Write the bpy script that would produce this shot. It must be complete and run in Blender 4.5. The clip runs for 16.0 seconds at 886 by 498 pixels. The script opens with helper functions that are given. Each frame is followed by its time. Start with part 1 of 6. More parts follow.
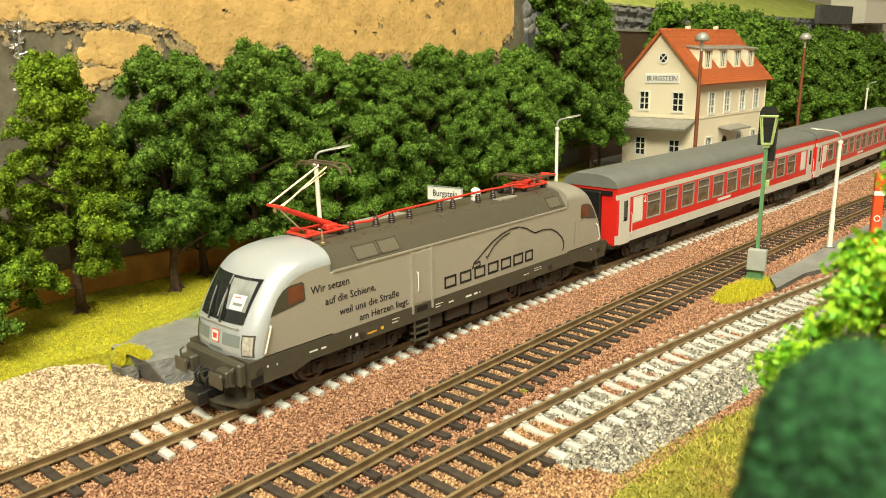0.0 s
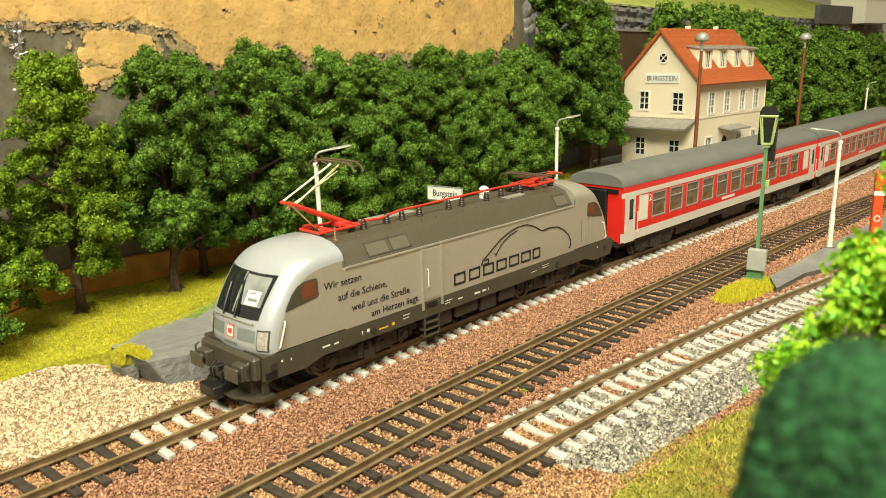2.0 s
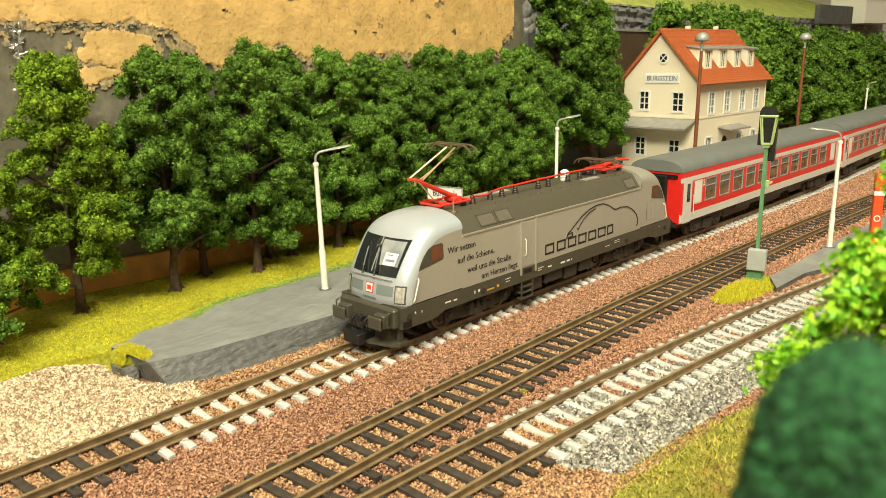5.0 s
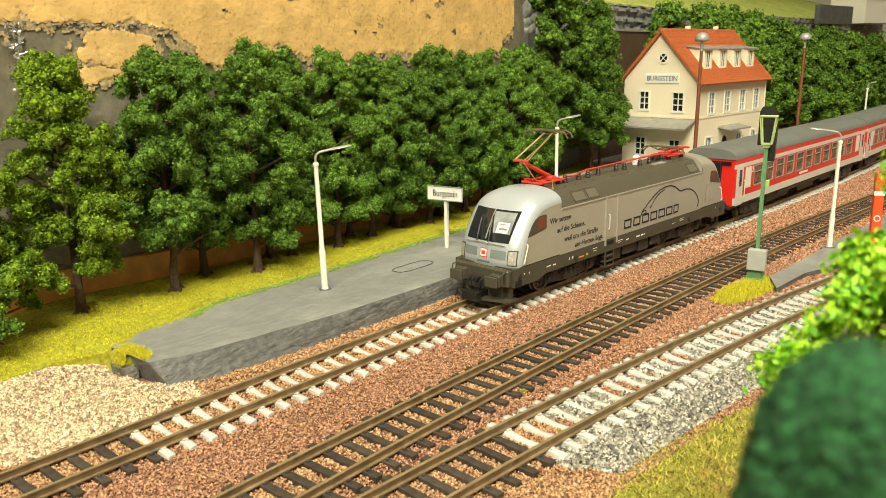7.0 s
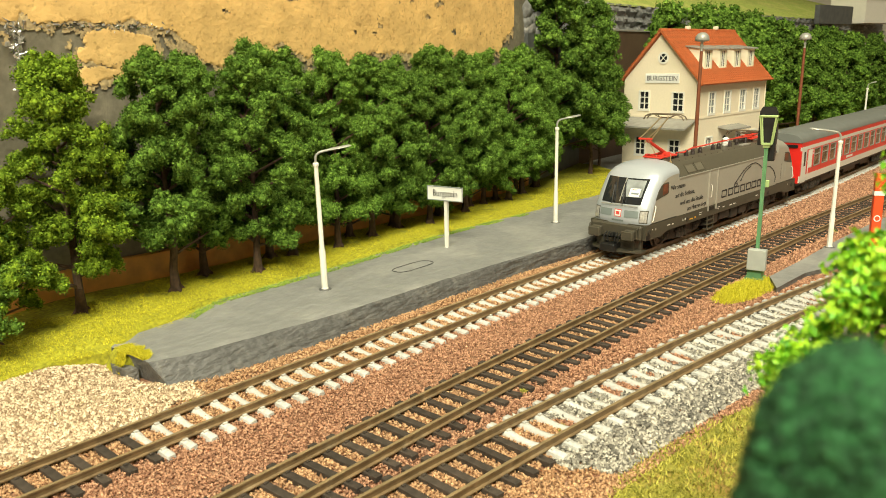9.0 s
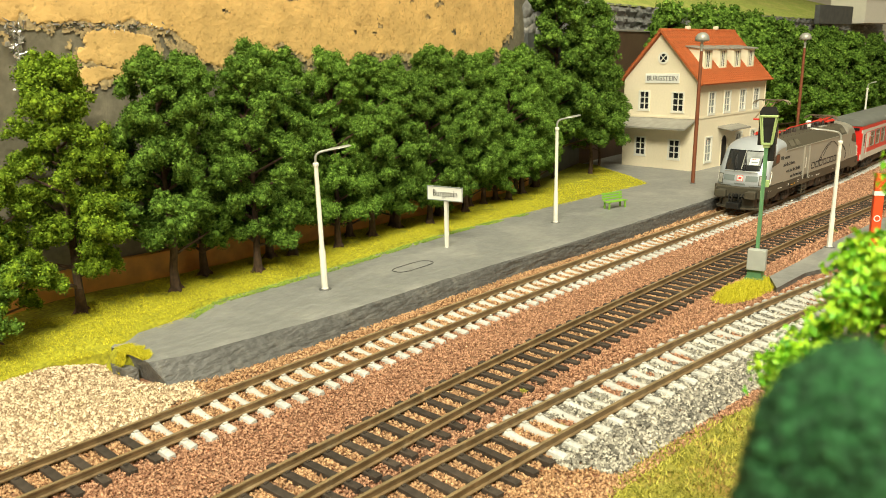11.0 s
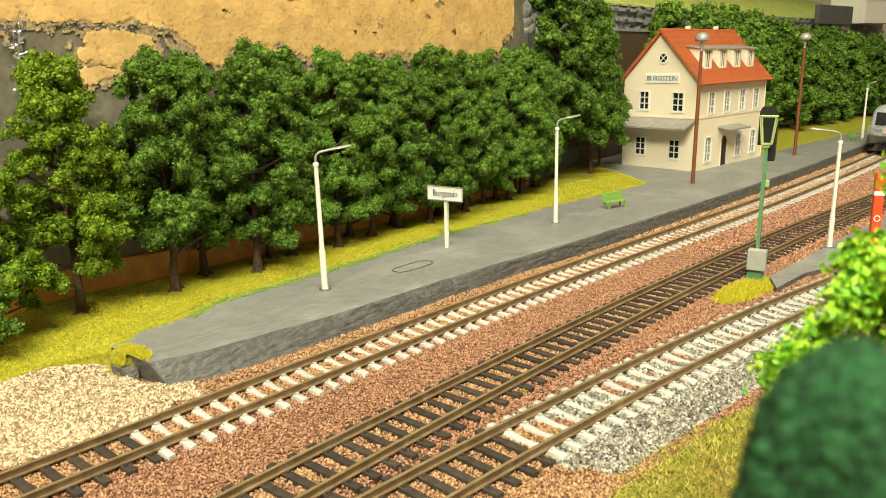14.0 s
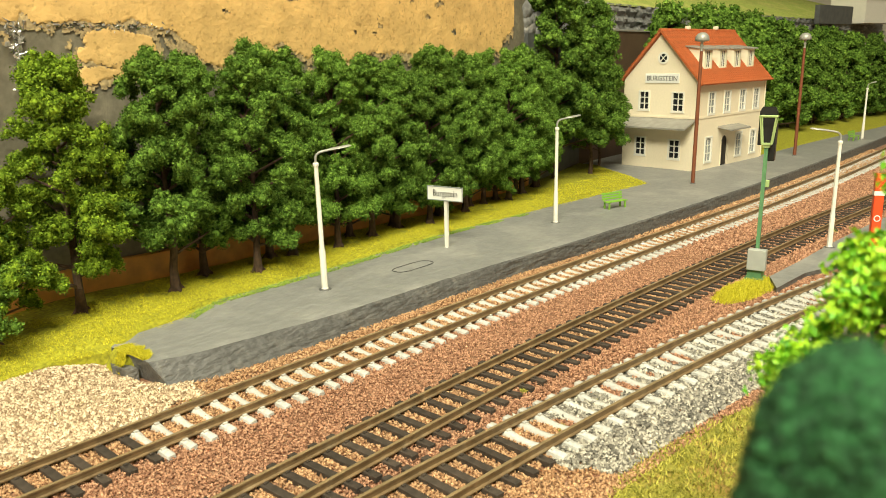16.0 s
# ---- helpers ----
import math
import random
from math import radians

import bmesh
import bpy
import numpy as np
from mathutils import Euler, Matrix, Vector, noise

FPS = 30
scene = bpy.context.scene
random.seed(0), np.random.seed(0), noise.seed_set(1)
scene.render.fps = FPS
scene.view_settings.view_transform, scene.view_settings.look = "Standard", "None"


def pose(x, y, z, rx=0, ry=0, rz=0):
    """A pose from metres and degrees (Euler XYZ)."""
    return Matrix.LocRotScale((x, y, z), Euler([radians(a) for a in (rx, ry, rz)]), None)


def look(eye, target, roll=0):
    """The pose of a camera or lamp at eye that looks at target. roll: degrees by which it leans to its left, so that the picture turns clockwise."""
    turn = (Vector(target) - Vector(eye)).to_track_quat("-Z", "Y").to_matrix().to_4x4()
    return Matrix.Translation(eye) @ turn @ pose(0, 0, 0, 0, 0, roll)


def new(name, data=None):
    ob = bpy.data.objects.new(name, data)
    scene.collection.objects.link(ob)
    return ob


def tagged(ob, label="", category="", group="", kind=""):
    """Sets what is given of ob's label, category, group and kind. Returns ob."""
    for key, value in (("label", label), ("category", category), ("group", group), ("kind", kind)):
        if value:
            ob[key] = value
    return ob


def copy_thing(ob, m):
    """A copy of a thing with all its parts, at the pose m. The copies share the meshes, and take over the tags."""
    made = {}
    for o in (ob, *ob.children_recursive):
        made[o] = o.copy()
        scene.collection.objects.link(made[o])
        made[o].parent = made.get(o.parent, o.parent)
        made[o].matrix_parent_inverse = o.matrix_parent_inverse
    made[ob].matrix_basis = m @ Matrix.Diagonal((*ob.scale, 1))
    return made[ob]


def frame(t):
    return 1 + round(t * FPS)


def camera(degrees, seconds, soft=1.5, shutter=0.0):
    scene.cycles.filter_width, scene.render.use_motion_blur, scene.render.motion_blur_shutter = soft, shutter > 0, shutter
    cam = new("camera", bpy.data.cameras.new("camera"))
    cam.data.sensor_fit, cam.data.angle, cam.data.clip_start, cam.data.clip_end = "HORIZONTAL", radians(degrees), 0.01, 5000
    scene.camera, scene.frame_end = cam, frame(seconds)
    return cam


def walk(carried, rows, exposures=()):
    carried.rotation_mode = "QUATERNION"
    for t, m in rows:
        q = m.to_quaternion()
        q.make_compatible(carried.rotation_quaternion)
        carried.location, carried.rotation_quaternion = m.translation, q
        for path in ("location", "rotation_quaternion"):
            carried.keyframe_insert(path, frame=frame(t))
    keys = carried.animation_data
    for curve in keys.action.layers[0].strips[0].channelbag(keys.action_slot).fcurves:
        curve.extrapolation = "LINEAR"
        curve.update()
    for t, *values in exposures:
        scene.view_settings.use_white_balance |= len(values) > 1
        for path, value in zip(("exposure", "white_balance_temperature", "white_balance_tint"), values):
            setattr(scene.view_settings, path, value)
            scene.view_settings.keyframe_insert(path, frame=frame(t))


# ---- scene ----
# All sizes below are in millimetres of the model layout; S turns them into metres.
S = 0.001
cam = camera(59.55, 16.0, soft=0.7)
cam.data.dof.use_dof = True
cam.data.dof.focus_distance = 0.40
cam.data.dof.aperture_fstop = 42.0
EYE = (0.0, -0.20869, 0.10752)
AIM = (0.75211, 0.40386, -0.13561)
walk(cam, [(0.0, look(EYE, AIM, -1.103)), (16.0, look(EYE, AIM, -1.103))], exposures=[(0.0, 0.0), (16.0, 0.0)])

# ---- world and room light ----
world = bpy.data.worlds.new("room_air")
scene.world = world
world.use_nodes = True
world.node_tree.nodes["Background"].inputs[0].default_value = (1.0, 0.90, 0.74, 1)
world.node_tree.nodes["Background"].inputs[1].default_value = 0.55


def ceiling_panel(name, x, y, z, tx, ty, tz, size_x, size_y, watts, color):
    lamp = bpy.data.lights.new(name, "AREA")
    lamp.shape, lamp.size, lamp.size_y, lamp.energy, lamp.color = "RECTANGLE", size_x, size_y, watts, color
    ob = new(name, lamp)
    ob.matrix_basis = look((x, y, z), (tx, ty, tz))
    return ob


ceiling_panel("ceiling_lamp_panel", -1.05, -0.70, 1.42, 0.25, 0.0, 0.05, 0.8, 0.45, 58.0, (0.985, 0.95, 0.715))
ceiling_panel("ceiling_lamp_panel", 0.05, -0.55, 1.42, 0.7, 0.05, 0.05, 0.8, 0.45, 26.0, (0.985, 0.95, 0.715))


# ---- materials ----
def material(name, color, rough=0.6, metal=0.0, grain=0.0, size=1.0, bump=0.0, spots=None, spot_size=12.0, spot_at=0.6, island=0.0, objrand=0.0, coat=0.0, spec=0.5, bump_size=None, second=None, streak=None):
    """A surface with fine grain (size in mm), optional stains or pit shade (spots) and per-piece variation."""
    m = bpy.data.materials.new(name)
    m.use_nodes = True
    nt = m.node_tree
    n, l = nt.nodes, nt.links
    b = n["Principled BSDF"]
    b.inputs["Roughness"].default_value = rough
    b.inputs["Metallic"].default_value = metal
    b.inputs["Specular IOR Level"].default_value = spec
    if coat:
        b.inputs["Coat Weight"].default_value = coat
    tc = n.new("ShaderNodeTexCoord")
    base = n.new("ShaderNodeRGB")
    base.outputs[0].default_value = (*color, 1)
    out = base.outputs[0]
    if second is not None:
        mixer = n.new("ShaderNodeMix")
        mixer.data_type = "RGBA"
        g = n.new("ShaderNodeNewGeometry")
        l.new(g.outputs["Random Per Island"], mixer.inputs["Factor"])
        l.new(out, mixer.inputs["A"])
        mixer.inputs["B"].default_value = (*second, 1)
        out = mixer.outputs["Result"]
    if spots is not None:
        t = n.new("ShaderNodeTexNoise")
        t.inputs["Scale"].default_value = 1000.0 / spot_size
        t.inputs["Detail"].default_value = 5
        l.new(tc.outputs["Object"], t.inputs["Vector"])
        r = n.new("ShaderNodeValToRGB")
        r.color_ramp.elements[0].position = spot_at - 0.08
        r.color_ramp.elements[1].position = spot_at + 0.08
        l.new(t.outputs["Fac"], r.inputs["Fac"])
        mixer = n.new("ShaderNodeMix")
        mixer.data_type = "RGBA"
        l.new(r.outputs["Color"], mixer.inputs["Factor"])
        l.new(out, mixer.inputs["A"])
        mixer.inputs["B"].default_value = (*spots, 1)
        out = mixer.outputs["Result"]
    value = None
    if grain:
        t = n.new("ShaderNodeTexNoise")
        t.inputs["Scale"].default_value = 1000.0 / size
        t.inputs["Detail"].default_value = 4
        l.new(tc.outputs["Object"], t.inputs["Vector"])
        mr = n.new("ShaderNodeMapRange")
        mr.inputs["From Min"].default_value, mr.inputs["From Max"].default_value = 0.3, 0.7
        mr.inputs["To Min"].default_value, mr.inputs["To Max"].default_value = 1 - grain, 1 + grain
        l.new(t.outputs["Fac"], mr.inputs["Value"])
        value = mr.outputs["Result"]
    for strength, kind in ((island, "island"), (objrand, "object")):
        if not strength:
            continue
        if kind == "island":
            src = n.new("ShaderNodeNewGeometry").outputs["Random Per Island"]
        else:
            src = n.new("ShaderNodeObjectInfo").outputs["Random"]
        mr = n.new("ShaderNodeMapRange")
        mr.inputs["To Min"].default_value, mr.inputs["To Max"].default_value = 1 - strength, 1 + strength
        l.new(src, mr.inputs["Value"])
        if value is None:
            value = mr.outputs["Result"]
        else:
            mu = n.new("ShaderNodeMath")
            mu.operation = "MULTIPLY"
            l.new(value, mu.inputs[0])
            l.new(mr.outputs["Result"], mu.inputs[1])
            value = mu.outputs[0]
    if value is not None:
        vm = n.new("ShaderNodeVectorMath")
        vm.operation = "SCALE"
        l.new(out, vm.inputs[0])
        l.new(value, vm.inputs["Scale"])
        out = vm.outputs[0]
    l.new(out, b.inputs["Base Color"])
    if bump:
        t = n.new("ShaderNodeTexNoise")
        t.inputs["Scale"].default_value = 1000.0 / (bump_size or size)
        t.inputs["Detail"].default_value = 6
        if streak is None:
            l.new(tc.outputs["Object"], t.inputs["Vector"])
        else:
            mp = n.new("ShaderNodeMapping")
            mp.inputs["Scale"].default_value = streak
            l.new(tc.outputs["Object"], mp.inputs["Vector"])
            l.new(mp.outputs["Vector"], t.inputs["Vector"])
        bn = n.new("ShaderNodeBump")
        bn.inputs["Strength"].default_value = 0.7
        bn.inputs["Distance"].default_value = bump * S
        l.new(t.outputs["Fac"], bn.inputs["Height"])
        l.new(bn.outputs["Normal"], b.inputs["Normal"])
    return m


M_SILVER = material("silver_paint", (0.44, 0.41, 0.35), 0.36, 0.30, 0.03, 0.8, spots=(0.40, 0.37, 0.315), spot_size=40, spot_at=0.62)
# the highlight on the leading nose is put into this brighter, bluish colour
M_CABLIT = material("highlit_silver_paint", (0.49, 0.525, 0.57), 0.32, 0.25, 0.02, 0.8)
M_UMBRA = material("umbra_grey_paint", (0.070, 0.062, 0.044), 0.42, 0.0, 0.10, 2.5)
M_ROOFDARK = material("roof_umbra_paint", (0.088, 0.077, 0.054), 0.50, 0.0, 0.06, 3.0)
M_BOGIE = material("sooty_plastic", (0.036, 0.031, 0.025), 0.5, 0.0, 0.18, 2.0)
M_BLACK = material("black_plastic", (0.012, 0.012, 0.012), 0.40)
M_GLASS = material("dark_glazing", (0.020, 0.022, 0.024), 0.06, 0.0, coat=0.4)
# glass whose reflection is painted as an even pale tone
M_GLASSREFL = material("painted_reflection_glazing", (0.30, 0.32, 0.32), 0.10, 0.0, 0.25, 6.0)
M_CABIN = material("brown_cabin_lining", (0.16, 0.050, 0.022), 0.5, 0.0, 0.25, 4.0)
M_REDLACQ = material("red_insulated_metal", (0.72, 0.050, 0.030), 0.38, 0.0, 0.05, 2)
M_BRASS = material("bare_brass_wire", (0.62, 0.50, 0.30), 0.30, 0.8)
M_DARKBRASS = material("tarnished_brass_wire", (0.26, 0.21, 0.15), 0.35, 0.7)
M_GRILLE = material("umbra_grille", (0.135, 0.12, 0.088), 0.5, 0.0, 0.10, 0.8)
M_STEELWHEEL = material("worn_wheel_steel", (0.14, 0.115, 0.09), 0.42, 0.6, 0.15, 2)
M_INSUL = material("dark_brown_insulator", (0.045, 0.032, 0.028), 0.35)
M_WHITE = material("white_print", (0.82, 0.81, 0.77), 0.5)
M_PRINT = material("black_print", (0.020, 0.018, 0.018), 0.45)
M_YELLOW = material("yellow_print", (0.80, 0.42, 0.03), 0.5)
M_STRIPE = material("grey_blue_stripe", (0.20, 0.235, 0.235), 0.4)
M_REDPRINT = material("red_print", (0.70, 0.06, 0.05), 0.45)
M_LAMPGLASS = material("headlight_lens", (0.52, 0.50, 0.46), 0.12, 0.2, 0.3, 1.2)
M_COACHRED = material("traffic_red_coach_paint", (0.74, 0.026, 0.018), 0.32, 0.0, 0.03, 4.0, coat=0.2)
M_COACHWHITE = material("light_grey_coach_paint", (0.66, 0.63, 0.57), 0.35, 0.0, 0.03, 4.0)
M_COACHROOF = material("basalt_grey_coach_roof", (0.17, 0.18, 0.168), 0.50, 0.0, 0.07, 10.0)
M_COACHIN = material("coach_interior_beige", (0.40, 0.30, 0.19), 0.6, 0.0, 0.35, 5.0)
M_COACHGLASS = material("coach_glazing", (0.16, 0.10, 0.055), 0.08, 0.0, 0.35, 5.0, coat=0.3)
M_RAILSIDE = material("rust_painted_rail", (0.20, 0.132, 0.066), 0.55, 0.15, 0.30, 5.0, spots=(0.26, 0.19, 0.11), spot_size=7, spot_at=0.62)
M_RAILTOP = material("worn_rail_head", (0.40, 0.295, 0.16), 0.36, 0.45, 0.15, 6.0)
M_CONCRETE = material("weathered_concrete_tie", (0.54, 0.53, 0.495), 0.7, 0.0, 0.14, 1.0, 0.10, objrand=0.10)
M_WOODTIE = material("tarred_timber_tie", (0.050, 0.038, 0.029), 0.7, 0.0, 0.35, 1.6, 0.20, objrand=0.25)
M_BALLAST = material("reddish_brown_ballast_stone", (0.34, 0.155, 0.088), 0.85, island=0.28, second=(0.54, 0.305, 0.185))
M_BALLASTTAN = material("tan_ballast_stone", (0.39, 0.195, 0.09), 0.85, island=0.28, second=(0.56, 0.35, 0.19))
M_CREAM = material("cream_gravel_stone", (0.34, 0.20, 0.10), 0.85, island=0.45, second=(0.70, 0.58, 0.41))
M_GREY = material("grey_gravel_stone", (0.15, 0.14, 0.12), 0.85, island=0.35, second=(0.50, 0.46, 0.385))
M_BED = material("brown_ballast_bed", (0.22, 0.10, 0.055), 0.9, 0.0, 0.55, 1.1, 0.6, spots=(0.34, 0.20, 0.12), spot_size=2.2, spot_at=0.5)
M_GRASSBED = material("yellow_green_turf", (0.31, 0.30, 0.016), 0.9, 0.0, 0.40, 1.5, 0.8)
M_GRASS = material("yellow_green_grass_fibre", (0.46, 0.43, 0.014), 0.75, island=0.22, second=(0.70, 0.62, 0.030))
M_GRASSDULL = material("olive_grass_fibre", (0.26, 0.27, 0.032), 0.75, island=0.3, second=(0.48, 0.43, 0.075))
M_FRINGE = material("fresh_green_grass_fibre", (0.17, 0.34, 0.05), 0.75, island=0.3, second=(0.40, 0.48, 0.06))
M_PLATFORM = material("brushed_grey_platform_paint", (0.245, 0.245, 0.235), 0.48, 0.0, 0.10, 4.0, 0.9, spots=(0.31, 0.305, 0.285), spot_size=30, spot_at=0.58, bump_size=3.0, streak=(0.38, 1, 1))
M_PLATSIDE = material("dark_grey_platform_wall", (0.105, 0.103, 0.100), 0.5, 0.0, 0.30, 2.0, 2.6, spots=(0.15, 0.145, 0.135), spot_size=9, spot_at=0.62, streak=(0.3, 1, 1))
M_WALLDARK = material("dark_painted_canvas_board", (0.165, 0.148, 0.108), 0.42, 0.0, 0.16, 3.0, 0.8, spots=(0.225, 0.20, 0.145), spot_size=20, spot_at=0.60, bump_size=2.5, streak=(0.6, 1, 0.4))
# darker spots paint the shade in the foam's small air holes
M_FOAM = material("peeling_tan_foam", (0.66, 0.425, 0.155), 0.8, 0.0, 0.16, 12.0, 0.5, spots=(0.46, 0.29, 0.10), spot_size=2.3, spot_at=0.635, bump_size=2.0)
M_CRUST = material("speckled_glue_crust", (0.36, 0.27, 0.145), 0.8, 0.0, 0.35, 1.5, 0.5, spots=(0.52, 0.38, 0.18), spot_size=5, spot_at=0.55)
M_FOIL = material("crumpled_silver_foil", (0.62, 0.60, 0.56), 0.25, 0.8, 0.2, 2.0)
M_PLANK = material("orange_pine_plank", (0.74, 0.36, 0.085), 0.5, 0.0, 0.22, 9.0, 0.2, spots=(0.58, 0.24, 0.045), spot_size=22, spot_at=0.6)
M_ROCK = material("grey_plaster_rock", (0.17, 0.17, 0.165), 0.8, 0.0, 0.45, 5.0, 1.6, spots=(0.45, 0.42, 0.38), spot_size=12, spot_at=0.66)
M_BOARD = material("dark_brown_board", (0.095, 0.058, 0.036), 0.6, 0.0, 0.12, 15.0)
M_SLATE = material("slate_grey_board", (0.085, 0.088, 0.088), 0.6, 0.0, 0.2, 9.0, 0.4)
M_MEADOW = material("pale_green_meadow", (0.33, 0.40, 0.075), 0.9, 0.0, 0.25, 3.0, 0.8, spots=(0.44, 0.45, 0.12), spot_size=30, spot_at=0.55)
M_PLASTER = material("cream_render", (0.82, 0.72, 0.545), 0.8, 0.0, 0.035, 1.5, 0.06)
M_TRIMWHITE = material("white_window_trim", (0.78, 0.75, 0.67), 0.6)
M_TILE = material("orange_roof_tile", (0.48, 0.128, 0.040), 0.6, 0.0, 0.16, 3.0, island=0.10)
M_ZINC = material("grey_zinc_sheet", (0.30, 0.285, 0.25), 0.6, 0.0, 0.14, 5.0)
M_DORMER = material("pale_cream_dormer", (0.82, 0.80, 0.62), 0.7)
M_DOOR = material("black_door", (0.018, 0.014, 0.012), 0.5)
M_MASTRUST = material("rust_brown_mast", (0.20, 0.062, 0.026), 0.5, 0.0, 0.15, 5.0)
M_LAMPWHITE = material("ivory_lamp_paint", (0.84, 0.81, 0.73), 0.42, 0.0, 0.07, 4.0)
M_LAMPHEAD = material("grey_lamp_head", (0.40, 0.40, 0.36), 0.35, 0.3)
M_SIGGREEN = material("pale_green_mast_paint", (0.115, 0.27, 0.125), 0.5, 0.0, 0.10, 3.0)
M_SIGLIGHT = material("light_green_basket", (0.38, 0.50, 0.20), 0.5)
M_CABINET = material("grey_relay_box", (0.40, 0.415, 0.39), 0.5, 0.0, 0.06, 5)
M_BENCH = material("lime_green_bench", (0.22, 0.44, 0.045), 0.5)
M_ORANGE = material("orange_red_post", (0.82, 0.085, 0.020), 0.4)
M_BARK = material("brown_bark", (0.085, 0.050, 0.030), 0.85, 0.0, 0.4, 2.0, 0.6)
M_FOLIAGE = material("dark_green_foam_foliage", (0.074, 0.160, 0.020), 0.9, 0.0, 0.30, 1.2, 0.5, island=0.30, second=(0.155, 0.262, 0.037), objrand=0.20, spec=0.15)
M_FOLIAGEYEL = material("mid_green_foam_foliage", (0.090, 0.168, 0.012), 0.9, 0.0, 0.30, 1.2, 0.5, island=0.30, second=(0.185, 0.270, 0.020), objrand=0.15, spec=0.15)
M_MAPLE = material("bright_green_leaf", (0.14, 0.52, 0.015), 0.5, island=0.30, second=(0.46, 0.70, 0.040))
M_CONIFER = material("blue_green_needle_foam", (0.009, 0.056, 0.017), 0.9, island=0.4, second=(0.020, 0.100, 0.030))
M_STEM = material("pale_plastic_stem", (0.42, 0.40, 0.22), 0.5)
M_ROOMWALL = material("room_wall_paint", (0.50, 0.46, 0.38), 0.85, 0.0, 0.03, 60)
M_ROOMFLOOR = material("room_floor_boards", (0.26, 0.17, 0.10), 0.6, 0.0, 0.15, 80)


# ---- mesh tools ----
class Shape:
    """Gathers vertices and faces in mm."""

    def __init__(self):
        self.v, self.f, self.mi = [], [], []

    def add(self, verts, faces, mi=0):
        k = len(self.v)
        self.v += [tuple(p) for p in verts]
        self.f += [tuple(k + i for i in f) for f in faces]
        self.mi += [mi] * len(faces)
        return self

    def box(self, x0, x1, y0, y1, z0, z1, b=0.0, mi=0):
        if b <= 0:
            vs = [(x, y, z) for x in (x0, x1) for y in (y0, y1) for z in (z0, z1)]
            return self.add(vs, [(0, 1, 3, 2), (4, 6, 7, 5), (0, 4, 5, 1), (2, 3, 7, 6), (0, 2, 6, 4), (1, 5, 7, 3)], mi)
        bm = bmesh.new()
        bmesh.ops.create_cube(bm, size=1)
        for v in bm.verts:
            v.co = Vector(((x0 + x1) / 2 + v.co.x * (x1 - x0), (y0 + y1) / 2 + v.co.y * (y1 - y0), (z0 + z1) / 2 + v.co.z * (z1 - z0)))
        bmesh.ops.bevel(bm, geom=bm.edges[:], offset=b, segments=1, affect="EDGES")
        bm.verts.index_update()
        self.add([v.co[:] for v in bm.verts], [[v.index for v in f.verts] for f in bm.faces], mi)
        bm.free()
        return self

    def cyl(self, p0, p1, r0, r1=None, n=12, mi=0):
        r1 = r0 if r1 is None else r1
        a, c = Vector(p0), Vector(p1)
        d = (c - a).normalized()
        s = d.orthogonal().normalized()
        t = d.cross(s)
        vs = []
        for q, r in ((a, r0), (c, r1)):
            for i in range(n):
                w = 2 * math.pi * i / n
                vs.append((q + (s * math.cos(w) + t * math.sin(w)) * r)[:])
        fs = [(i, (i + 1) % n, n + (i + 1) % n, n + i) for i in range(n)]
        fs += [tuple(range(n - 1, -1, -1)), tuple(range(n, 2 * n))]
        return self.add(vs, fs, mi)

    def tube(self, pts, r, n=6, mi=0):
        for a, c in zip(pts, pts[1:]):
            self.cyl(a, c, r, r, n, mi)
        return self

    def prism(self, poly, axis, lo, hi, mi=0):
        """A polygon given in the two other axes, extruded along axis from lo to hi."""
        def place(p, w):
            if axis == 0:
                return (w, p[0], p[1])
            if axis == 1:
                return (p[0], w, p[1])
            return (p[0], p[1], w)
        n = len(poly)
        vs = [place(p, lo) for p in poly] + [place(p, hi) for p in poly]
        fs = [(i, (i + 1) % n, n + (i + 1) % n, n + i) for i in range(n)]
        fs += [tuple(range(n - 1, -1, -1)), tuple(range(n, 2 * n))]
        return self.add(vs, fs, mi)

    def lathe(self, cx, cy, rings, n=16, mi=0):
        """rings: (radius, z) from bottom to top."""
        vs = [(cx + r * math.cos(2 * math.pi * i / n), cy + r * math.sin(2 * math.pi * i / n), z) for r, z in rings for i in range(n)]
        fs = [(k * n + i, k * n + (i + 1) % n, (k + 1) * n + (i + 1) % n, (k + 1) * n + i) for k in range(len(rings) - 1) for i in range(n)]
        fs += [tuple(range(n - 1, -1, -1)), tuple(range((len(rings) - 1) * n, len(rings) * n))]
        return self.add(vs, fs, mi)

    def grid(self, rows, mi=0, close=False):
        """rows: equally long lists of points."""
        m = len(rows[0])
        vs = [p for r in rows for p in r]
        fs = [(k * m + i, k * m + i + 1, (k + 1) * m + i + 1, (k + 1) * m + i) for k in range(len(rows) - 1) for i in range(m - 1)]
        return self.add(vs, fs, mi)

    def mesh(self, name, mats, smooth=0.0):
        me = bpy.data.meshes.new(name)
        me.from_pydata([(x * S, y * S, z * S) for x, y, z in self.v], [], self.f)
        for m in mats:
            me.materials.append(m)
        if len(mats) > 1:
            me.polygons.foreach_set("material_index", self.mi)
        bm = bmesh.new()
        bm.from_mesh(me)
        bmesh.ops.recalc_face_normals(bm, faces=bm.faces[:])
        bm.to_mesh(me)
        bm.free()
        if smooth:
            me.polygons.foreach_set("use_smooth", [True] * len(me.polygons))
            me.set_sharp_from_angle(angle=radians(smooth))
        me.update()
        return me


def P(x, y, z, rx=0, ry=0, rz=0):
    return pose(x * S, y * S, z * S, rx, ry, rz)


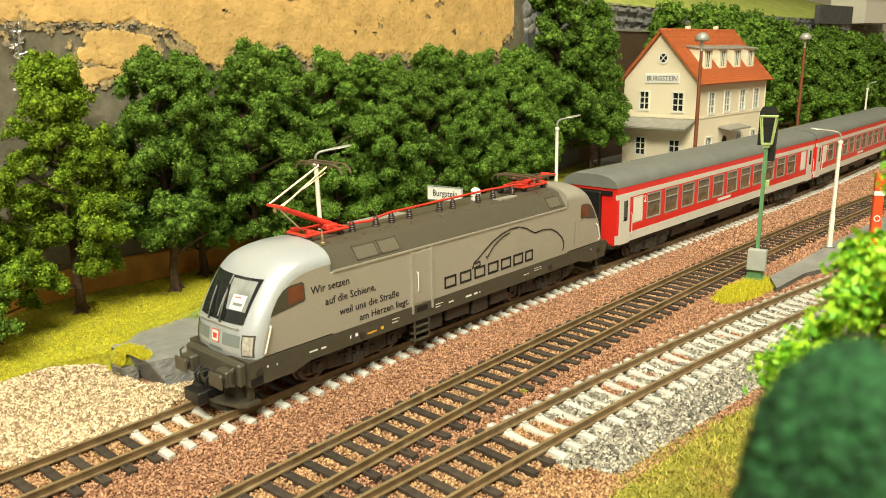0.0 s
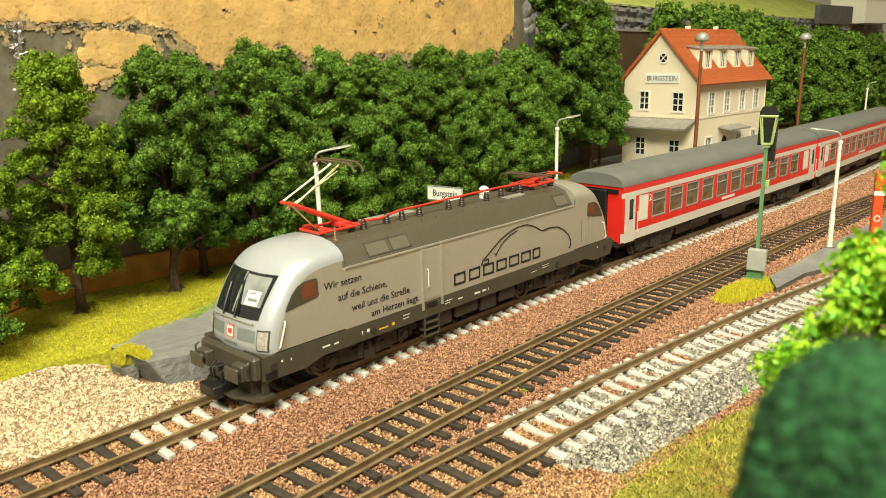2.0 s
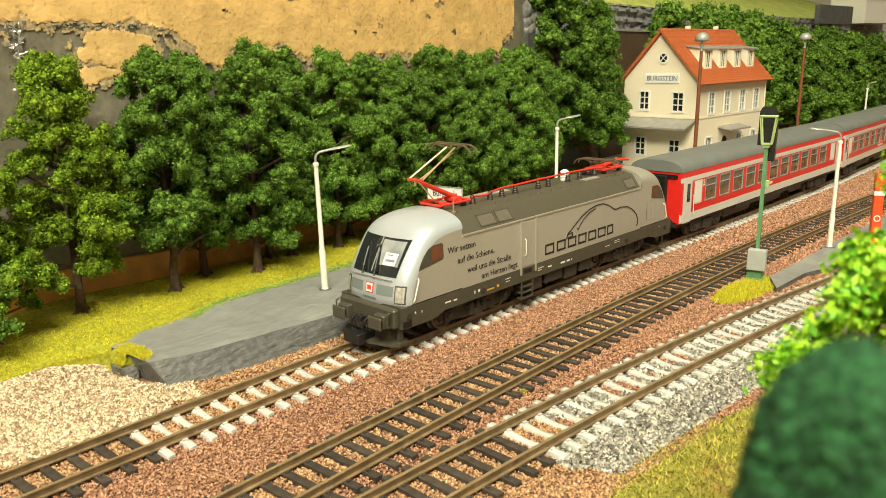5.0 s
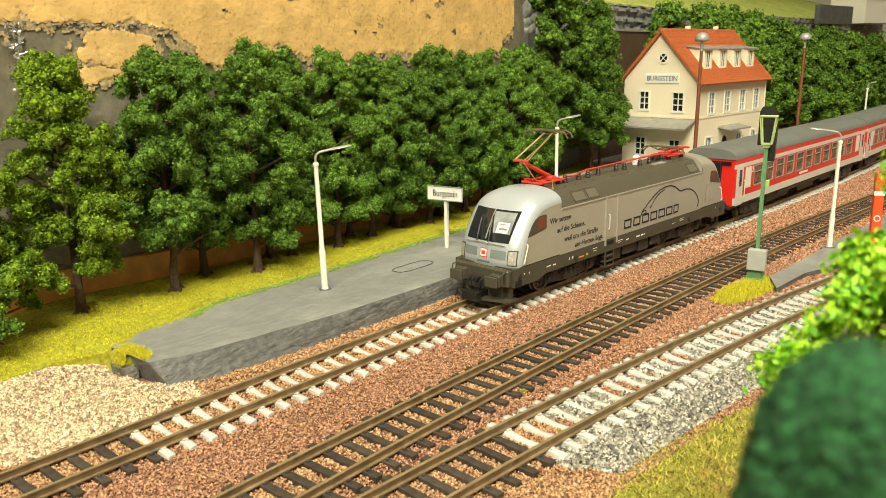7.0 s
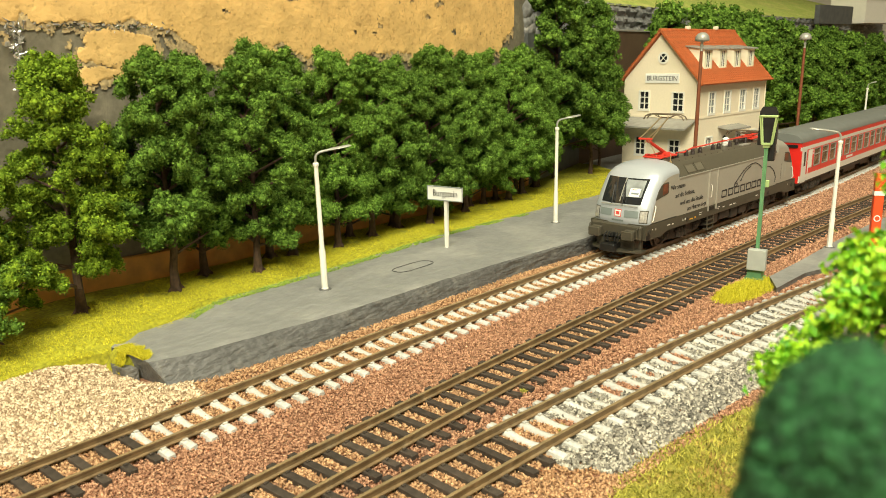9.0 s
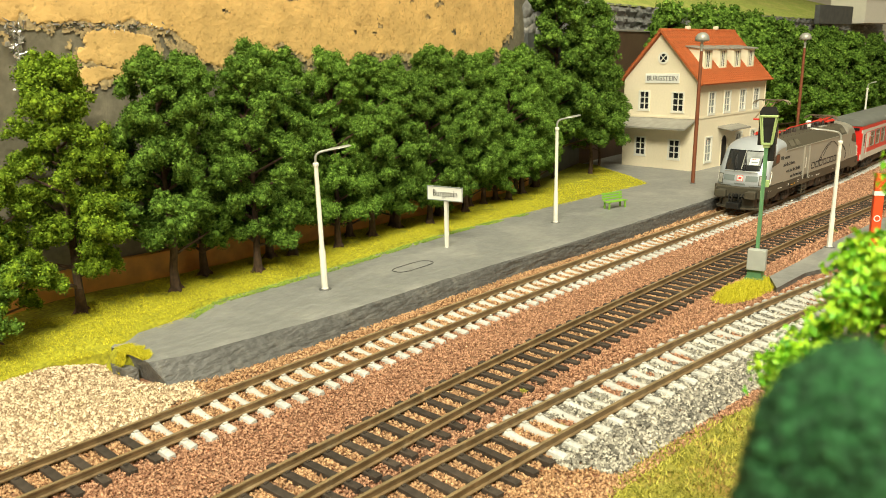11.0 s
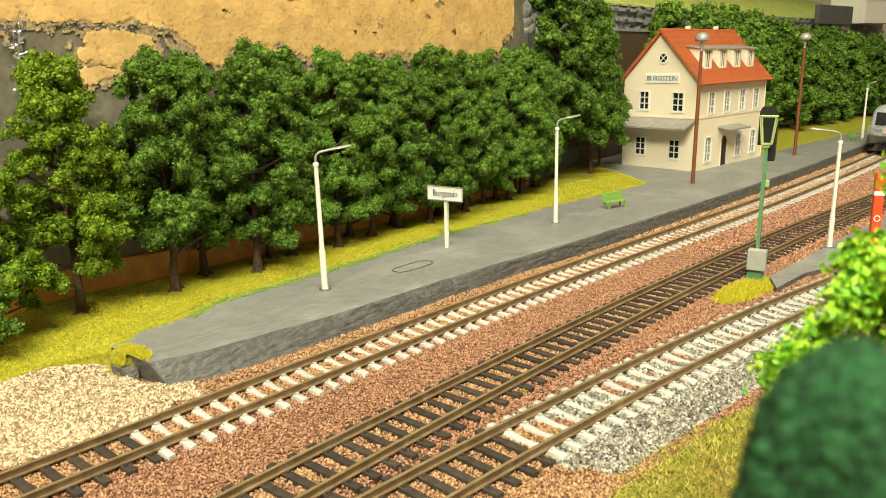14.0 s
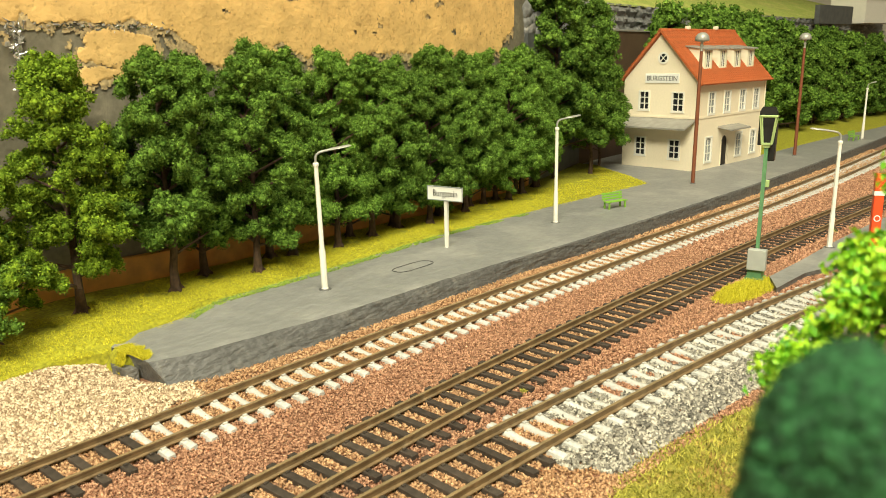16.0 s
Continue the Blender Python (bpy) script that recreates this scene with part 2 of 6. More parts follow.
def part(name, shape, mat, parent=None, label="", at=None, smooth=0.0):
    mats = mat if isinstance(mat, (list, tuple)) else [mat]
    me = shape if isinstance(shape, bpy.types.Mesh) else shape.mesh(name, mats, smooth)
    ob = new(name, me)
    if at is not None:
        ob.matrix_basis = at
    if parent is not None:
        ob.parent = parent
    return tagged(ob, label)


def thing(name, label, category, at=None, group="", kind=""):
    ob = new(name)
    ob.empty_display_size = 0.005
    if at is not None:
        ob.matrix_basis = at
    return tagged(ob, label, category, group, kind)


def tri_mesh(name, verts, faces, mat):
    """Fast mesh of triangles from arrays, verts in mm."""
    verts = np.asarray(verts, np.float32) * S
    faces = np.asarray(faces, np.int32)
    me = bpy.data.meshes.new(name)
    me.vertices.add(len(verts))
    me.vertices.foreach_set("co", verts.ravel())
    me.loops.add(len(faces) * 3)
    me.loops.foreach_set("vertex_index", faces.ravel())
    me.polygons.add(len(faces))
    me.polygons.foreach_set("loop_start", np.arange(0, len(faces) * 3, 3, dtype=np.int32))
    me.materials.append(mat)
    me.update(calc_edges=True)
    me.validate()
    return me


OCTA_V = np.array([(1, 0, 0), (-1, 0, 0), (0, 1, 0), (0, -1, 0), (0, 0, 1), (0, 0, -1)], float)
OCTA_F = np.array([(0, 2, 4), (2, 1, 4), (1, 3, 4), (3, 0, 4), (2, 0, 5), (1, 2, 5), (3, 1, 5), (0, 3, 5)])


def pebbles(centres, radii, rng, flat=1.0):
    """Small angular eight-sided stones: arrays of verts and faces."""
    n = len(centres)
    a = rng.normal(size=(n, 3, 3))
    q, _ = np.linalg.qr(a)
    v = OCTA_V[None] * rng.uniform(0.65, 1.25, (n, 6, 1))
    v = np.einsum("nij,nkj->nki", q, v) * np.asarray(radii)[:, None, None]
    v[:, :, 2] *= flat
    v += np.asarray(centres)[:, None]
    f = OCTA_F[None] + (np.arange(n) * 6)[:, None, None]
    return v.reshape(-1, 3), f.reshape(-1, 3)


TETRA_V = np.array([(1, 1, 1), (-1, -1, 1), (-1, 1, -1), (1, -1, -1)], float) * 0.75
TETRA_F = np.array([(0, 2, 1), (0, 1, 3), (0, 3, 2), (1, 2, 3)])


def flecks(centres, radii, rng):
    """Small four-sided flecks of foam."""
    n = len(centres)
    q, _ = np.linalg.qr(rng.normal(size=(n, 3, 3)))
    v = TETRA_V[None] * rng.uniform(0.5, 1.4, (n, 4, 1))
    v = np.einsum("nij,nkj->nki", q, v) * np.asarray(radii)[:, None, None] + np.asarray(centres)[:, None]
    f = TETRA_F[None] + (np.arange(n) * 4)[:, None, None]
    return v.reshape(-1, 3), f.reshape(-1, 3)


def blades(bases, heights, rng, width=0.35, lean=0.6):
    n = len(bases)
    w = rng.uniform(0, 2 * np.pi, n)
    side = np.stack([np.cos(w), np.sin(w), 0 * w], 1) * width * 0.5
    tip = rng.normal(0, lean, (n, 3))
    tip[:, 2] = 1.0
    tip = bases + tip * np.asarray(heights)[:, None]
    v = np.stack([bases - side, bases + side, tip], 1).reshape(-1, 3)
    return v, np.arange(n * 3).reshape(-1, 3)


def lettering(name, text, height, mat, parent, at, label="", depth=0.06):
    """Raised print: text whose capitals are height mm high, lying in its own xy plane, starting at the origin."""
    cu = bpy.data.curves.new(name, "FONT")
    cu.body, cu.size, cu.extrude = text, height * S / 0.70, depth * S
    cu.resolution_u = 2
    tmp = new(name, cu)
    me = bpy.data.meshes.new_from_object(tmp)
    bpy.data.objects.remove(tmp)
    me.materials.clear()
    me.materials.append(mat)
    return part(name, me, mat, parent, label, at)


# ---- lines of the tracks ----
TX = [-400, 0, 100, 200, 300, 400, 500, 560, 658, 732, 820, 902, 1100, 1900]
TY = [1, -1.6, -4.8, -9.6, -16, -24.1, -33.4, -38.6, -45.5, -50, -54.2, -57.2, -63, -82]
TM = np.gradient(np.array(TY, float), np.array(TX, float))


def line_1(x):
    i = int(min(max(np.searchsorted(TX, x) - 1, 0), len(TX) - 2))
    h = TX[i + 1] - TX[i]
    t = (x - TX[i]) / h
    return float((2 * t**3 - 3 * t**2 + 1) * TY[i] + (t**3 - 2 * t**2 + t) * h * TM[i] + (-2 * t**3 + 3 * t**2) * TY[i + 1] + (t**3 - t**2) * h * TM[i + 1])


def line_2(x):
    u = x / 100
    return -1.17 * u * u + 0.542 * u - 59.756


def line_3(x):
    u = x / 100
    return -2.61 * u * u - 3.02 * u - 82.10


def heading(line, x):
    return math.degrees(math.atan2(line(x + 1) - line(x - 1), 2))


LINE_1 = np.array([line_1(x) for x in range(-400, 1900)])


def line_1_array(x):
    return np.interp(x, np.arange(-400, 1900), LINE_1)


# ---- the room round the layout ----
def room():
    x0, x1, y0, y1, z0, z1, t = -1500, 3200, -1800, 1500, -950, 1550, 80
    part("floor", Shape().box(x0, x1, y0, y1, z0 - t, z0), M_ROOMFLOOR).name = "floor"
    for name, b in (("wall_south", (x0, x1, y0 - t, y0, z0, z1)), ("wall_north", (x0, x1, y1, y1 + t, z0, z1)),
                    ("wall_west", (x0 - t, x0, y0, y1, z0, z1)), ("wall_east", (x1, x1 + t, y0, y1, z0, z1))):
        tagged(part(name, Shape().box(*b), M_ROOMWALL), "plain painted wall of the room", "wall", kind="structure")
    tagged(part("ceiling", Shape().box(x0, x1, y0, y1, z1, z1 + t), M_ROOMWALL), "plain painted ceiling of the room", "ceiling", kind="structure")
    tagged(bpy.data.objects["floor"], "brown boards of the room floor", "floor", kind="structure")

    table = thing("layout_table", "brown timber table carrying the model railway", "table", P(0, 0, 0))
    part("tabletop", Shape().box(-590, 2540, -890, 840, -40, -7, 2), M_ROOMFLOOR, table, "brown timber board")
    for x in (-520, 1000, 2470):
        for y in (-820, 770):
            part("leg", Shape().box(x - 30, x + 30, y - 30, y + 30, z0, -40), M_ROOMFLOOR, table)
    for x, y in ((-1050, -700), (50, -550)):
        f = thing("ceiling_light", "flat white ceiling light panel", "lamp", P(x, y, z1), "ceiling lights")
        part("housing", Shape().box(-420, 420, -250, 250, -40, 0.5, 3), M_TRIMWHITE, f, "white panel housing")


room()


def smooth_step(a, b, x):
    t = np.clip((x - a) / (b - a), 0, 1)
    return t * t * (3 - 2 * t)


EDGE_X = [130.5, 140, 150, 175, 202, 234, 270, 312, 361, 419, 487, 569, 667, 758, 900, 1400]
EDGE_OFF = [36.5, 33, 30.5, 28, 25, 24.3, 24.3, 22.5, 20.0, 19.5, 20, 20.5, 21, 22, 22, 22]
TOP = 5.5


def platform_edge(x):
    return np.interp(x, EDGE_X, EDGE_OFF) + line_1_array(x)


TURF_X = [-100, 60, 98, 110, 126, 134, 145, 166, 178, 190, 221, 255, 300, 348, 400, 459, 520, 575, 600, 640]
TURF_Y = [72, 68, 66, 66, 60, 50, 57, 58, 64, 67, 66, 65, 66, 67, 62, 57, 50, 44, 70, 120]


def turf_edge(x):
    return np.interp(x, TURF_X, TURF_Y)


def ground_height(x, y):
    """Top of the ballast and gravel."""
    z = np.full(np.shape(x), -3.7)
    d1 = y - line_1_array(x)
    z = z + 0.8 * smooth_step(14, 22, d1)
    west = smooth_step(140, 110, x)
    z = z + west * (1.6 * smooth_step(14, 40, d1) + 2.2 * smooth_step(48, 72, d1))
    y2 = line_2(x)
    z = z - 0.35 * smooth_step(18, 14, np.abs(d1)) - 0.35 * smooth_step(18, 14, np.abs(y - y2))
    y3 = line_3(x)
    z = z - 0.65 * smooth_step(18, 14, np.abs(y - y3))
    z = z - 1.2 * smooth_step(-14, -34, y - y3)
    return z


def ground():
    xs = np.concatenate([np.arange(-600, 40, 40), np.arange(40, 1000, 6), np.arange(1000, 2600, 50)])
    ys = np.concatenate([np.arange(-900, -180, 40), np.arange(-180, 130, 4), np.arange(130, 900, 50)])
    rows = []
    for x in xs:
        z = ground_height(np.full(len(ys), float(x)), ys) - 0.35
        rows.append([(float(x), float(y), float(h)) for y, h in zip(ys, z)])
    tagged(part("ground", Shape().grid(rows), M_BED, smooth=60), "brown ballast bed of the model railway board", "ground", kind="structure")


ground()


def scatter(rng, n, x0, x1, y0, y1, keep):
    x, y = rng.uniform(x0, x1, n), rng.uniform(y0, y1, n)
    k = keep(x, y)
    return x[k], y[k]


def strew(name, label, rng, x, y, r0, r1, mat, sink=0.15):
    r = rng.uniform(r0, r1, len(x))
    c = np.stack([x, y, ground_height(x, y) + r * 0.4 - sink + rng.uniform(-0.1, 0.35, len(x))], 1)
    v, f = flecks(c, r * 1.25, rng)
    tagged(new(name, tri_mesh(name, v, f, mat)), label, "gravel", kind="stuff")


def gravel():
    rng = np.random.default_rng(5)

    def patch(x, y):
        return noise_field(x, y, 22.0)

    def inside(x, y):
        return (y < np.where(x > 128, platform_edge(np.maximum(x, 131)) - 0.3, turf_edge(x) - 0.5)) & (y > line_3(x) - 34)

    def is_cream(x, y):
        return (y - line_1_array(x) > 12 + 7 * patch(x, y)) & (x < 140 + 6 * patch(y, x))

    def is_grey(x, y):
        d = y - line_3(x)
        return (d < -7 + 3 * patch(x, y)) & (x > 170 + 10 * patch(y, x)) & (d > -30) | (np.abs(d) < 14) & (x > 185 + 16 * patch(x, y)) & (patch(x * 1.7, y * 1.7) > -0.25)

    def is_tan(x, y):
        d1, d2 = y - line_1_array(x), y - line_2(x)
        return (np.abs(d1) < 8) | (d1 > 8) | (np.abs(d2) < 8) | (y < line_2(x) - 20) & (x < 190)

    x, y = scatter(rng, 215000, 50, 430, -150, 80, inside)
    cream, grey, tan = is_cream(x, y), is_grey(x, y), is_tan(x, y)
    grey &= ~cream
    rest = ~cream & ~grey
    xc, yc = scatter(rng, 60000, 50, 150, 0, 80, lambda x, y: inside(x, y) & is_cream(x, y))
    strew("cream_gravel", "coarse cream and ochre gravel beside the track", rng, np.concatenate([x[cream], xc]), np.concatenate([y[cream], yc]), 0.34, 0.72, M_CREAM)
    strew("grey_gravel", "loose grey and white stones along the siding", rng, x[grey], y[grey], 0.4, 0.8, M_GREY)
    strew("tan_ballast", "tan ballast stones between the rails", rng, x[rest & tan], y[rest & tan], 0.28, 0.54, M_BALLASTTAN)
    strew("brown_ballast", "reddish brown ballast stones between the tracks", rng, x[rest & ~tan], y[rest & ~tan], 0.23, 0.46, M_BALLAST)
    x, y = scatter(rng, 70000, 430, 960, -150, 0, lambda x, y: (y < platform_edge(x) - 0.3) & (y > line_2(x) - 26) & (y > -0.21 * x - 20))
    tan = (y - line_1_array(x) > -9)
    strew("tan_ballast", "tan ballast stones along the platform", rng, x[tan], y[tan], 0.5, 0.9, M_BALLASTTAN)
    strew("brown_ballast", "reddish brown ballast stones along the far track", rng, x[~tan], y[~tan], 0.45, 0.8, M_BALLAST)


def noise_field(x, y, size):
    """Soft waves in -1..1."""
    a, c = np.asarray(x) / size, np.asarray(y) / size
    return (np.sin(a * 2.1 + 1.3 * np.sin(c * 1.7)) + np.sin(c * 2.6 + 1.1 * np.sin(a * 1.9 + 2)) + 0.6 * np.sin(a * 5.3 + c * 4.1) + 0.4 * np.sin(a * 9.7 - c * 8.3)) / 3.0


gravel()


# ---- tracks ----
def rail_mesh(line, off, x0, x1):
    prof = [(-1.0, -2.6), (-1.0, -2.25), (-0.3, -2.0), (-0.3, -0.8), (-0.52, -0.6), (-0.52, -0.08), (-0.36, 0.0), (0.36, 0.0), (0.52, -0.08), (0.52, -0.6), (0.3, -0.8), (0.3, -2.0), (1.0, -2.25), (1.0, -2.6)]
    sh = Shape()
    xs = np.arange(x0, x1 + 0.1, 8.0)
    rows = []
    for x in xs:
        h = radians(heading(line, x))
        nx, ny = -math.sin(h), math.cos(h)
        rows.append([(x + nx * (off + a), line(x) + ny * (off + a), z) for a, z in prof])
    m = len(prof)
    vs = [p for r in rows for p in r]
    fs, mi = [], []
    for k in range(len(rows) - 1):
        for i in range(m):
            j = (i + 1) % m
            fs.append((k * m + i, k * m + j, (k + 1) * m + j, (k + 1) * m + i))
            mi.append(1 if i in (5, 6, 7) else 0)
    fs += [tuple(range(m)), tuple(range((len(rows) - 1) * m, len(rows) * m))]
    mi += [0, 0]
    sh.v, sh.f, sh.mi = vs, fs, mi
    return sh


def concrete_tie():
    sh = Shape()
    ys = [-14.6, -14.2, -11.0, -8.25, -6.0, -3.0, 0, 3.0, 6.0, 8.25, 11.0, 14.2, 14.6]
    tops = [-2.95, -2.65, -2.60, -2.60, -2.65, -3.05, -3.2, -3.05, -2.65, -2.60, -2.60, -2.65, -2.95]
    wid = [1.1, 1.3, 1.3, 1.35, 1.25, 1.05, 1.0, 1.05, 1.25, 1.35, 1.3, 1.3, 1.1]
    rows = [[(-w - 0.25, y, -4.4), (-w, y, t - 0.25), (-w + 0.3, y, t), (w - 0.3, y, t), (w, y, t - 0.25), (w + 0.25, y, -4.4)] for y, t, w in zip(ys, tops, wid)]
    sh.grid(rows)
    sh.add(rows[0], [tuple(range(6))]).add(rows[-1], [tuple(range(6))])
    for c in (-8.25, 8.25):
        for s in (-1.75, 1.75):
            sh.box(-0.75, 0.75, c + s - 0.45, c + s + 0.45, -2.7, -2.05, 0)
    return sh.mesh("concrete_tie", [M_CONCRETE], 40)


def timber_tie(half=14.3):
    sh = Shape().box(-1.35, 1.35, -half, half, -4.4, -2.6, 0.12)
    for c in (-8.25, 8.25):
        for s in (-1.7, 1.7):
            sh.box(-0.6, 0.6, c + s - 0.4, c + s + 0.4, -2.7, -2.15, 0)
    return sh.mesh("timber_tie", [M_WOODTIE])


def track(label, line, x0, x1):
    t = thing("railway_track", label, "track", P(0, 0, 0), "model tracks", "structure")
    for off in (8.25, -8.25):
        part("rail", rail_mesh(line, off, x0, x1), [M_RAILSIDE, M_RAILTOP], t, "rust-brown rail with a worn head", smooth=30)
    return t


track_1 = track("track with pale concrete ties beside the platform", line_1, -200, 1840)
track_2 = track("track with black timber ties in brown ballast", line_2, -200, 1000)
track_3 = track("siding with pale concrete ties and grey gravel", line_3, -200, 560)


# ---- platforms ----
def platform_main():
    rng = np.random.default_rng(3)
    xs = [130.5, 131.3, 132.5, 134.5, 137, 140] + list(range(144, 580, 4)) + [590, 610, 640, 700, 760, 800, 850, 900, 960, 1000, 1060, 1140, 1300, 1400]
    back_x = [130.5, 138, 150, 166, 190, 221, 255, 348, 459, 575, 590, 640, 780, 790, 811, 893, 997, 1063, 1144, 1400]
    back_y = [56, 62, 62, 64, 72, 71, 70, 71, 62, 50, 100, 150, 150, 60, 26, 20, 10, -1, -11, -30]
    sh = Shape()
    rows = []
    for x in xs:
        f = float(platform_edge(x))
        b = float(np.interp(x, back_x, back_y))
        g = min(f - 1.0, max(f - 8.0, line_1(x) + 20.8)) + rng.uniform(-0.2, 0.2)
        sx = 2.8 * float(smooth_step(150, 130, np.array(float(x))))
        row = [(x + sx, g, -4.5), (x + 0.55 * sx, g + 0.45 * (f - g) + rng.uniform(-0.25, 0.25), 0.2 + rng.uniform(-0.4, 0.4)), (x + rng.uniform(-0.5, 0.5), f + rng.uniform(-0.45, 0.2), TOP - 0.8 + rng.uniform(-0.3, 0.3)), (x, f + 0.8 + rng.uniform(-0.3, 0.3), TOP + rng.uniform(-0.1, 0.1))]
        for k in range(1, 9):
            row.append((x, f + 0.7 + (b - f - 0.7) * k / 8, TOP + (rng.uniform(-0.12, 0.12) if k < 8 else 0)))
        row.append((x, b + 0.3, -4.5))
        rows.append(row)
    m = len(rows[0])
    vs = [p for r in rows for p in r]
    for k in range(len(rows) - 1):
        for i in range(m - 1):
            sh.f.append((k * m + i, k * m + i + 1, (k + 1) * m + i + 1, (k + 1) * m + i))
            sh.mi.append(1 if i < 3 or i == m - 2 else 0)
    sh.f += [tuple(range(m)), tuple(range((len(rows) - 1) * m, len(rows) * m))]
    sh.mi += [1, 1]
    sh.v = vs
    p = tagged(part("platform", sh, [M_PLATFORM, M_PLATSIDE], smooth=35), "grey painted station platform with a dark rough edge", "platform", kind="structure")
    low = Shape().prism([(125.5, 47), (127, 41.5), (130.3, 38.0), (130.3, 47), (127, 51)], 2, -4.2, 1.6)
    part("end_block", low, M_PLATSIDE, p, "broken low end of the platform")
    cov = Shape()
    ring = []
    for i in range(40):
        w = 2 * math.pi * i / 40
        ring.append((279 + 12.5 * math.copysign(abs(math.cos(w)) ** 0.6, math.cos(w)), 38 + 4.6 * math.copysign(abs(math.sin(w)) ** 0.6, math.sin(w)) - 0.05 * 12 * math.cos(w), TOP + 0.22))
    cov.tube(ring + ring[:1], 0.22, 5)
    part("hatch_outline", cov, M_PLATSIDE, p, "faint raised outline of a hatch in the paint")


def platform_second():
    poly = [(366, -111), (384, -102.5), (425, -106.5), (473, -110), (544, -117.5), (700, -140), (900, -170), (900, -260), (620, -215), (560, -190), (480, -148), (430, -126), (400, -114.5)]
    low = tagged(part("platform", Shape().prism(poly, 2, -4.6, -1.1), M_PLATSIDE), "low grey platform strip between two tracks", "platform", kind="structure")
    part("surface", Shape().prism(poly, 2, -1.1, -0.9), M_PLATFORM, low, "grey painted surface")


platform_main()
platform_second()


# ---- turf ----
WALL_X = [-300, 90, 130, 205, 300, 400, 500, 640, 800, 1000, 1300, 1800]
WALL_Y = [150, 134, 128, 118, 117, 117, 121, 150, 165, 170, 150, 120]


def wall_line(x):
    return np.interp(x, WALL_X, WALL_Y)


def turf_height(x, y):
    f = smooth_step(0, 14, y - turf_edge(x))
    west = smooth_step(150, 100, x)
    mat = smooth_step(-0.25, 0.25, y - turf_edge(x) - 6.0 - 1.6 * noise_field(x, 0 * y, 25)) * smooth_step(90, 130, x) * smooth_step(380, 330, x)
    return TOP - 0.7 - 3.2 * west + (2.2 + 1.0 * noise_field(x, y, 40) * 0.5) * f + 1.1 * mat


def turf():
    xs = np.arange(-60, 641, 5.0)
    rows = []
    for x in xs:
        a, b = float(turf_edge(x)), float(wall_line(x)) + 4
        ys = a + (max(b, a + 1) - a) * np.linspace(0, 1, 44) ** 1.7
        zs = turf_height(np.full(44, x), ys)
        rows.append([(float(x), a - 0.3, -5.0)] + [(float(x), float(y), float(z)) for y, z in zip(ys, zs)])
    tagged(part("grass_bank", Shape().grid(rows), M_GRASSBED, smooth=60), "yellow-green turf bank under the trees", "grass", kind="structure")
    rng = np.random.default_rng(11)
    x = rng.uniform(20, 620, 190000)
    y = rng.uniform(40, 118, 190000)
    e = turf_edge(x) + 1.5 * noise_field(x, y, 6)
    k = (y > e - 0.6) & (y < np.minimum(e + 48, wall_line(x) - 4)) & (rng.uniform(0, 1, len(x)) < np.clip(1.3 - x / 700, 0.3, 1)) & (noise_field(x, y, 14) > -0.62)
    cut = y - turf_edge(x) - 6.0 - 1.6 * noise_field(x, 0 * y, 25)
    k &= ~((cut > -1.0) & (cut < -0.1) & (x > 128) & (x < 335) & (noise_field(x, 0 * y, 17) > -0.45))
    x, y = x[k], y[k]
    v, f = blades(np.stack([x, y, turf_height(x, y) - 0.2], 1), rng.uniform(0.5, 1.15, len(x)), rng, 0.34, 0.8)
    tagged(new("grass", tri_mesh("grass", v, f, M_GRASS)), "short yellow-green static grass on the bank", "grass", kind="stuff")
    # greener fringe along the platform
    xf = rng.uniform(165, 420, 9000)
    yf = turf_edge(xf) + 5.0 * rng.uniform(0, 1, 9000) ** 1.3 - 0.6
    kf = noise_field(xf, yf, 9) > -0.25
    xf, yf = xf[kf], yf[kf]
    v, f = blades(np.stack([xf, yf, np.maximum(turf_height(xf, yf), TOP) + 0.02], 1), rng.uniform(0.5, 1.1, len(xf)), rng, 0.32, 0.8)
    tagged(new("grass", tri_mesh("grass", v, f, M_FRINGE)), "greener grass fringe along the platform", "grass", kind="stuff")
    # tongue of turf over the platform's end
    n = 8000
    w, r = rng.uniform(0, 2 * np.pi, n), np.sqrt(rng.uniform(0, 1, n))
    x, y = 131.8 + 5.6 * r * np.cos(w), 44.5 + 9.5 * r * np.sin(w) * (1 + 0.15 * np.sin(3 * w))
    zz = np.where(x > 130.4, TOP, -1.4 + 7.1 * smooth_step(1.1, 0.5, r))
    k = (x < 136.5 + 1.2 * np.sin(y)) & (y > np.where(x > 130.4, 33, 43) + 0.8 * np.sin(2 * x))
    rows = [[(131.8 + 5.6 * q * math.cos(a), 50.0 + 8.0 * q * math.sin(a) * (1 + 0.15 * math.sin(3 * a)), -1.4 + 7.0 * float(smooth_step(1.1, 0.5, np.array(q)))) for a in [2 * math.pi * i / 28 for i in range(29)]] for q in (1.12, 1.0, 0.85, 0.7, 0.5, 0.05)]
    rows = [[(x_, y_, -4.6) for x_, y_, z_ in rows[0]]] + rows
    tagged(part("grass_bank", Shape().grid(rows), M_GRASSBED, smooth=60), "low turf hump at the platform end", "grass", kind="structure")
    v, f = blades(np.stack([x, y, zz], 1)[k], rng.uniform(0.6, 1.2, k.sum()), rng, 0.34, 0.6)
    tagged(new("grass", tri_mesh("grass", v, f, M_GRASS)), "turf tongue creeping over the platform end", "grass", kind="stuff")
    # clump at the signal's foot
    n = 9000
    w, r = rng.uniform(0, 2 * np.pi, n), np.sqrt(rng.uniform(0, 1, n)) * (1 + 0.12 * np.sin(3 * rng.uniform(0, 2 * np.pi, n)))
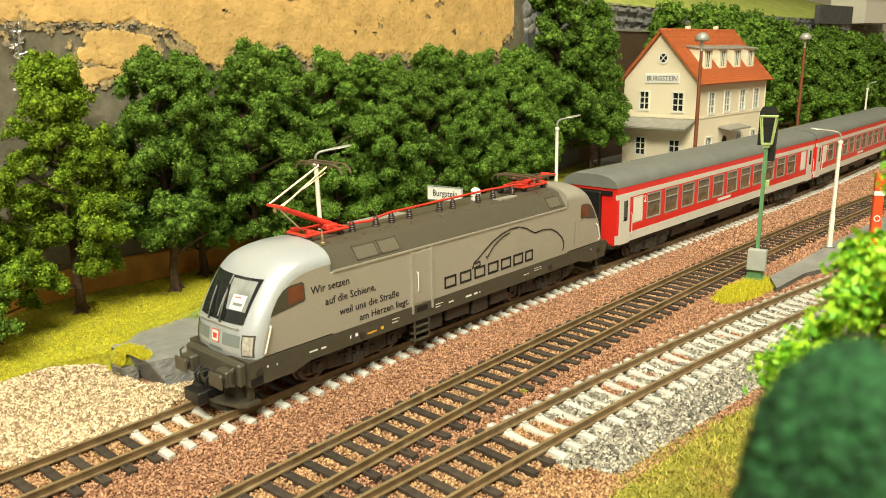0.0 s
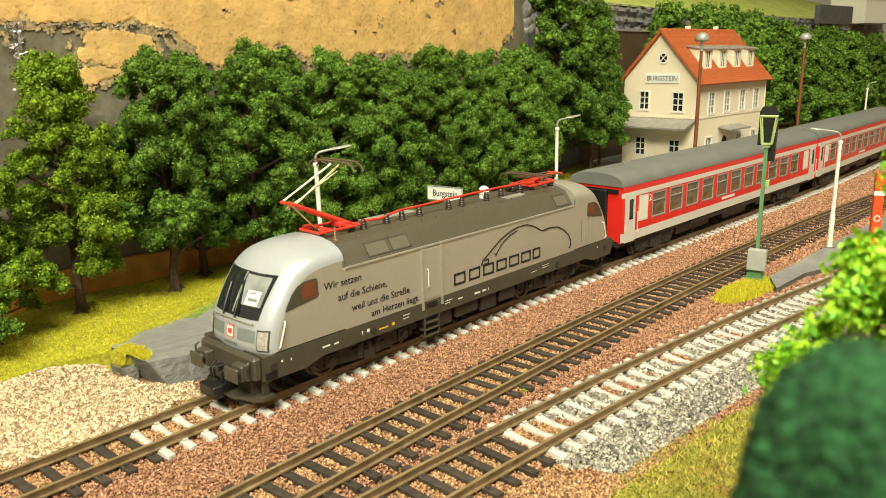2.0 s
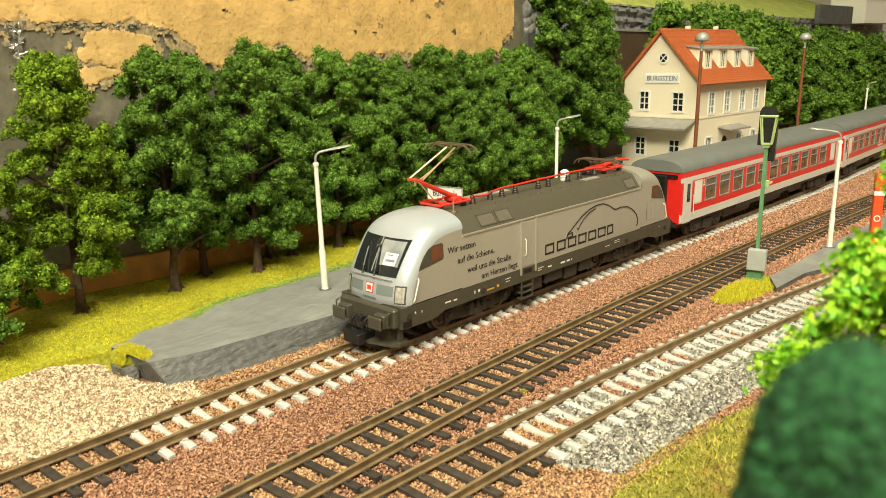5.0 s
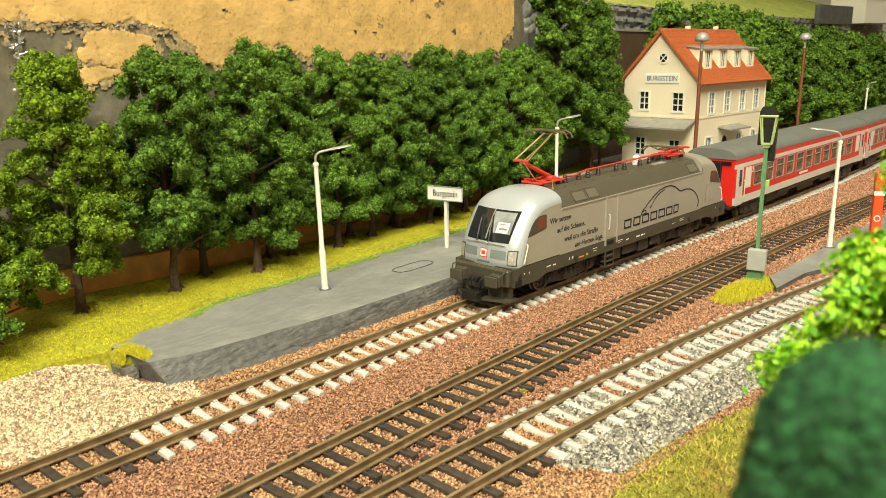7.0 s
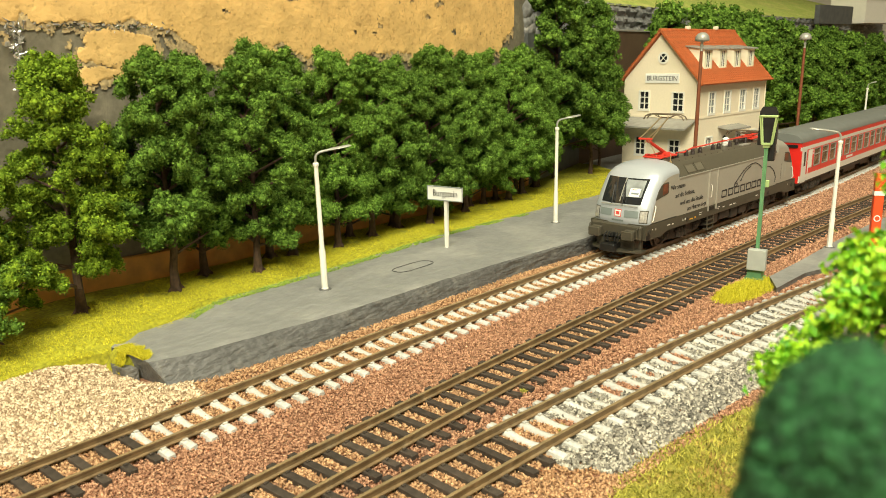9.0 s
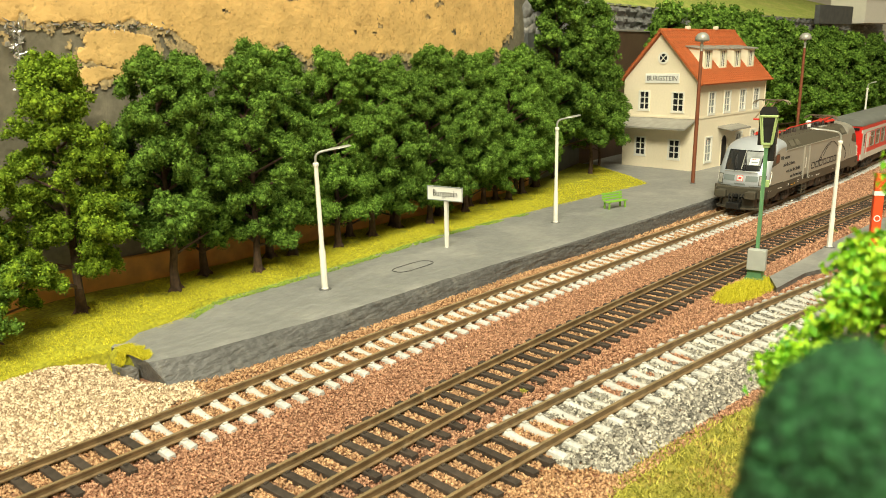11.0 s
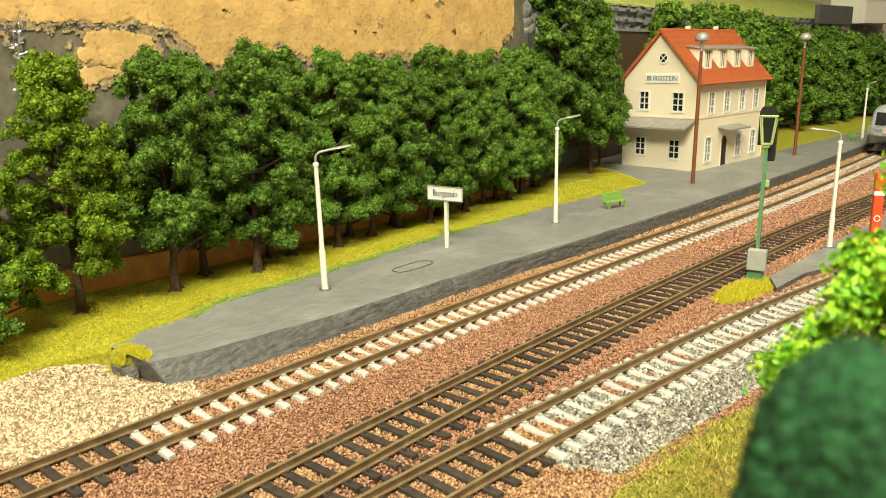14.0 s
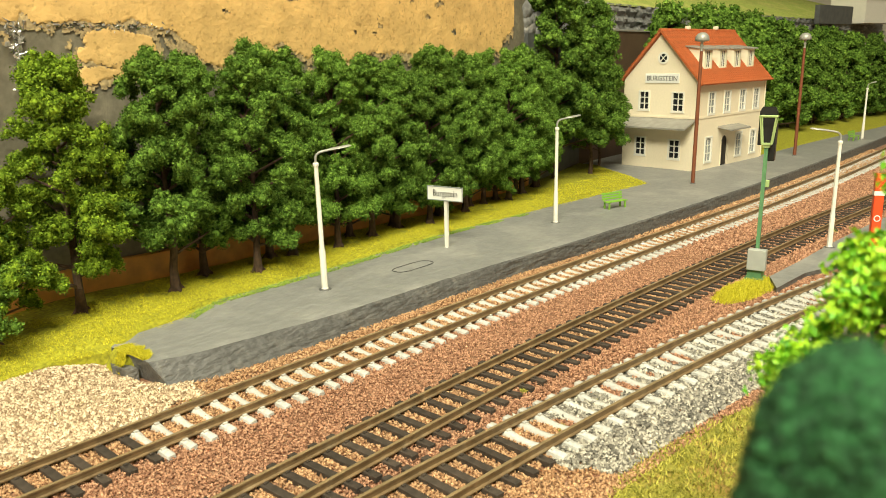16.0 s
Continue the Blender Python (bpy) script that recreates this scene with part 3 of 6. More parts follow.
    x, y = 362 + 25 * r * np.cos(w), -98.5 + 8.5 * r * np.sin(w) - 0.12 * 25 * r * np.cos(w)
    v, f = blades(np.stack([x, y, np.full(n, -3.4)], 1), rng.uniform(0.9, 2.0, n), rng, 0.36, 0.6)
    tagged(new("grass", tri_mesh("grass", v, f, M_GRASS)), "yellow-green tuft round the signal foot", "grass", kind="stuff")
    # a few sprigs in the gravel
    spots = [(232, line_3(232) - 11, 0.8), (190, line_3(190) - 2, 0.8), (212, line_3(212) + 2, 0.7), (205, line_2(205) - 12, 0.6), (118, 22, 4), (108, 30, 3), (95, 28, 2.5), (133, 9, 2)]
    pts = [np.stack([rng.normal(a, s, 130), rng.normal(b, s * 0.6, 130)], 1) for a, b, s in spots]
    q = np.concatenate(pts)
    v, f = blades(np.column_stack([q, ground_height(q[:, 0], q[:, 1])]), rng.uniform(0.6, 1.3, len(q)), rng, 0.5, 0.6)
    tagged(new("grass", tri_mesh("grass", v, f, M_GRASSDULL)), "thin sprigs of grass in the gravel", "grass", kind="stuff")
    # meadow beside the siding
    x, y = rng.uniform(120, 420, 60000), rng.uniform(-215, -118, 60000)
    e = np.interp(x, [120, 165, 177, 198, 219, 244, 320, 420], [-140, -129, -126, -127.5, -132.5, -140, -165, -200])
    k = (y < e + 2.5 * noise_field(x, y, 9))
    x, y = x[k], y[k]
    v, f = blades(np.stack([x, y, ground_height(x, y) - 0.1], 1), rng.uniform(0.7, 2.0, len(x)), rng, 0.5, 0.7)
    tagged(new("grass", tri_mesh("grass", v, f, M_GRASSDULL)), "olive and straw-coloured grass beside the siding", "grass", kind="stuff")
    rows = []
    for x in np.arange(100, 430, 6.0):
        e = float(np.interp(x, [120, 165, 177, 198, 219, 244, 320, 420], [-140, -129, -126, -127.5, -132.5, -140, -165, -200]))
        ys = np.linspace(-330, e, 20)
        rows.append([(float(x), float(y), float(ground_height(np.array([x]), np.array([y]))[0]) - 0.2) for y in ys])
    tagged(part("grass_bank", Shape().grid(rows), material("olive_turf", (0.29, 0.27, 0.04), 0.9, 0.0, 0.4, 2.0, 0.8, spots=(0.36, 0.22, 0.06), spot_size=14, spot_at=0.58), smooth=60), "olive turf beside the siding", "grass", kind="structure")


turf()


# ---- back walls ----
def back_wall():
    xs = list(range(-300, 90, 60)) + list(range(90, 512, 6))
    rows = []
    for z in list(np.arange(-5, 175, 6.0)):
        rows.append([(x, float(wall_line(x)) + 0.5 * float(noise_field(x, z, 30)), float(z)) for x in xs])
    sh = Shape().grid(rows)
    rows_b = [[(x, float(wall_line(x)) + 6, -5.0) for x in xs], [(x, float(wall_line(x)) + 6, 175.0) for x in xs]]
    sh.grid(rows_b)
    sh.grid([rows[-1], rows_b[1]])
    wall = tagged(part("wall_1", sh, M_WALLDARK, smooth=60), "dark painted canvas wall behind the trees", "wall", kind="structure")
    # peeling foam sheet with an uneven edge
    nx, nz = 560, 150
    gx, gz = np.meshgrid(np.linspace(95, 490, nx), np.linspace(70, 172, nz), indexing="ij")
    low = np.interp(gx, [95, 150, 200, 212, 222, 260, 300, 360, 420, 445, 470, 490], [125, 124.5, 123.5, 117, 112, 112, 107, 109, 106, 105, 111, 126])
    rough = np.array([[noise.fractal(Vector((a / 14, b / 11, 3.0)), 0.9, 2.1, 4) for a, b in zip(ra, rb)] for ra, rb in zip(gx, gz)])
    fine = np.array([[noise.fractal(Vector((a / 3.5, b / 3.5, 8.0)), 0.7, 2.1, 3) for a, b in zip(ra, rb)] for ra, rb in zip(gx, gz)])
    edge = rough * 5.0 + fine * 0.35
    m = gz - low + edge
    for cx, cz, rx, rz, s in ((182, 113, 17, 8.5, 7), (196, 103, 15, 4.5, 5), (214, 96, 4.5, 11, 4), (229, 112, 10, 8, 6), (172, 102, 9, 4, 4), (262, 105, 8, 12, 5), (300, 100, 5, 14, 4), (205, 86, 4, 4, 3)):
        q = s * (1 - ((gx - cx) / rx) ** 2 - ((gz - cz) / rz) ** 2) + edge
        m = np.maximum(m, q)
    holes = np.array([[noise.fractal(Vector((a / 16, b / 9, 21.0)), 1.0, 2.1, 3) for a, b in zip(ra, rb)] for ra, rb in zip(gx, gz)])
    m = np.where(holes > 0.55, np.minimum(m, (0.55 - holes) * 20), m)
    thick = 1.1 * smooth_step(0, 1.0, m) + 0.22 * rough + 0.10 * fine
    thick = np.where(m > 0, np.maximum(thick, 0.5), 0.3)
    yy = wall_line(gx) - thick
    def torn_sheet(level, depth):
        mask = level > 0
        ga, gb = np.gradient(level, gx[1, 0] - gx[0, 0], gz[0, 1] - gz[0, 0])
        rim = mask & ~(np.roll(mask, 1, 0) & np.roll(mask, -1, 0) & np.roll(mask, 1, 1) & np.roll(mask, -1, 1))
        k = np.where(rim, level / (ga**2 + gb**2 + 1e-6), 0)
        da, db = np.clip(-k * ga, -0.7, 0.7), np.clip(-k * gb, -0.7, 0.7)
        sh = Shape()
        idx = -np.ones((nx, nz), int)
        for i, j in np.argwhere(mask[:-1, :-1] & mask[1:, :-1] & mask[:-1, 1:] & mask[1:, 1:]):
            q = []
            for a, b in ((i, j), (i + 1, j), (i + 1, j + 1), (i, j + 1)):
                if idx[a, b] < 0:
                    idx[a, b] = len(sh.v)
                    sh.v.append((float(gx[a, b] + da[a, b]), float(depth[a, b]), float(gz[a, b] + db[a, b])))
                q.append(int(idx[a, b]))
            sh.f.append(tuple(q))
        sh.mi = [0] * len(sh.f)
        return sh
    part("foam_layer", torn_sheet(m, yy), M_FOAM, wall, "torn tan foam peeling off the wall", smooth=50)
    crust = np.minimum(np.minimum(m + 10 - 4 * rough, 0.8 - m), 4 * (0.6 * fine + 0.5 * rough + 0.06 * m + 0.35))
    part("crust_layer", torn_sheet(crust, wall_line(gx) - 0.75 - 0.2 * fine), M_CRUST, wall, "thin speckled glue crust left on the wall", smooth=50)
    # crumpled foil seam
    rng = np.random.default_rng(8)
    foil = Shape()
    for k in range(230):
        z = 74 + 50 * k / 229
        x = 146 - 0.1 * (z - 78) + rng.normal(0, 1.6) + (3 if z < 95 else 0)
        y = float(wall_line(x)) - 0.5
        pts = [(x + rng.normal(0, 0.9), y - rng.uniform(0.1, 1.4), z + rng.normal(0, 1.1)) for _ in range(4)]
        foil.add(pts, [(0, 1, 2), (0, 2, 3), (0, 3, 1), (1, 3, 2)])
    for k in range(110):
        x = 150 + 60 * k / 109
        z = 122 + rng.normal(0, 0.9)
        y = float(wall_line(x)) - 0.6
        pts = [(x + rng.normal(0, 0.8), y - rng.uniform(0.1, 0.8), z + rng.normal(0, 0.5)) for _ in range(4)]
        foil.add(pts, [(0, 1, 2), (0, 2, 3), (0, 3, 1), (1, 3, 2)])
    part("foil_seam", foil, M_FOIL, wall, "crumpled silver foil along a seam")
    # pine plank along the foot
    rows = []
    for x in range(90, 520, 10):
        y = float(wall_line(x)) - 1.0
        lift = 2.0 * float(noise_field(x, 0, 60))
        rows.append([(x, y, 2.0), (x, y - 3.0, 2.2), (x, y - 3.4, 3.0), (x, y - 3.4, 19 + lift), (x, y - 2.8, 20 + lift), (x, y, 20.2 + lift)])
    part("plank", Shape().grid(rows), M_PLANK, wall, "orange-brown pine plank along the foot of the wall", smooth=40)


def far_walls():
    a = Shape().prism([(508, 119), (640, 147), (640, 153), (508, 125)], 2, -5, 122)
    tagged(part("wall_2", a, M_SLATE), "dark slate-grey board wall", "wall", kind="structure")
    b = Shape().prism([(640, 147), (800, 160), (1000, 166), (1000, 172), (800, 166), (640, 153)], 2, -5, 127)
    w = tagged(part("wall_3", b, M_BOARD), "dark brown board wall behind the station", "wall", kind="structure")
    c = Shape().prism([(640, 146), (800, 159), (1000, 165), (1000, 172), (800, 166), (640, 153)], 2, 127, 128.4)
    part("edge_strip", c, M_ZINC, w, "pale strip along the top edge")
    # rough rock band above the boards, and the meadow on top
    rng = np.random.default_rng(21)
    rows = []
    for z in np.arange(118, 158, 2.5):
        row = []
        for x in np.arange(500, 1900, 6.0):
            y = float(np.interp(x, [500, 640, 1000, 1300, 1900], [131, 162, 186, 165, 130]))
            row.append((float(x), y + 4.5 * float(noise_field(x, z * 2, 9)) + rng.normal(0, 0.7) + (z - 118) * 0.12, float(z)))
        rows.append(row)
    tagged(part("rock_face", Shape().grid(rows), M_ROCK, smooth=25), "grey plaster rock face above the wall", "rock", kind="structure")
    rows = []
    for x in np.arange(495, 2300, 30.0):
        y0 = float(np.interp(x, [500, 640, 1000, 1300, 1900], [137, 168, 192, 171, 136]))
        rows.append([(float(x), y0 - 2 + d, 154 + 0.34 * d - 0.00022 * d * d + 5 * float(noise_field(x, d, 90)) * min(1, d / 60 + 0.2)) for d in (0, 3, 10, 25, 50, 90, 150, 260, 420, 640)])
    tagged(part("meadow", Shape().grid(rows), M_MEADOW, smooth=60), "pale green meadow on the upper level", "grass", kind="structure")
    # heap of pale rocks on the corner of the dark wall
    for k in range(9):
        cx, cz = 512 + 8.0 * (k % 4) + rng.normal(0, 2), 124 + 8 * (k // 4) + rng.normal(0, 1.5)
        bm = bmesh.new()
        bmesh.ops.create_icosphere(bm, subdivisions=2, radius=1)
        s = Shape()
        r = rng.uniform(5, 8)
        s.add([(cx + v.co.x * r * 1.3 * (1 + 0.25 * noise.noise(v.co * 2 + Vector((k, 0, 0)))), 126 + v.co.y * r * 0.8, cz + v.co.z * r * (1 + 0.3 * noise.noise(v.co * 3))) for v in bm.verts], [[v.index for v in f.verts] for f in bm.faces])
        bm.free()
        tagged(part("rock", s, M_ROCK, smooth=30), "pale grey plaster rock on the wall corner", "rock", group="rocks on the wall")
    # retaining wall and white building on the upper right
    s = Shape().prism([(1420, 142), (1560, 122), (1562, 130), (1422, 150)], 2, 146, 176)
    tagged(part("wall_4", s, M_SLATE), "short grey retaining wall on the slope", "wall", kind="structure")


def hill_house():
    t = thing("cottage", "pale cottage with a brown roof on the upper level", "house", P(1640, 118, 160, 0, 0, -20))
    part("wall", Shape().box(0, 110, 0, 70, -10, 42), M_COACHWHITE, t, "pale plastered wall")
    part("roof", Shape().prism([(-8, 40), (35, 78), (78, 40), (78, 37), (35, 74), (-8, 37)], 0, -8, 118), M_MASTRUST, t, "brown pitched roof")
    part("gable_top", Shape().prism([(0, 42), (70, 42), (35, 73)], 0, 1, 109), M_COACHWHITE, t)


back_wall()
far_walls()
hill_house()


# ---- the electric locomotive (x along it, its cab end at -x, z from the rail head) ----
NOSE = [(-103.4, 16.8), (-103.9, 19.5), (-103.5, 23.0), (-102.6, 26.5), (-101.4, 29.4), (-99.5, 33.0), (-97.0, 37.0), (-94.2, 41.0), (-91.2, 44.2), (-87.0, 46.6), (-81.6, 47.9), (-75.6, 48.4), (-69.5, 48.4)]
NOSE_R = [5.6, 6.0, 6.2, 6.3, 6.4, 6.6, 6.9, 7.2, 7.4, 7.4, 7.2, 7.0, 6.8]
HALF = 17.2


def nose_frame(u):
    """Point, inward normal and corner depth of the nose profile at u in 0..1."""
    k = u * (len(NOSE) - 1)
    i = int(min(max(math.floor(k), 0), len(NOSE) - 2))
    t = k - i

    def at(j):
        j = min(max(j, 0), len(NOSE) - 1)
        return Vector(NOSE[j])
    p0, p1, p2, p3 = at(i - 1), at(i), at(i + 1), at(i + 2)
    p = 0.5 * ((2 * p1) + (p2 - p0) * t + (2 * p0 - 5 * p1 + 4 * p2 - p3) * t * t + (3 * p1 - p0 - 3 * p2 + p3) * t**3)
    d = 0.5 * ((p2 - p0) + 2 * (2 * p0 - 5 * p1 + 4 * p2 - p3) * t + 3 * (3 * p1 - p0 - 3 * p2 + p3) * t * t)
    d.normalize()
    return p, Vector((d.y, -d.x)), NOSE_R[i] * (1 - t) + NOSE_R[i + 1] * t


def nose_point(u, a, lift=0.0):
    """a in -1..1 across the cab; lift stands off the skin."""
    p, nrm, r = nose_frame(u)
    w = a * math.pi / 2
    y = HALF * math.copysign(abs(math.sin(w)) ** 0.92, w)
    deep = r * (1 - max(math.cos(w), 0.0) ** 0.85) - lift
    q = p + nrm * deep
    return (q.x, y + math.copysign(lift * abs(math.sin(w)) ** 4, w), q.y)


def nose_at(y, z, lift=0.0):
    """The skin's point at a given y and height on the front."""
    a = math.copysign(2 / math.pi * math.asin(min(1, abs(y) / HALF) ** (1 / 0.92)), y)
    lo, hi = 0.0, 0.75
    for _ in range(26):
        mid = (lo + hi) / 2
        if nose_point(mid, a)[2] < z:
            lo = mid
        else:
            hi = mid
    return nose_point(lo, a, lift)


def nose_patch(y0, y1, z0, z1, lift, n=8, m=6, taper=0.0, rake=0.0):
    sh = Shape()
    rows = []
    for j in range(m + 1):
        z = z0 + (z1 - z0) * j / m
        e = taper * j / m
        rows.append([nose_at(y0 + e + rake * j / m + (y1 - y0 - 2 * e) * i / n, z, lift) for i in range(n + 1)])
    return sh.grid(rows)


def cab_shell(sign):
    sh = Shape()
    nu, na = 40, 28
    rows = [[nose_point(u / nu, -1 + 2 * a / na) for a in range(na + 1)] for u in range(nu + 1)]
    sh.grid(rows)
    low = rows[-1]
    sh.add([*low, (-69.5, HALF, 36), (-69.5, -HALF, 36)], [tuple(range(na + 3))])
    flanks = []
    for a in (0, na):
        edge = [r[a] for r in rows]
        y = edge[0][1]
        top, low = edge[-1], edge[0]
        inner = [(-70.0, y, low[2] + (top[2] - low[2]) * k / nu) for k in range(nu + 1)]
        flanks.append(Shape().grid([edge, inner]))
    if sign > 0:
        sh.v = [(-x, y, z) for x, y, z in sh.v]
        for flank in flanks:
            flank.v = [(-x, y, z) for x, y, z in flank.v]
    return sh, flanks


def side_plate(x0, x1, z0, z1, y, t=0.12):
    return Shape().box(x0, x1, min(y, y - t), max(y, y - t), z0, z1)


def wheel(r, w):
    """A wheel pair on its axle, lying along y."""
    sh = Shape()
    for s in (-1, 1):
        y0 = s * 7.1
        prof = [(0.8, y0), (0.8, y0 + s * 2.2), (r * 0.35, y0 + s * 2.3), (r * 0.5, y0 + s * 1.7), (r * 0.78, y0 + s * 1.7), (r * 0.84, y0 + s * 2.5), (r - 0.1, y0 + s * 2.6), (r, y0 + s * 2.4), (r, y0 + s * 0.8), (r + 0.7, y0 + s * 0.5), (r + 0.7, y0)]
        n = 26
        vs = [(p[0] * math.cos(2 * math.pi * i / n), p[1], p[0] * math.sin(2 * math.pi * i / n)) for p in prof for i in range(n)]
        m = len(prof)
        fs = [(k * n + i, k * n + (i + 1) % n, ((k + 1) % m) * n + (i + 1) % n, ((k + 1) % m) * n + i) for k in range(m) for i in range(n)]
        sh.add(vs, fs)
        for i in range(9):
            w_ = 2 * math.pi * i / 9
            sh.cyl((0.62 * r * math.cos(w_), y0 + s * 1.6, 0.62 * r * math.sin(w_)), (0.62 * r * math.cos(w_), y0 + s * 1.95, 0.62 * r * math.sin(w_)), 0.5, 0.5, 6)
    sh.cyl((0, -8, 0), (0, 8, 0), 0.9, 0.9, 8)
    return sh.mesh("wheelset", [M_STEELWHEEL], 35)


def bogie_frame(base, r):
    sh = Shape()
    for s in (-1, 1):
        y0, y1 = s * 11.2, s * 13.2
        lo, hi = min(y0, y1), max(y0, y1)
        h = base / 2
        sh.prism([(-h - 8, 8.6), (-h - 5, 9.4), (h + 5, 9.4), (h + 8, 8.6), (h + 8, 6.6), (h + 3.4, 6.2), (h - 3, 4.0), (6, 3.0), (-6, 3.0), (-h + 3, 4.0), (-h - 3.4, 6.2), (-h - 8, 6.6)], 1, lo, hi)
        for c in (-h, h):
            sh.box(c - 2.6, c + 2.6, min(s * 11, s * 14), max(s * 11, s * 14), r - 2.4, r + 2.4, 0.4)
            sh.cyl((c, s * 13, r), (c, s * 14.6, r), 1.5, 1.3, 12)
            for d in (-4.2, 4.2):
                sh.cyl((c + d, s * 12.4, r - 1.5), (c + d, s * 12.4, r + 4.6), 1.25, 1.25, 10)
        for d in (-4, 0, 4):
            sh.cyl((d, s * 13.2, 3.6), (d, s * 13.2, 9.0), 1.4, 1.4, 10)
        sh.box(-2.6, 2.6, min(s * 12.8, s * 14.4), max(s * 12.8, s * 14.4), 2.6, 6.2, 0.4)
        sh.cyl((-8, s * 13.6, 7.6), (8, s * 13.6, 6.2), 0.6, 0.6, 8)
    sh.box(-9, 9, -11, 11, 4, 8.5)
    return sh


def pantograph(raised):
    lower, upper, head = Shape(), Shape(), Shape()
    base = Shape().box(2, 7, -3, 3, 0.6, 2.6, 0.4)
    bars = [Shape().tube([(-9, y, 1.0), (9, y, 1.0)], 0.55, 6) for y in (-5.5, 5.5)]
    bars += [Shape().tube([(x, -5.5, 1.0), (x, 5.5, 1.0)], 0.55, 6) for x in (-9, -3, 5, 9)]
    bars += [Shape().box(-8, -5, y, y + 2, 0.6, 2.4, 0.3) for y in (-5.5, 3.5)]
    if raised:
        knee, top, foot = (-17.2, 0, 12.0), (3.6, 0, 22.8), (6, 0, 1.8)
    else:
        knee, top, foot = (-18, 0, 3.4), (7, 0, 4.6), (6, 0, 1.6)
    lower.cyl(foot, knee, 1.15, 0.8, 8)
    lower.cyl((knee[0], -4, knee[2]), (knee[0], 4, knee[2]), 0.6, 0.6, 8)
    for s in (-1, 1):
        upper.tube([(knee[0], s * 3.6, knee[2]), (top[0], s * 2.2, top[2])], 0.38, 6)
    upper.tube([(knee[0] - 0.6, 0, knee[2] - 1.6), (top[0] + 1, 0, top[2] - 2.4)], 0.25, 6)
    upper.tube([(knee[0], -1.6, knee[2] - 0.4), (-7, -1.6, 1.4)], 0.25, 6)
    upper.tube([(knee[0], 0, knee[2] - 2.2), (knee[0], 0, knee[2] + 0.6)], 0.5, 6)
    for dx in (-2.0, 2.0):
        x = top[0] + dx
        z = top[2] + 1.4
        head.tube([(x, -12.5, z - 3.0), (x, -11.2, z - 1.0), (x, -8.6, z), (x, 8.6, z), (x, 11.2, z - 1.0), (x, 12.5, z - 3.0)], 0.38, 6)
        head.tube([(x, -6.5, z), (top[0], -3, top[2] - 0.6)], 0.25, 5).tube([(x, 6.5, z), (top[0], 3, top[2] - 0.6)], 0.25, 5)
    head.tube([(top[0], -3.4, top[2] - 0.5), (top[0], 3.4, top[2] - 0.5)], 0.4, 6)
    head.tube([(top[0] - 2, -10, top[2] + 0.2), (top[0] + 2, -10, top[2] + 0.2)], 0.2, 5).tube([(top[0] - 2, 10, top[2] + 0.2), (top[0] + 2, 10, top[2] + 0.2)], 0.2, 5)
    return base, bars, lower, upper, head


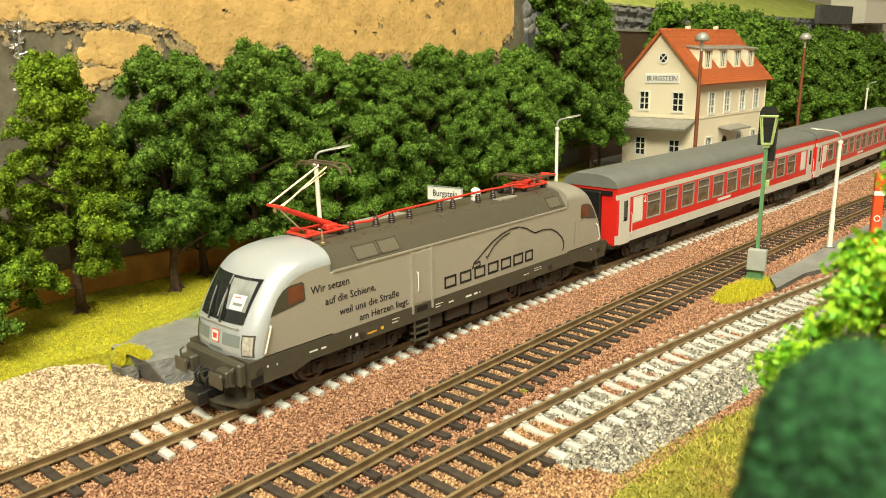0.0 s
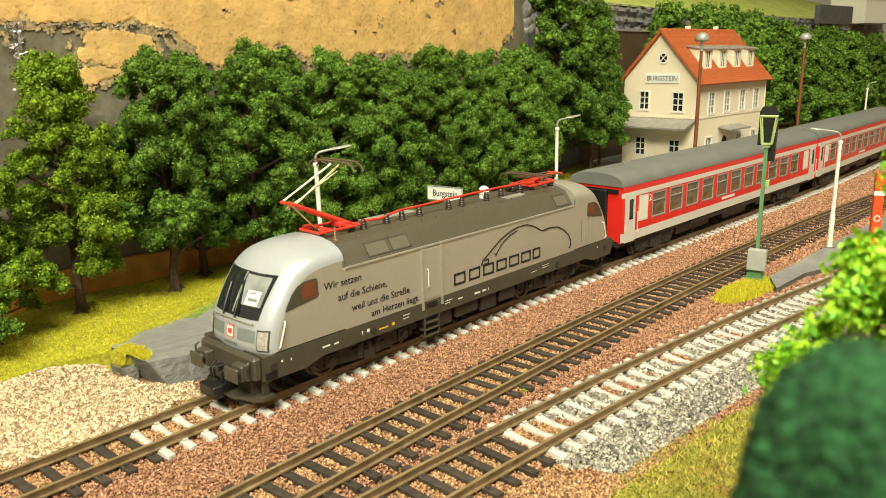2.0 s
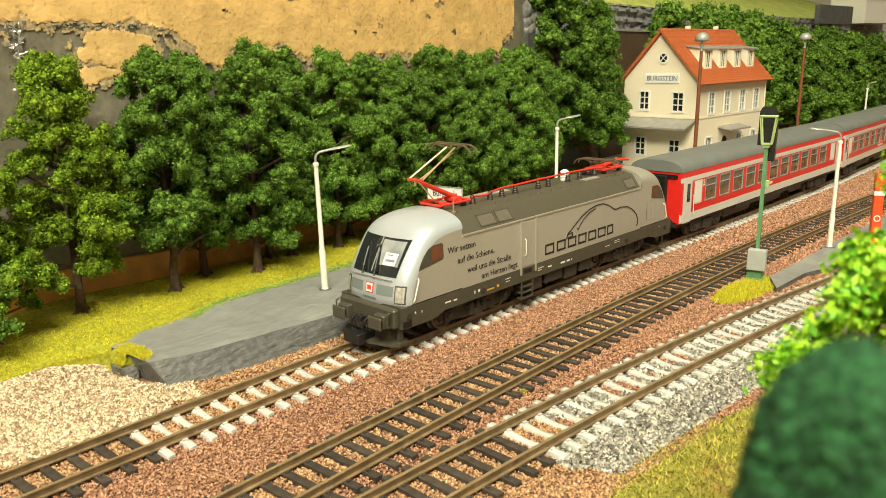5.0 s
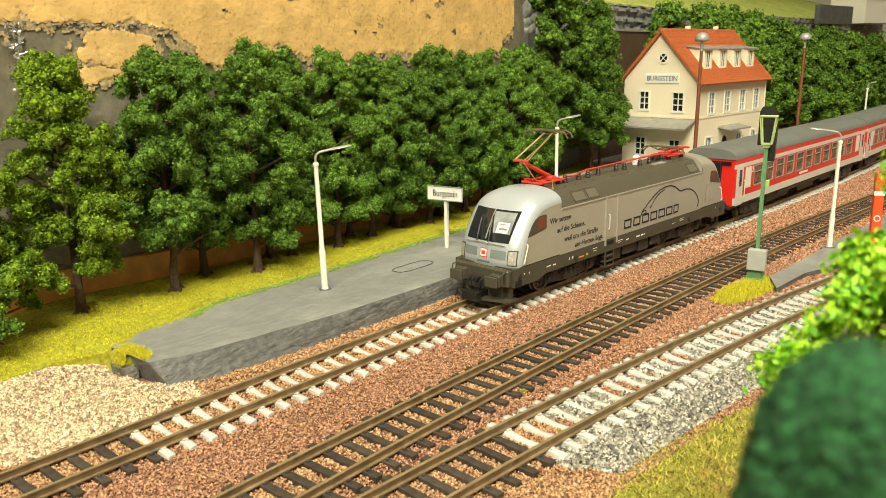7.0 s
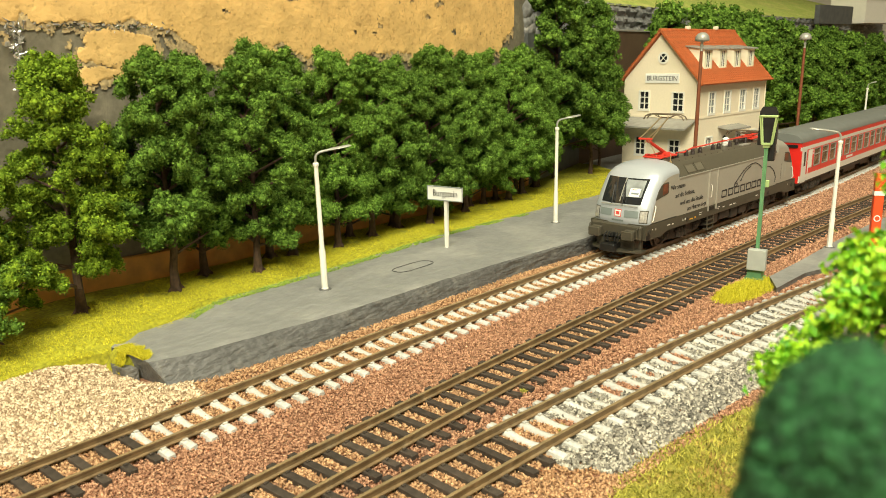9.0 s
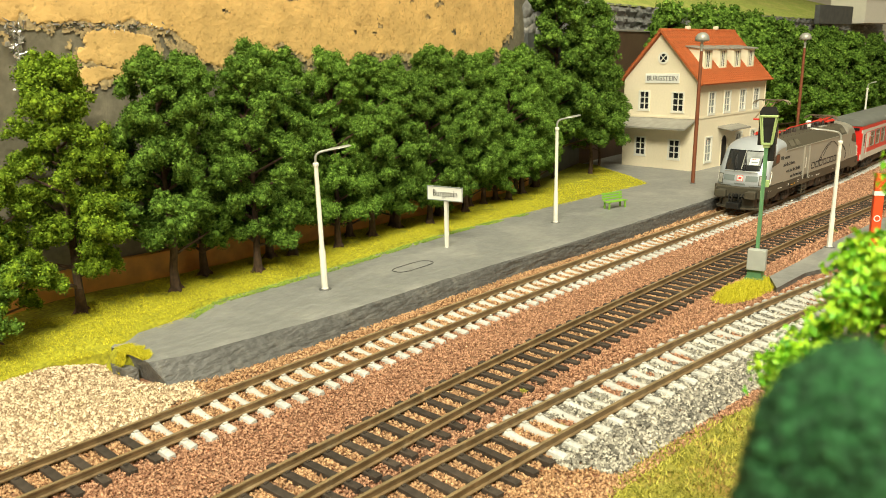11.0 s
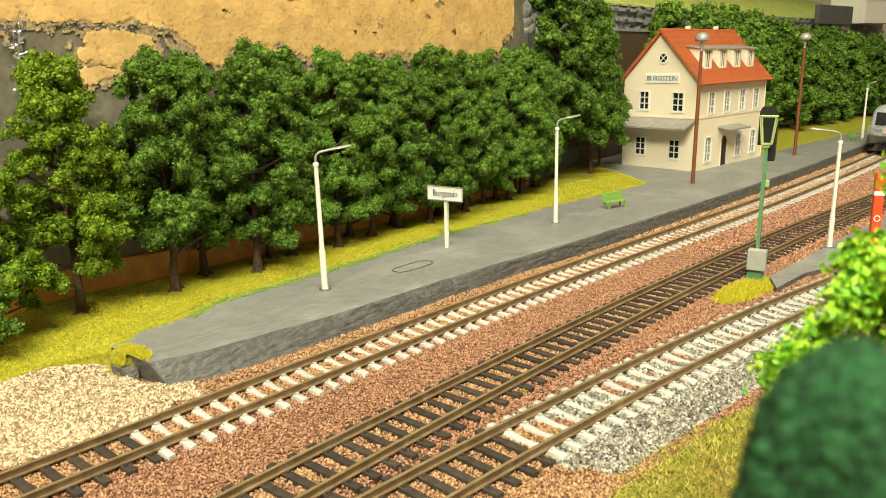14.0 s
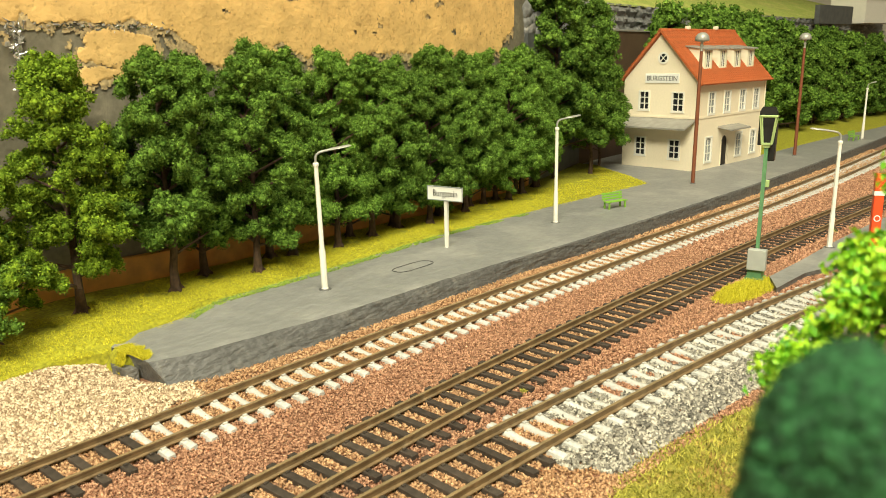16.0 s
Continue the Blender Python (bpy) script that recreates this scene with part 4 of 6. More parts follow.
def locomotive():
    t = thing("locomotive", "silver-grey electric model locomotive with a raised red pantograph", "train")
    # body between the cabs: side walls and slanted upper flanks
    sh = Shape().prism([(-17.2, 16.5), (-17.2, 38.4), (-16.9, 38.8), (16.9, 38.8), (17.2, 38.4), (17.2, 16.5)], 0, -70, 70)
    part("body", sh, M_SILVER, t, "silver-grey painted body side")
    sh = Shape().prism([(-16.8, 38.8), (-12.2, 45.3), (-11.4, 45.9), (-7.5, 47.0), (7.5, 47.0), (11.4, 45.9), (12.2, 45.3), (16.8, 38.8)], 0, -69.2, 69.2)
    part("roof", sh, M_ROOFDARK, t, "umbra-grey roof with slanted flanks", smooth=20)
    for s in (-1, 1):
        shell, flanks = cab_shell(s)
        # only the leading cab gets the colour that holds its highlight
        c = part("cab", shell, M_CABLIT if s < 0 else M_SILVER, t, "rounded silver cab, highlight painted into the leading one", smooth=55)
        for flank in flanks:
            part("cab_side", flank, M_SILVER, c, "silver-grey cab side")
        turn = P(0, 0, 0) if s < 0 else P(0, 0, 0, 0, 0, 180)
        win = nose_patch(-11.9, 11.9, 27.6, 40.6, 0.15, 18, 8, -0.6)
        part("windscreen", win, M_GLASS, c, "black framed raked windscreen", turn, smooth=40)
        for a in (-1, 1):
            pane = nose_patch(0.5 if a > 0 else -11.2, 11.2 if a > 0 else -0.5, 31.2, 39.8, 0.28, 8, 5, 0.0)
            # one leading pane carries its reflection as pale colour
            part("pane", pane, M_GLASSREFL if (a < 0 and s < 0) else M_GLASS, c, "windscreen pane, one with a painted pale reflection", turn, smooth=40)
        bar = nose_patch(-0.32, 0.32, 28.5, 40.4, 0.5, 1, 6)
        part("centre_bar", bar, M_LAMPHEAD, c, "grey bar between the panes", turn)
        for y in (-2.2, 4.4):
            w = Shape()
            pts = [nose_at(y + d, z, 0.9) for d, z in ((0, 26.6), (0.3, 29.6), (0.9, 33), (1.4, 36.2))]
            w.tube(pts, 0.34, 5)
            pts = [nose_at(y + d, z, 0.7) for d, z in ((-1.0, 28.6), (0.2, 33), (1.8, 37.6))]
            w.tube(pts, 0.42, 4)
            part("wiper", w, M_BLACK, c, "black windscreen wiper", turn)
        if s < 0:
            part("route_card", nose_patch(-10.0, -4.2, 31.4, 35.6, 0.5, 4, 3), M_WHITE, c, "white route card with dark writing", turn)
            part("writing", nose_patch(-9.4, -5.4, 32.6, 33.4, 0.58, 3, 1), M_STRIPE, c, "", turn)
            part("writing", nose_patch(-8.0, -5.4, 34.7, 35.0, 0.58, 3, 1), M_REDPRINT, c, "", turn)
        rail = Shape().tube([nose_at(y, 26.9 - 0.5 * abs(y) / 12, 1.1) for y in (-11, -8, -3, 0, 3, 8, 11)], 0.3, 6)
        part("front_handrail", rail, M_LAMPHEAD, c, "thin silver handrail", turn)
        for y0, y1 in ((-11.6, -3.8), (3.8, 11.6)):
            part("stripe", nose_patch(y0, y1, 20.6, 24.4, 0.14, 5, 3), M_STRIPE, c, "blue-grey stripe panel", turn)
        # emblem as plain shapes
        part("emblem", nose_patch(-2.1, 2.1, 20.6, 24.6, 0.16, 3, 3), M_REDPRINT, c, "red framed white emblem", turn)
        part("emblem_field", nose_patch(-1.75, 1.75, 20.95, 24.25, 0.22, 3, 3), M_WHITE, c, "", turn)
        part("emblem_mark", nose_patch(-1.05, 1.05, 21.8, 23.4, 0.28, 3, 2), M_REDPRINT, c, "", turn)
        part("writing", nose_patch(-3.6, 3.6, 18.2, 19.2, 0.16, 6, 1), M_STRIPE, c, "small dark writing", turn)
        for y in (-14.2, 14.2):
            part("headlight", nose_patch(y - 1.6, y + 1.6, 18.6, 24.4, 0.25, 5, 5, 0.0), M_LAMPGLASS, c, "square clear headlight cluster", turn, smooth=30)
            part("headlight_frame", nose_patch(y - 2.0, y + 2.0, 18.1, 24.9, 0.12, 5, 5, 0.0), M_UMBRA, c, "", turn, smooth=30)
            grab = Shape().tube([(-97.2, math.copysign(HALF - 0.1, y), 18.5), (-97.4, math.copysign(HALF + 0.7, y), 19.2), (-94.9, math.copysign(HALF + 0.7, y), 26.4), (-94.4, math.copysign(HALF - 0.1, y), 27.0)], 0.3, 6)
            part("grab_rail", grab, M_LAMPWHITE, c, "pale grab rail", turn)
        # side windows
        for a in (-1, 1):
            y = a * (HALF + 0.10)
            poly = [(-94.2, 29.8), (-93.0, 32.2), (-91.2, 34.9), (-88.8, 37.2), (-86.4, 38.1), (-81.6, 38.3), (-80.8, 37.7), (-80.6, 32.4), (-81.2, 31.7)]
            part("side_window", Shape().prism(poly, 1, min(y, y - a * 0.3), max(y, y - a * 0.3)), M_UMBRA, c, "dark framed cab side window", turn)
            poly = [(-87.2, 31.9), (-87.2, 37.3), (-82.2, 37.6), (-81.5, 37.1), (-81.4, 33.0), (-82.0, 32.4)]
            y2 = a * (HALF + 0.18)
            part("pane", Shape().prism(poly, 1, min(y2, y2 - a * 0.2), max(y2, y2 - a * 0.2)), M_CABIN, c, "glazing with the brown cabin behind", turn)
    # solebar
    poly = [(-103.2, 9.2), (-103.2, 17.4), (103.2, 17.4), (103.2, 9.2), (87, 9.2), (80, 11.2), (-80, 11.2), (-87, 9.2)]
    sh = Shape().prism(poly, 1, -17.35, 17.35)
    part("solebar", sh, M_UMBRA, t, "umbra-grey solebar with small print")
    for s in (-1, 1):
        # buffer beam
        bb = Shape().box(s * 106.0 if s < 0 else 103.0, -103.0 if s < 0 else 106.0, -15.6, 15.6, 9.4, 17.0, 0.7)
        b = part("buffer_beam", bb, M_UMBRA, t, "umbra-grey buffer beam", smooth=30)
        for y in (-10.2, 10.2):
            bu = Shape().box(min(s * 105.8, s * 109.0), max(s * 105.8, s * 109.0), y - 2.9, y + 2.9, 9.6, 15.0, 0.5)
            bu.cyl((s * 108.8, y, 12.2), (s * 110.6, y, 12.2), 1.6, 1.6, 14)
            bu.box(min(s * 110.4, s * 111.3), max(s * 110.4, s * 111.3), y - 3.6, y + 3.6, 9.8, 14.8, 0.45)
            part("buffer", bu, M_UMBRA, b, "rectangular buffer head", smooth=30)
            hz = Shape().tube([(s * 107.2, y * 1.42, 10.4), (s * 108.4, y * 1.42, 10.8), (s * 108.4, y * 1.42, 15.6), (s * 107.0, y * 1.42, 16.2)], 0.35, 6)
            part("shunter_handle", hz, M_UMBRA, b)
        hook = Shape().box(min(s * 106.8, s * 109.8), max(s * 106.8, s * 109.8), -1.2, 1.2, 10.4, 12.6, 0.3)
        for y in (-4.5, -2.4, 2.4, 4.5):
            hook.tube([(s * 107.2, y, 12.4), (s * 109.4, y, 10.6), (s * 109.6, y * 0.9, 8.0), (s * 107.6, y * 0.8, 6.4)], 0.45, 6)
        part("hook_and_hoses", hook, M_BLACK, b, "black coupling hook and hoses")
        pl = Shape().prism([(s * 108.6, -4), (s * 106.0, -13.5), (s * 103.5, -15.6), (s * 99, -15.6), (s * 99, 15.6), (s * 103.5, 15.6), (s * 106.0, 13.5), (s * 108.6, 4)], 2, 2.2, 3.4)
        pl.box(min(s * 99, s * 104), max(s * 99, s * 104), -11, 11, 3.2, 8.5)
        for y in (-13.2, 13.2):
            pl.box(min(s * 100, s * 102), max(s * 100, s * 102), y - 0.7, y + 0.7, 3.2, 9)
        part("snow_plough", pl, M_UMBRA, t, "flat umbra-grey snow plough")
        cp = Shape().box(min(s * 102, s * 111), max(s * 102, s * 111), -2.6, 2.6, 3.6, 6.6, 0.4).box(min(s * 110.5, s * 114), max(s * 110.5, s * 114), -4.4, 4.4, 3.0, 7.2, 0.4)
        part("coupler", cp, M_BLACK, t, "black model coupler")
        # bogies
        bx = s * 56.9
        bg = part("bogie", bogie_frame(34.5, 6.6), M_BOGIE, t, "dark bogie frame", P(bx, 0, 0), smooth=30)
    for a in (-1, 1):
        # steps, boxes and tanks between the bogies
        for x0, x1, z0 in ((-30, -14, 4.6), (-12, 2, 5.6), (4, 14, 4.2), (16, 27, 5.2)):
            bx = Shape().box(x0, x1, min(a * 8, a * 15.6), max(a * 8, a * 15.6), z0, 10.6, 0.5)
            part("underfloor_box", bx, M_BOGIE, t)
        st = Shape()
        for z in (3.2, 5.8, 8.4):
            st.box(-31.5, -23.5, min(a * 14.4, a * 17.4), max(a * 14.4, a * 17.4), z, z + 0.5)
        for x in (-31.6, -23.8):
            st.box(x, x + 0.5, min(a * 16.8, a * 17.4), max(a * 16.8, a * 17.4), 3.0, 11.0)
        part("step_ladder", st, M_UMBRA, t, "umbra-grey entry steps")
        y = a * HALF
        # machine room door
        d = part("door", Shape().box(-32.2, -22.0, min(y, y + a * 0.22), max(y, y + a * 0.22), 18.0, 37.6, 0.1), M_SILVER, t, "silver-grey machine room door")
        fr = Shape()
        for x in (-32.4, -21.9):
            fr.box(x - 0.35, x + 0.35, min(y, y + a * 0.8), max(y, y + a * 0.8), 14.5, 38.3)
        part("handrail", fr, M_SILVER, d, "raised upright rail beside the door")
        hd = Shape().tube([(-29.6, y + a * 0.3, 22.6), (-29.6, y + a * 0.9, 23.2), (-29.6, y + a * 0.9, 29.6), (-29.6, y + a * 0.3, 30.2)], 0.25, 5)
        part("handle", hd, M_LAMPWHITE, d, "pale door handle bar")
        # flat black plate painting the shade inside a foot recess
        rec = Shape().box(-30.2, -24.4, min(y + a * 0.2, y + a * 0.3), max(y + a * 0.2, y + a * 0.3), 14.6, 16.6)
        part("foot_recess", rec, M_BLACK, d)
        part("gutter", Shape().box(-69, 69, min(y - a * 0.4, y + a * 0.35), max(y - a * 0.4, y + a * 0.35), 38.5, 39.1), M_SILVER, t, "thin bright gutter line")
        part("panel_line", Shape().box(76.0, 76.25, min(y, y + a * 0.05), max(y, y + a * 0.05), 20, 31), M_ROOFDARK, t)
        hs = Shape()
        for q in (((79, 21), (79, 31)), ((79, 31), (84, 31.4)), ((84, 31.4), (84, 21)), ((84, 21), (79, 21))):
            hs.tube([(q[0][0], y + a * 0.05, q[0][1]), (q[1][0], y + a * 0.05, q[1][1])], 0.16, 4)
        part("hatch", hs, M_SILVER, t, "rounded hatch outline")
        # roof flank grilles lie on the slope
        for x0, x1 in ((-57, -46.5), (-45.5, -36), (57, 67)):
            g = Shape()
            nrm = Vector((0, a * 0.816, 0.578))
            p0, p1 = Vector((0, a * 16.0, 39.9)), Vector((0, a * 12.75, 44.5))

            def quad(xa, xb, f0, f1, up, gg=None):
                pts = []
                for x, f in ((xa, f0), (xb, f0), (xb, f1), (xa, f1)):
                    q = p0.lerp(p1, f) + nrm * up
                    pts.append((x, q.y, q.z))
                low = []
                for x, f in ((xa, f0), (xb, f0), (xb, f1), (xa, f1)):
                    q = p0.lerp(p1, f) - nrm * 0.15
                    low.append((x, q.y, q.z))
                gg.add(pts + low, [(0, 1, 2, 3), (0, 4, 5, 1), (1, 5, 6, 2), (2, 6, 7, 3), (3, 7, 4, 0)])
            quad(x0, x1, 0, 1, 0.12, g)
            gr = part("roof_grille", g, M_GRILLE, t, "grey ventilation grille in the roof flank")
            f2 = Shape()
            for q in ((x0, x0 + 0.45, 0, 1), (x1 - 0.45, x1, 0, 1), (x0, x1, 0, 0.09), (x0, x1, 0.91, 1)):
                quad(*q, 0.32, f2)
            part("grille_frame", f2, M_ROOFDARK, gr)
    # writing on both sides
    for a in (-1, 1):
        y = a * (HALF + 0.10)

        def place(x, z):
            return P(x, y, z, 90, 0, 0) if a < 0 else P(-x, y, z, 90, 0, 180)
        for x, z, s_ in ((-78.3, 33.2, "Wir setzen"), (-72.7, 28.2, "auf die Schiene,"), (-66.9, 23.2, "weil uns die Straße"), (-58.2, 18.9, "am Herzen liegt.")):
            lettering("slogan", s_, 2.55, M_PRINT, t, place(x, z), "dark slogan print on the side")
        # a maker's word and a car outline, as plain shapes
        xs = [-14.6, -5.6, 3.2, 11.8, 20.4, 28.8, 37.2]
        for k, x in enumerate(xs):
            sg = Shape()
            r, z0, z1 = 0.43, 19.8, 24.6
            x1 = x + (6.9 if k < 6 else 5.6)
            for q in ((x, x1, z1 - 2 * r, z1), (x, x1, z0, z0 + 2 * r), (x, x + 2 * r, z0, z1), (x1 - 2 * r, x1, z0, z1)):
                f0, f1 = (q[0], q[1]) if a < 0 else (-q[1], -q[0])
                sg.box(f0, f1, min(y, y + a * 0.05), max(y, y + a * 0.05), q[2], q[3])
            part("lettering_bar", sg, M_PRINT, t, "black open side lettering")
        car = [(2.0, 24.3), (3.2, 26.8), (5.6, 27.8), (9.0, 30.0), (14.5, 33.0), (20.5, 35.2), (26.5, 36.3), (32.5, 36.3), (38.0, 34.6), (43.0, 32.0), (44.6, 31.5), (50.0, 31.9), (56.0, 31.2), (61.0, 29.0), (65.0, 25.8), (66.8, 22.8), (66.6, 20.2), (65.4, 19.2)]
        cs = Shape()
        dens = []
        for p0, p1 in zip(car, car[1:]):
            dens += [(p0[0] + (p1[0] - p0[0]) * k / 4, p0[1] + (p1[1] - p0[1]) * k / 4) for k in range(4)]
        cs.tube([((x if a < 0 else -x), y, z) for x, z in dens], 0.29, 4)
        cs.tube([((x if a < 0 else -x), y, z) for x, z in ((10.5, 28.0), (11.4, 27.0), (12.6, 28.4), (16.0, 31.4), (21.5, 33.9), (26, 34.8))], 0.24, 4)
        cs.tube([((x if a < 0 else -x), y, z) for x, z in ((3.4, 26.2), (6.6, 26.6), (6.8, 25.0), (3.2, 24.6))], 0.24, 4)
        part("outline_mark", cs, M_PRINT, t, "black sketched outline of a car")
        y = a * (17.35 + 0.03)
        for x, z, w, h, mt in ((-2.4, 13.4, 4.4, 1.3, M_WHITE), (2.6, 13.4, 2.9, 1.3, M_WHITE), (6.1, 13.4, 0.7, 1.3, M_WHITE), (-80.5, 13.8, 4.2, 0.9, M_WHITE), (-75.5, 13.6, 2.6, 1.0, M_WHITE), (-63, 13.6, 0.7, 2.0, M_WHITE), (-60.6, 13.8, 1.4, 1.8, M_WHITE), (-55, 13.0, 5.6, 0.9, M_YELLOW), (-48.6, 13.0, 1.7, 1.7, M_YELLOW), (-43, 15.0, 4.6, 0.5, M_WHITE), (-43, 13.8, 3.8, 0.5, M_WHITE), (-20, 14.8, 5.2, 0.5, M_WHITE), (-20, 13.8, 3.4, 0.5, M_WHITE), (-12.4, 13.8, 3.4, 0.9, M_WHITE), (36, 14.0, 5.0, 0.5, M_WHITE), (44, 14.3, 6.8, 0.4, M_WHITE), (44, 15.3, 6.8, 0.4, M_WHITE), (90, 14.6, 0.7, 1.2, M_WHITE), (-97, 14.0, 0.8, 1.2, M_WHITE), (-93.4, 13.6, 0.5, 1.4, M_WHITE)):
            x0 = x if a < 0 else -x - w
            part("writing", Shape().box(x0, x0 + 0.8 * w, min(y, y + a * 0.06), max(y, y + a * 0.06), z, z + 0.62 * h), mt, t)
        for x in (-100, -57.5, 56, 97):
            part("sandbox_cap", Shape().cyl((x, y, 13.6), (x, y + a * 0.35, 13.6), 1.25, 1.25, 16), M_BOGIE, t)
        # the jacking recess is only its dark shade, a thin black plate
        part("jack_recess", Shape().box(*( (-103.2, -98.6) if a < 0 else (98.6, 103.2)), min(y, y + a * 0.08), max(y, y + a * 0.08), 9.6, 12.0), M_BLACK, t)
    # roof gear
    for x, up in ((-60.5, True), (60.5, False)):
        base, bars, lower, upper, head = pantograph(up)
        turn = P(x, 0, 48.2) if up else P(x, 0, 48.2, 0, 0, 180)
        pb = part("pantograph_base", base, M_REDLACQ, t, "red pantograph base frame", turn)
        for bar in bars:
            part("frame_bar", bar, M_REDLACQ, pb)
        part("lower_arm", lower, M_REDLACQ, pb, "red lower arm")
        part("upper_arm", upper, M_BRASS if up else M_DARKBRASS, pb, "bare brass upper arm")
        part("contact_strip", head, M_DARKBRASS, pb, "contact strips with bent horns")
        for dx, dy in ((-7.5, -4.5), (-7.5, 4.5), (6.5, -4.0), (6.5, 4.0)):
            part("insulator", Shape().lathe(dx, dy, [(1.5, -2.0), (1.7, -1.4), (1.2, -1.1), (1.5, -0.6), (1.1, -0.2), (1.2, 0.8)], 12), M_INSUL, pb, "dark insulator", smooth=40)
    bus = [(-49.5, -4.5, 50.0), (-40, -4.2, 49.4), (-34, -4.1, 50.4), (-29, -4.0, 50.9), (-19, -4.0, 50.9), (-2, -4.0, 51.2), (7, -4.0, 51.2), (28, -4.0, 51.4), (46, -4.0, 51.0), (54, -4.0, 50.0)]
    part("busbar", Shape().tube(bus, 0.5, 6), M_REDLACQ, t, "red roof cable")
    for x in (-48.5, -37.0, -29.0, -19.5, -2.5, 5.5, 21.5, 31.5, 45):
        part("insulator", Shape().lathe(x, -4.1, [(1.35, 46.9), (1.5, 47.3), (1.1, 47.7), (1.4, 48.1), (1.05, 48.5), (1.35, 48.9), (1.0, 49.3), (1.05, 49.9), (0.7, 50.6)], 14), M_INSUL, t, "dark ribbed insulator", smooth=30)
    part("surge_arrester", Shape().lathe(25.5, 0.5, [(2.2, 46.9), (2.2, 48.0), (1.8, 48.2), (2.3, 48.9), (1.8, 49.2), (2.3, 49.9), (1.8, 50.2), (2.2, 50.9), (1.8, 51.6), (0.8, 52.2)], 16), M_WHITE, t, "white ribbed arrester", smooth=30)
    part("roof_switch", Shape().box(44, 53, -1, 4, 47.0, 49.2, 0.4).cyl((42, 0.5, 49.2), (52, 0.5, 49.6), 1.0, 1.0, 8), M_INSUL, t)
    part("roof_hatch", Shape().box(30, 43, -8.6, -5.2, 46.5, 47.25, 0.1), M_ZINC, t, "grey roof hatch")
    part("roof_hatch", Shape().box(-40, -14, 3.0, 8.6, 46.5, 47.3, 0.1), M_ZINC, t, "grey roof hatch")
    part("horn_post", Shape().cyl((-66.5, -9.8, 46.0), (-66.5, -9.8, 51.5), 0.4, 0.25, 8).lathe(-66.5, -9.8, [(0.9, 46.4), (0.9, 47.2), (0.5, 47.4)], 10), M_BRASS, t, "small brass post")
    rng = random.Random(4)
    for x in range(-64, 66, 8):
        part("roof_bolt", Shape().cyl((x, -9.6, 46.2), (x, -9.6, 47.0), 0.35, 0.25, 6), M_ROOFDARK, t)
    return t


def wheels(t, mesh, xs, r):
    out = []
    for x in xs:
        out.append((part("wheelset", mesh, M_STEELWHEEL, t, "worn steel wheelset", P(x, 0, r)), x, r))
    return out


# ---- the coach (x along it from its centre) ----
COACH = 276.0


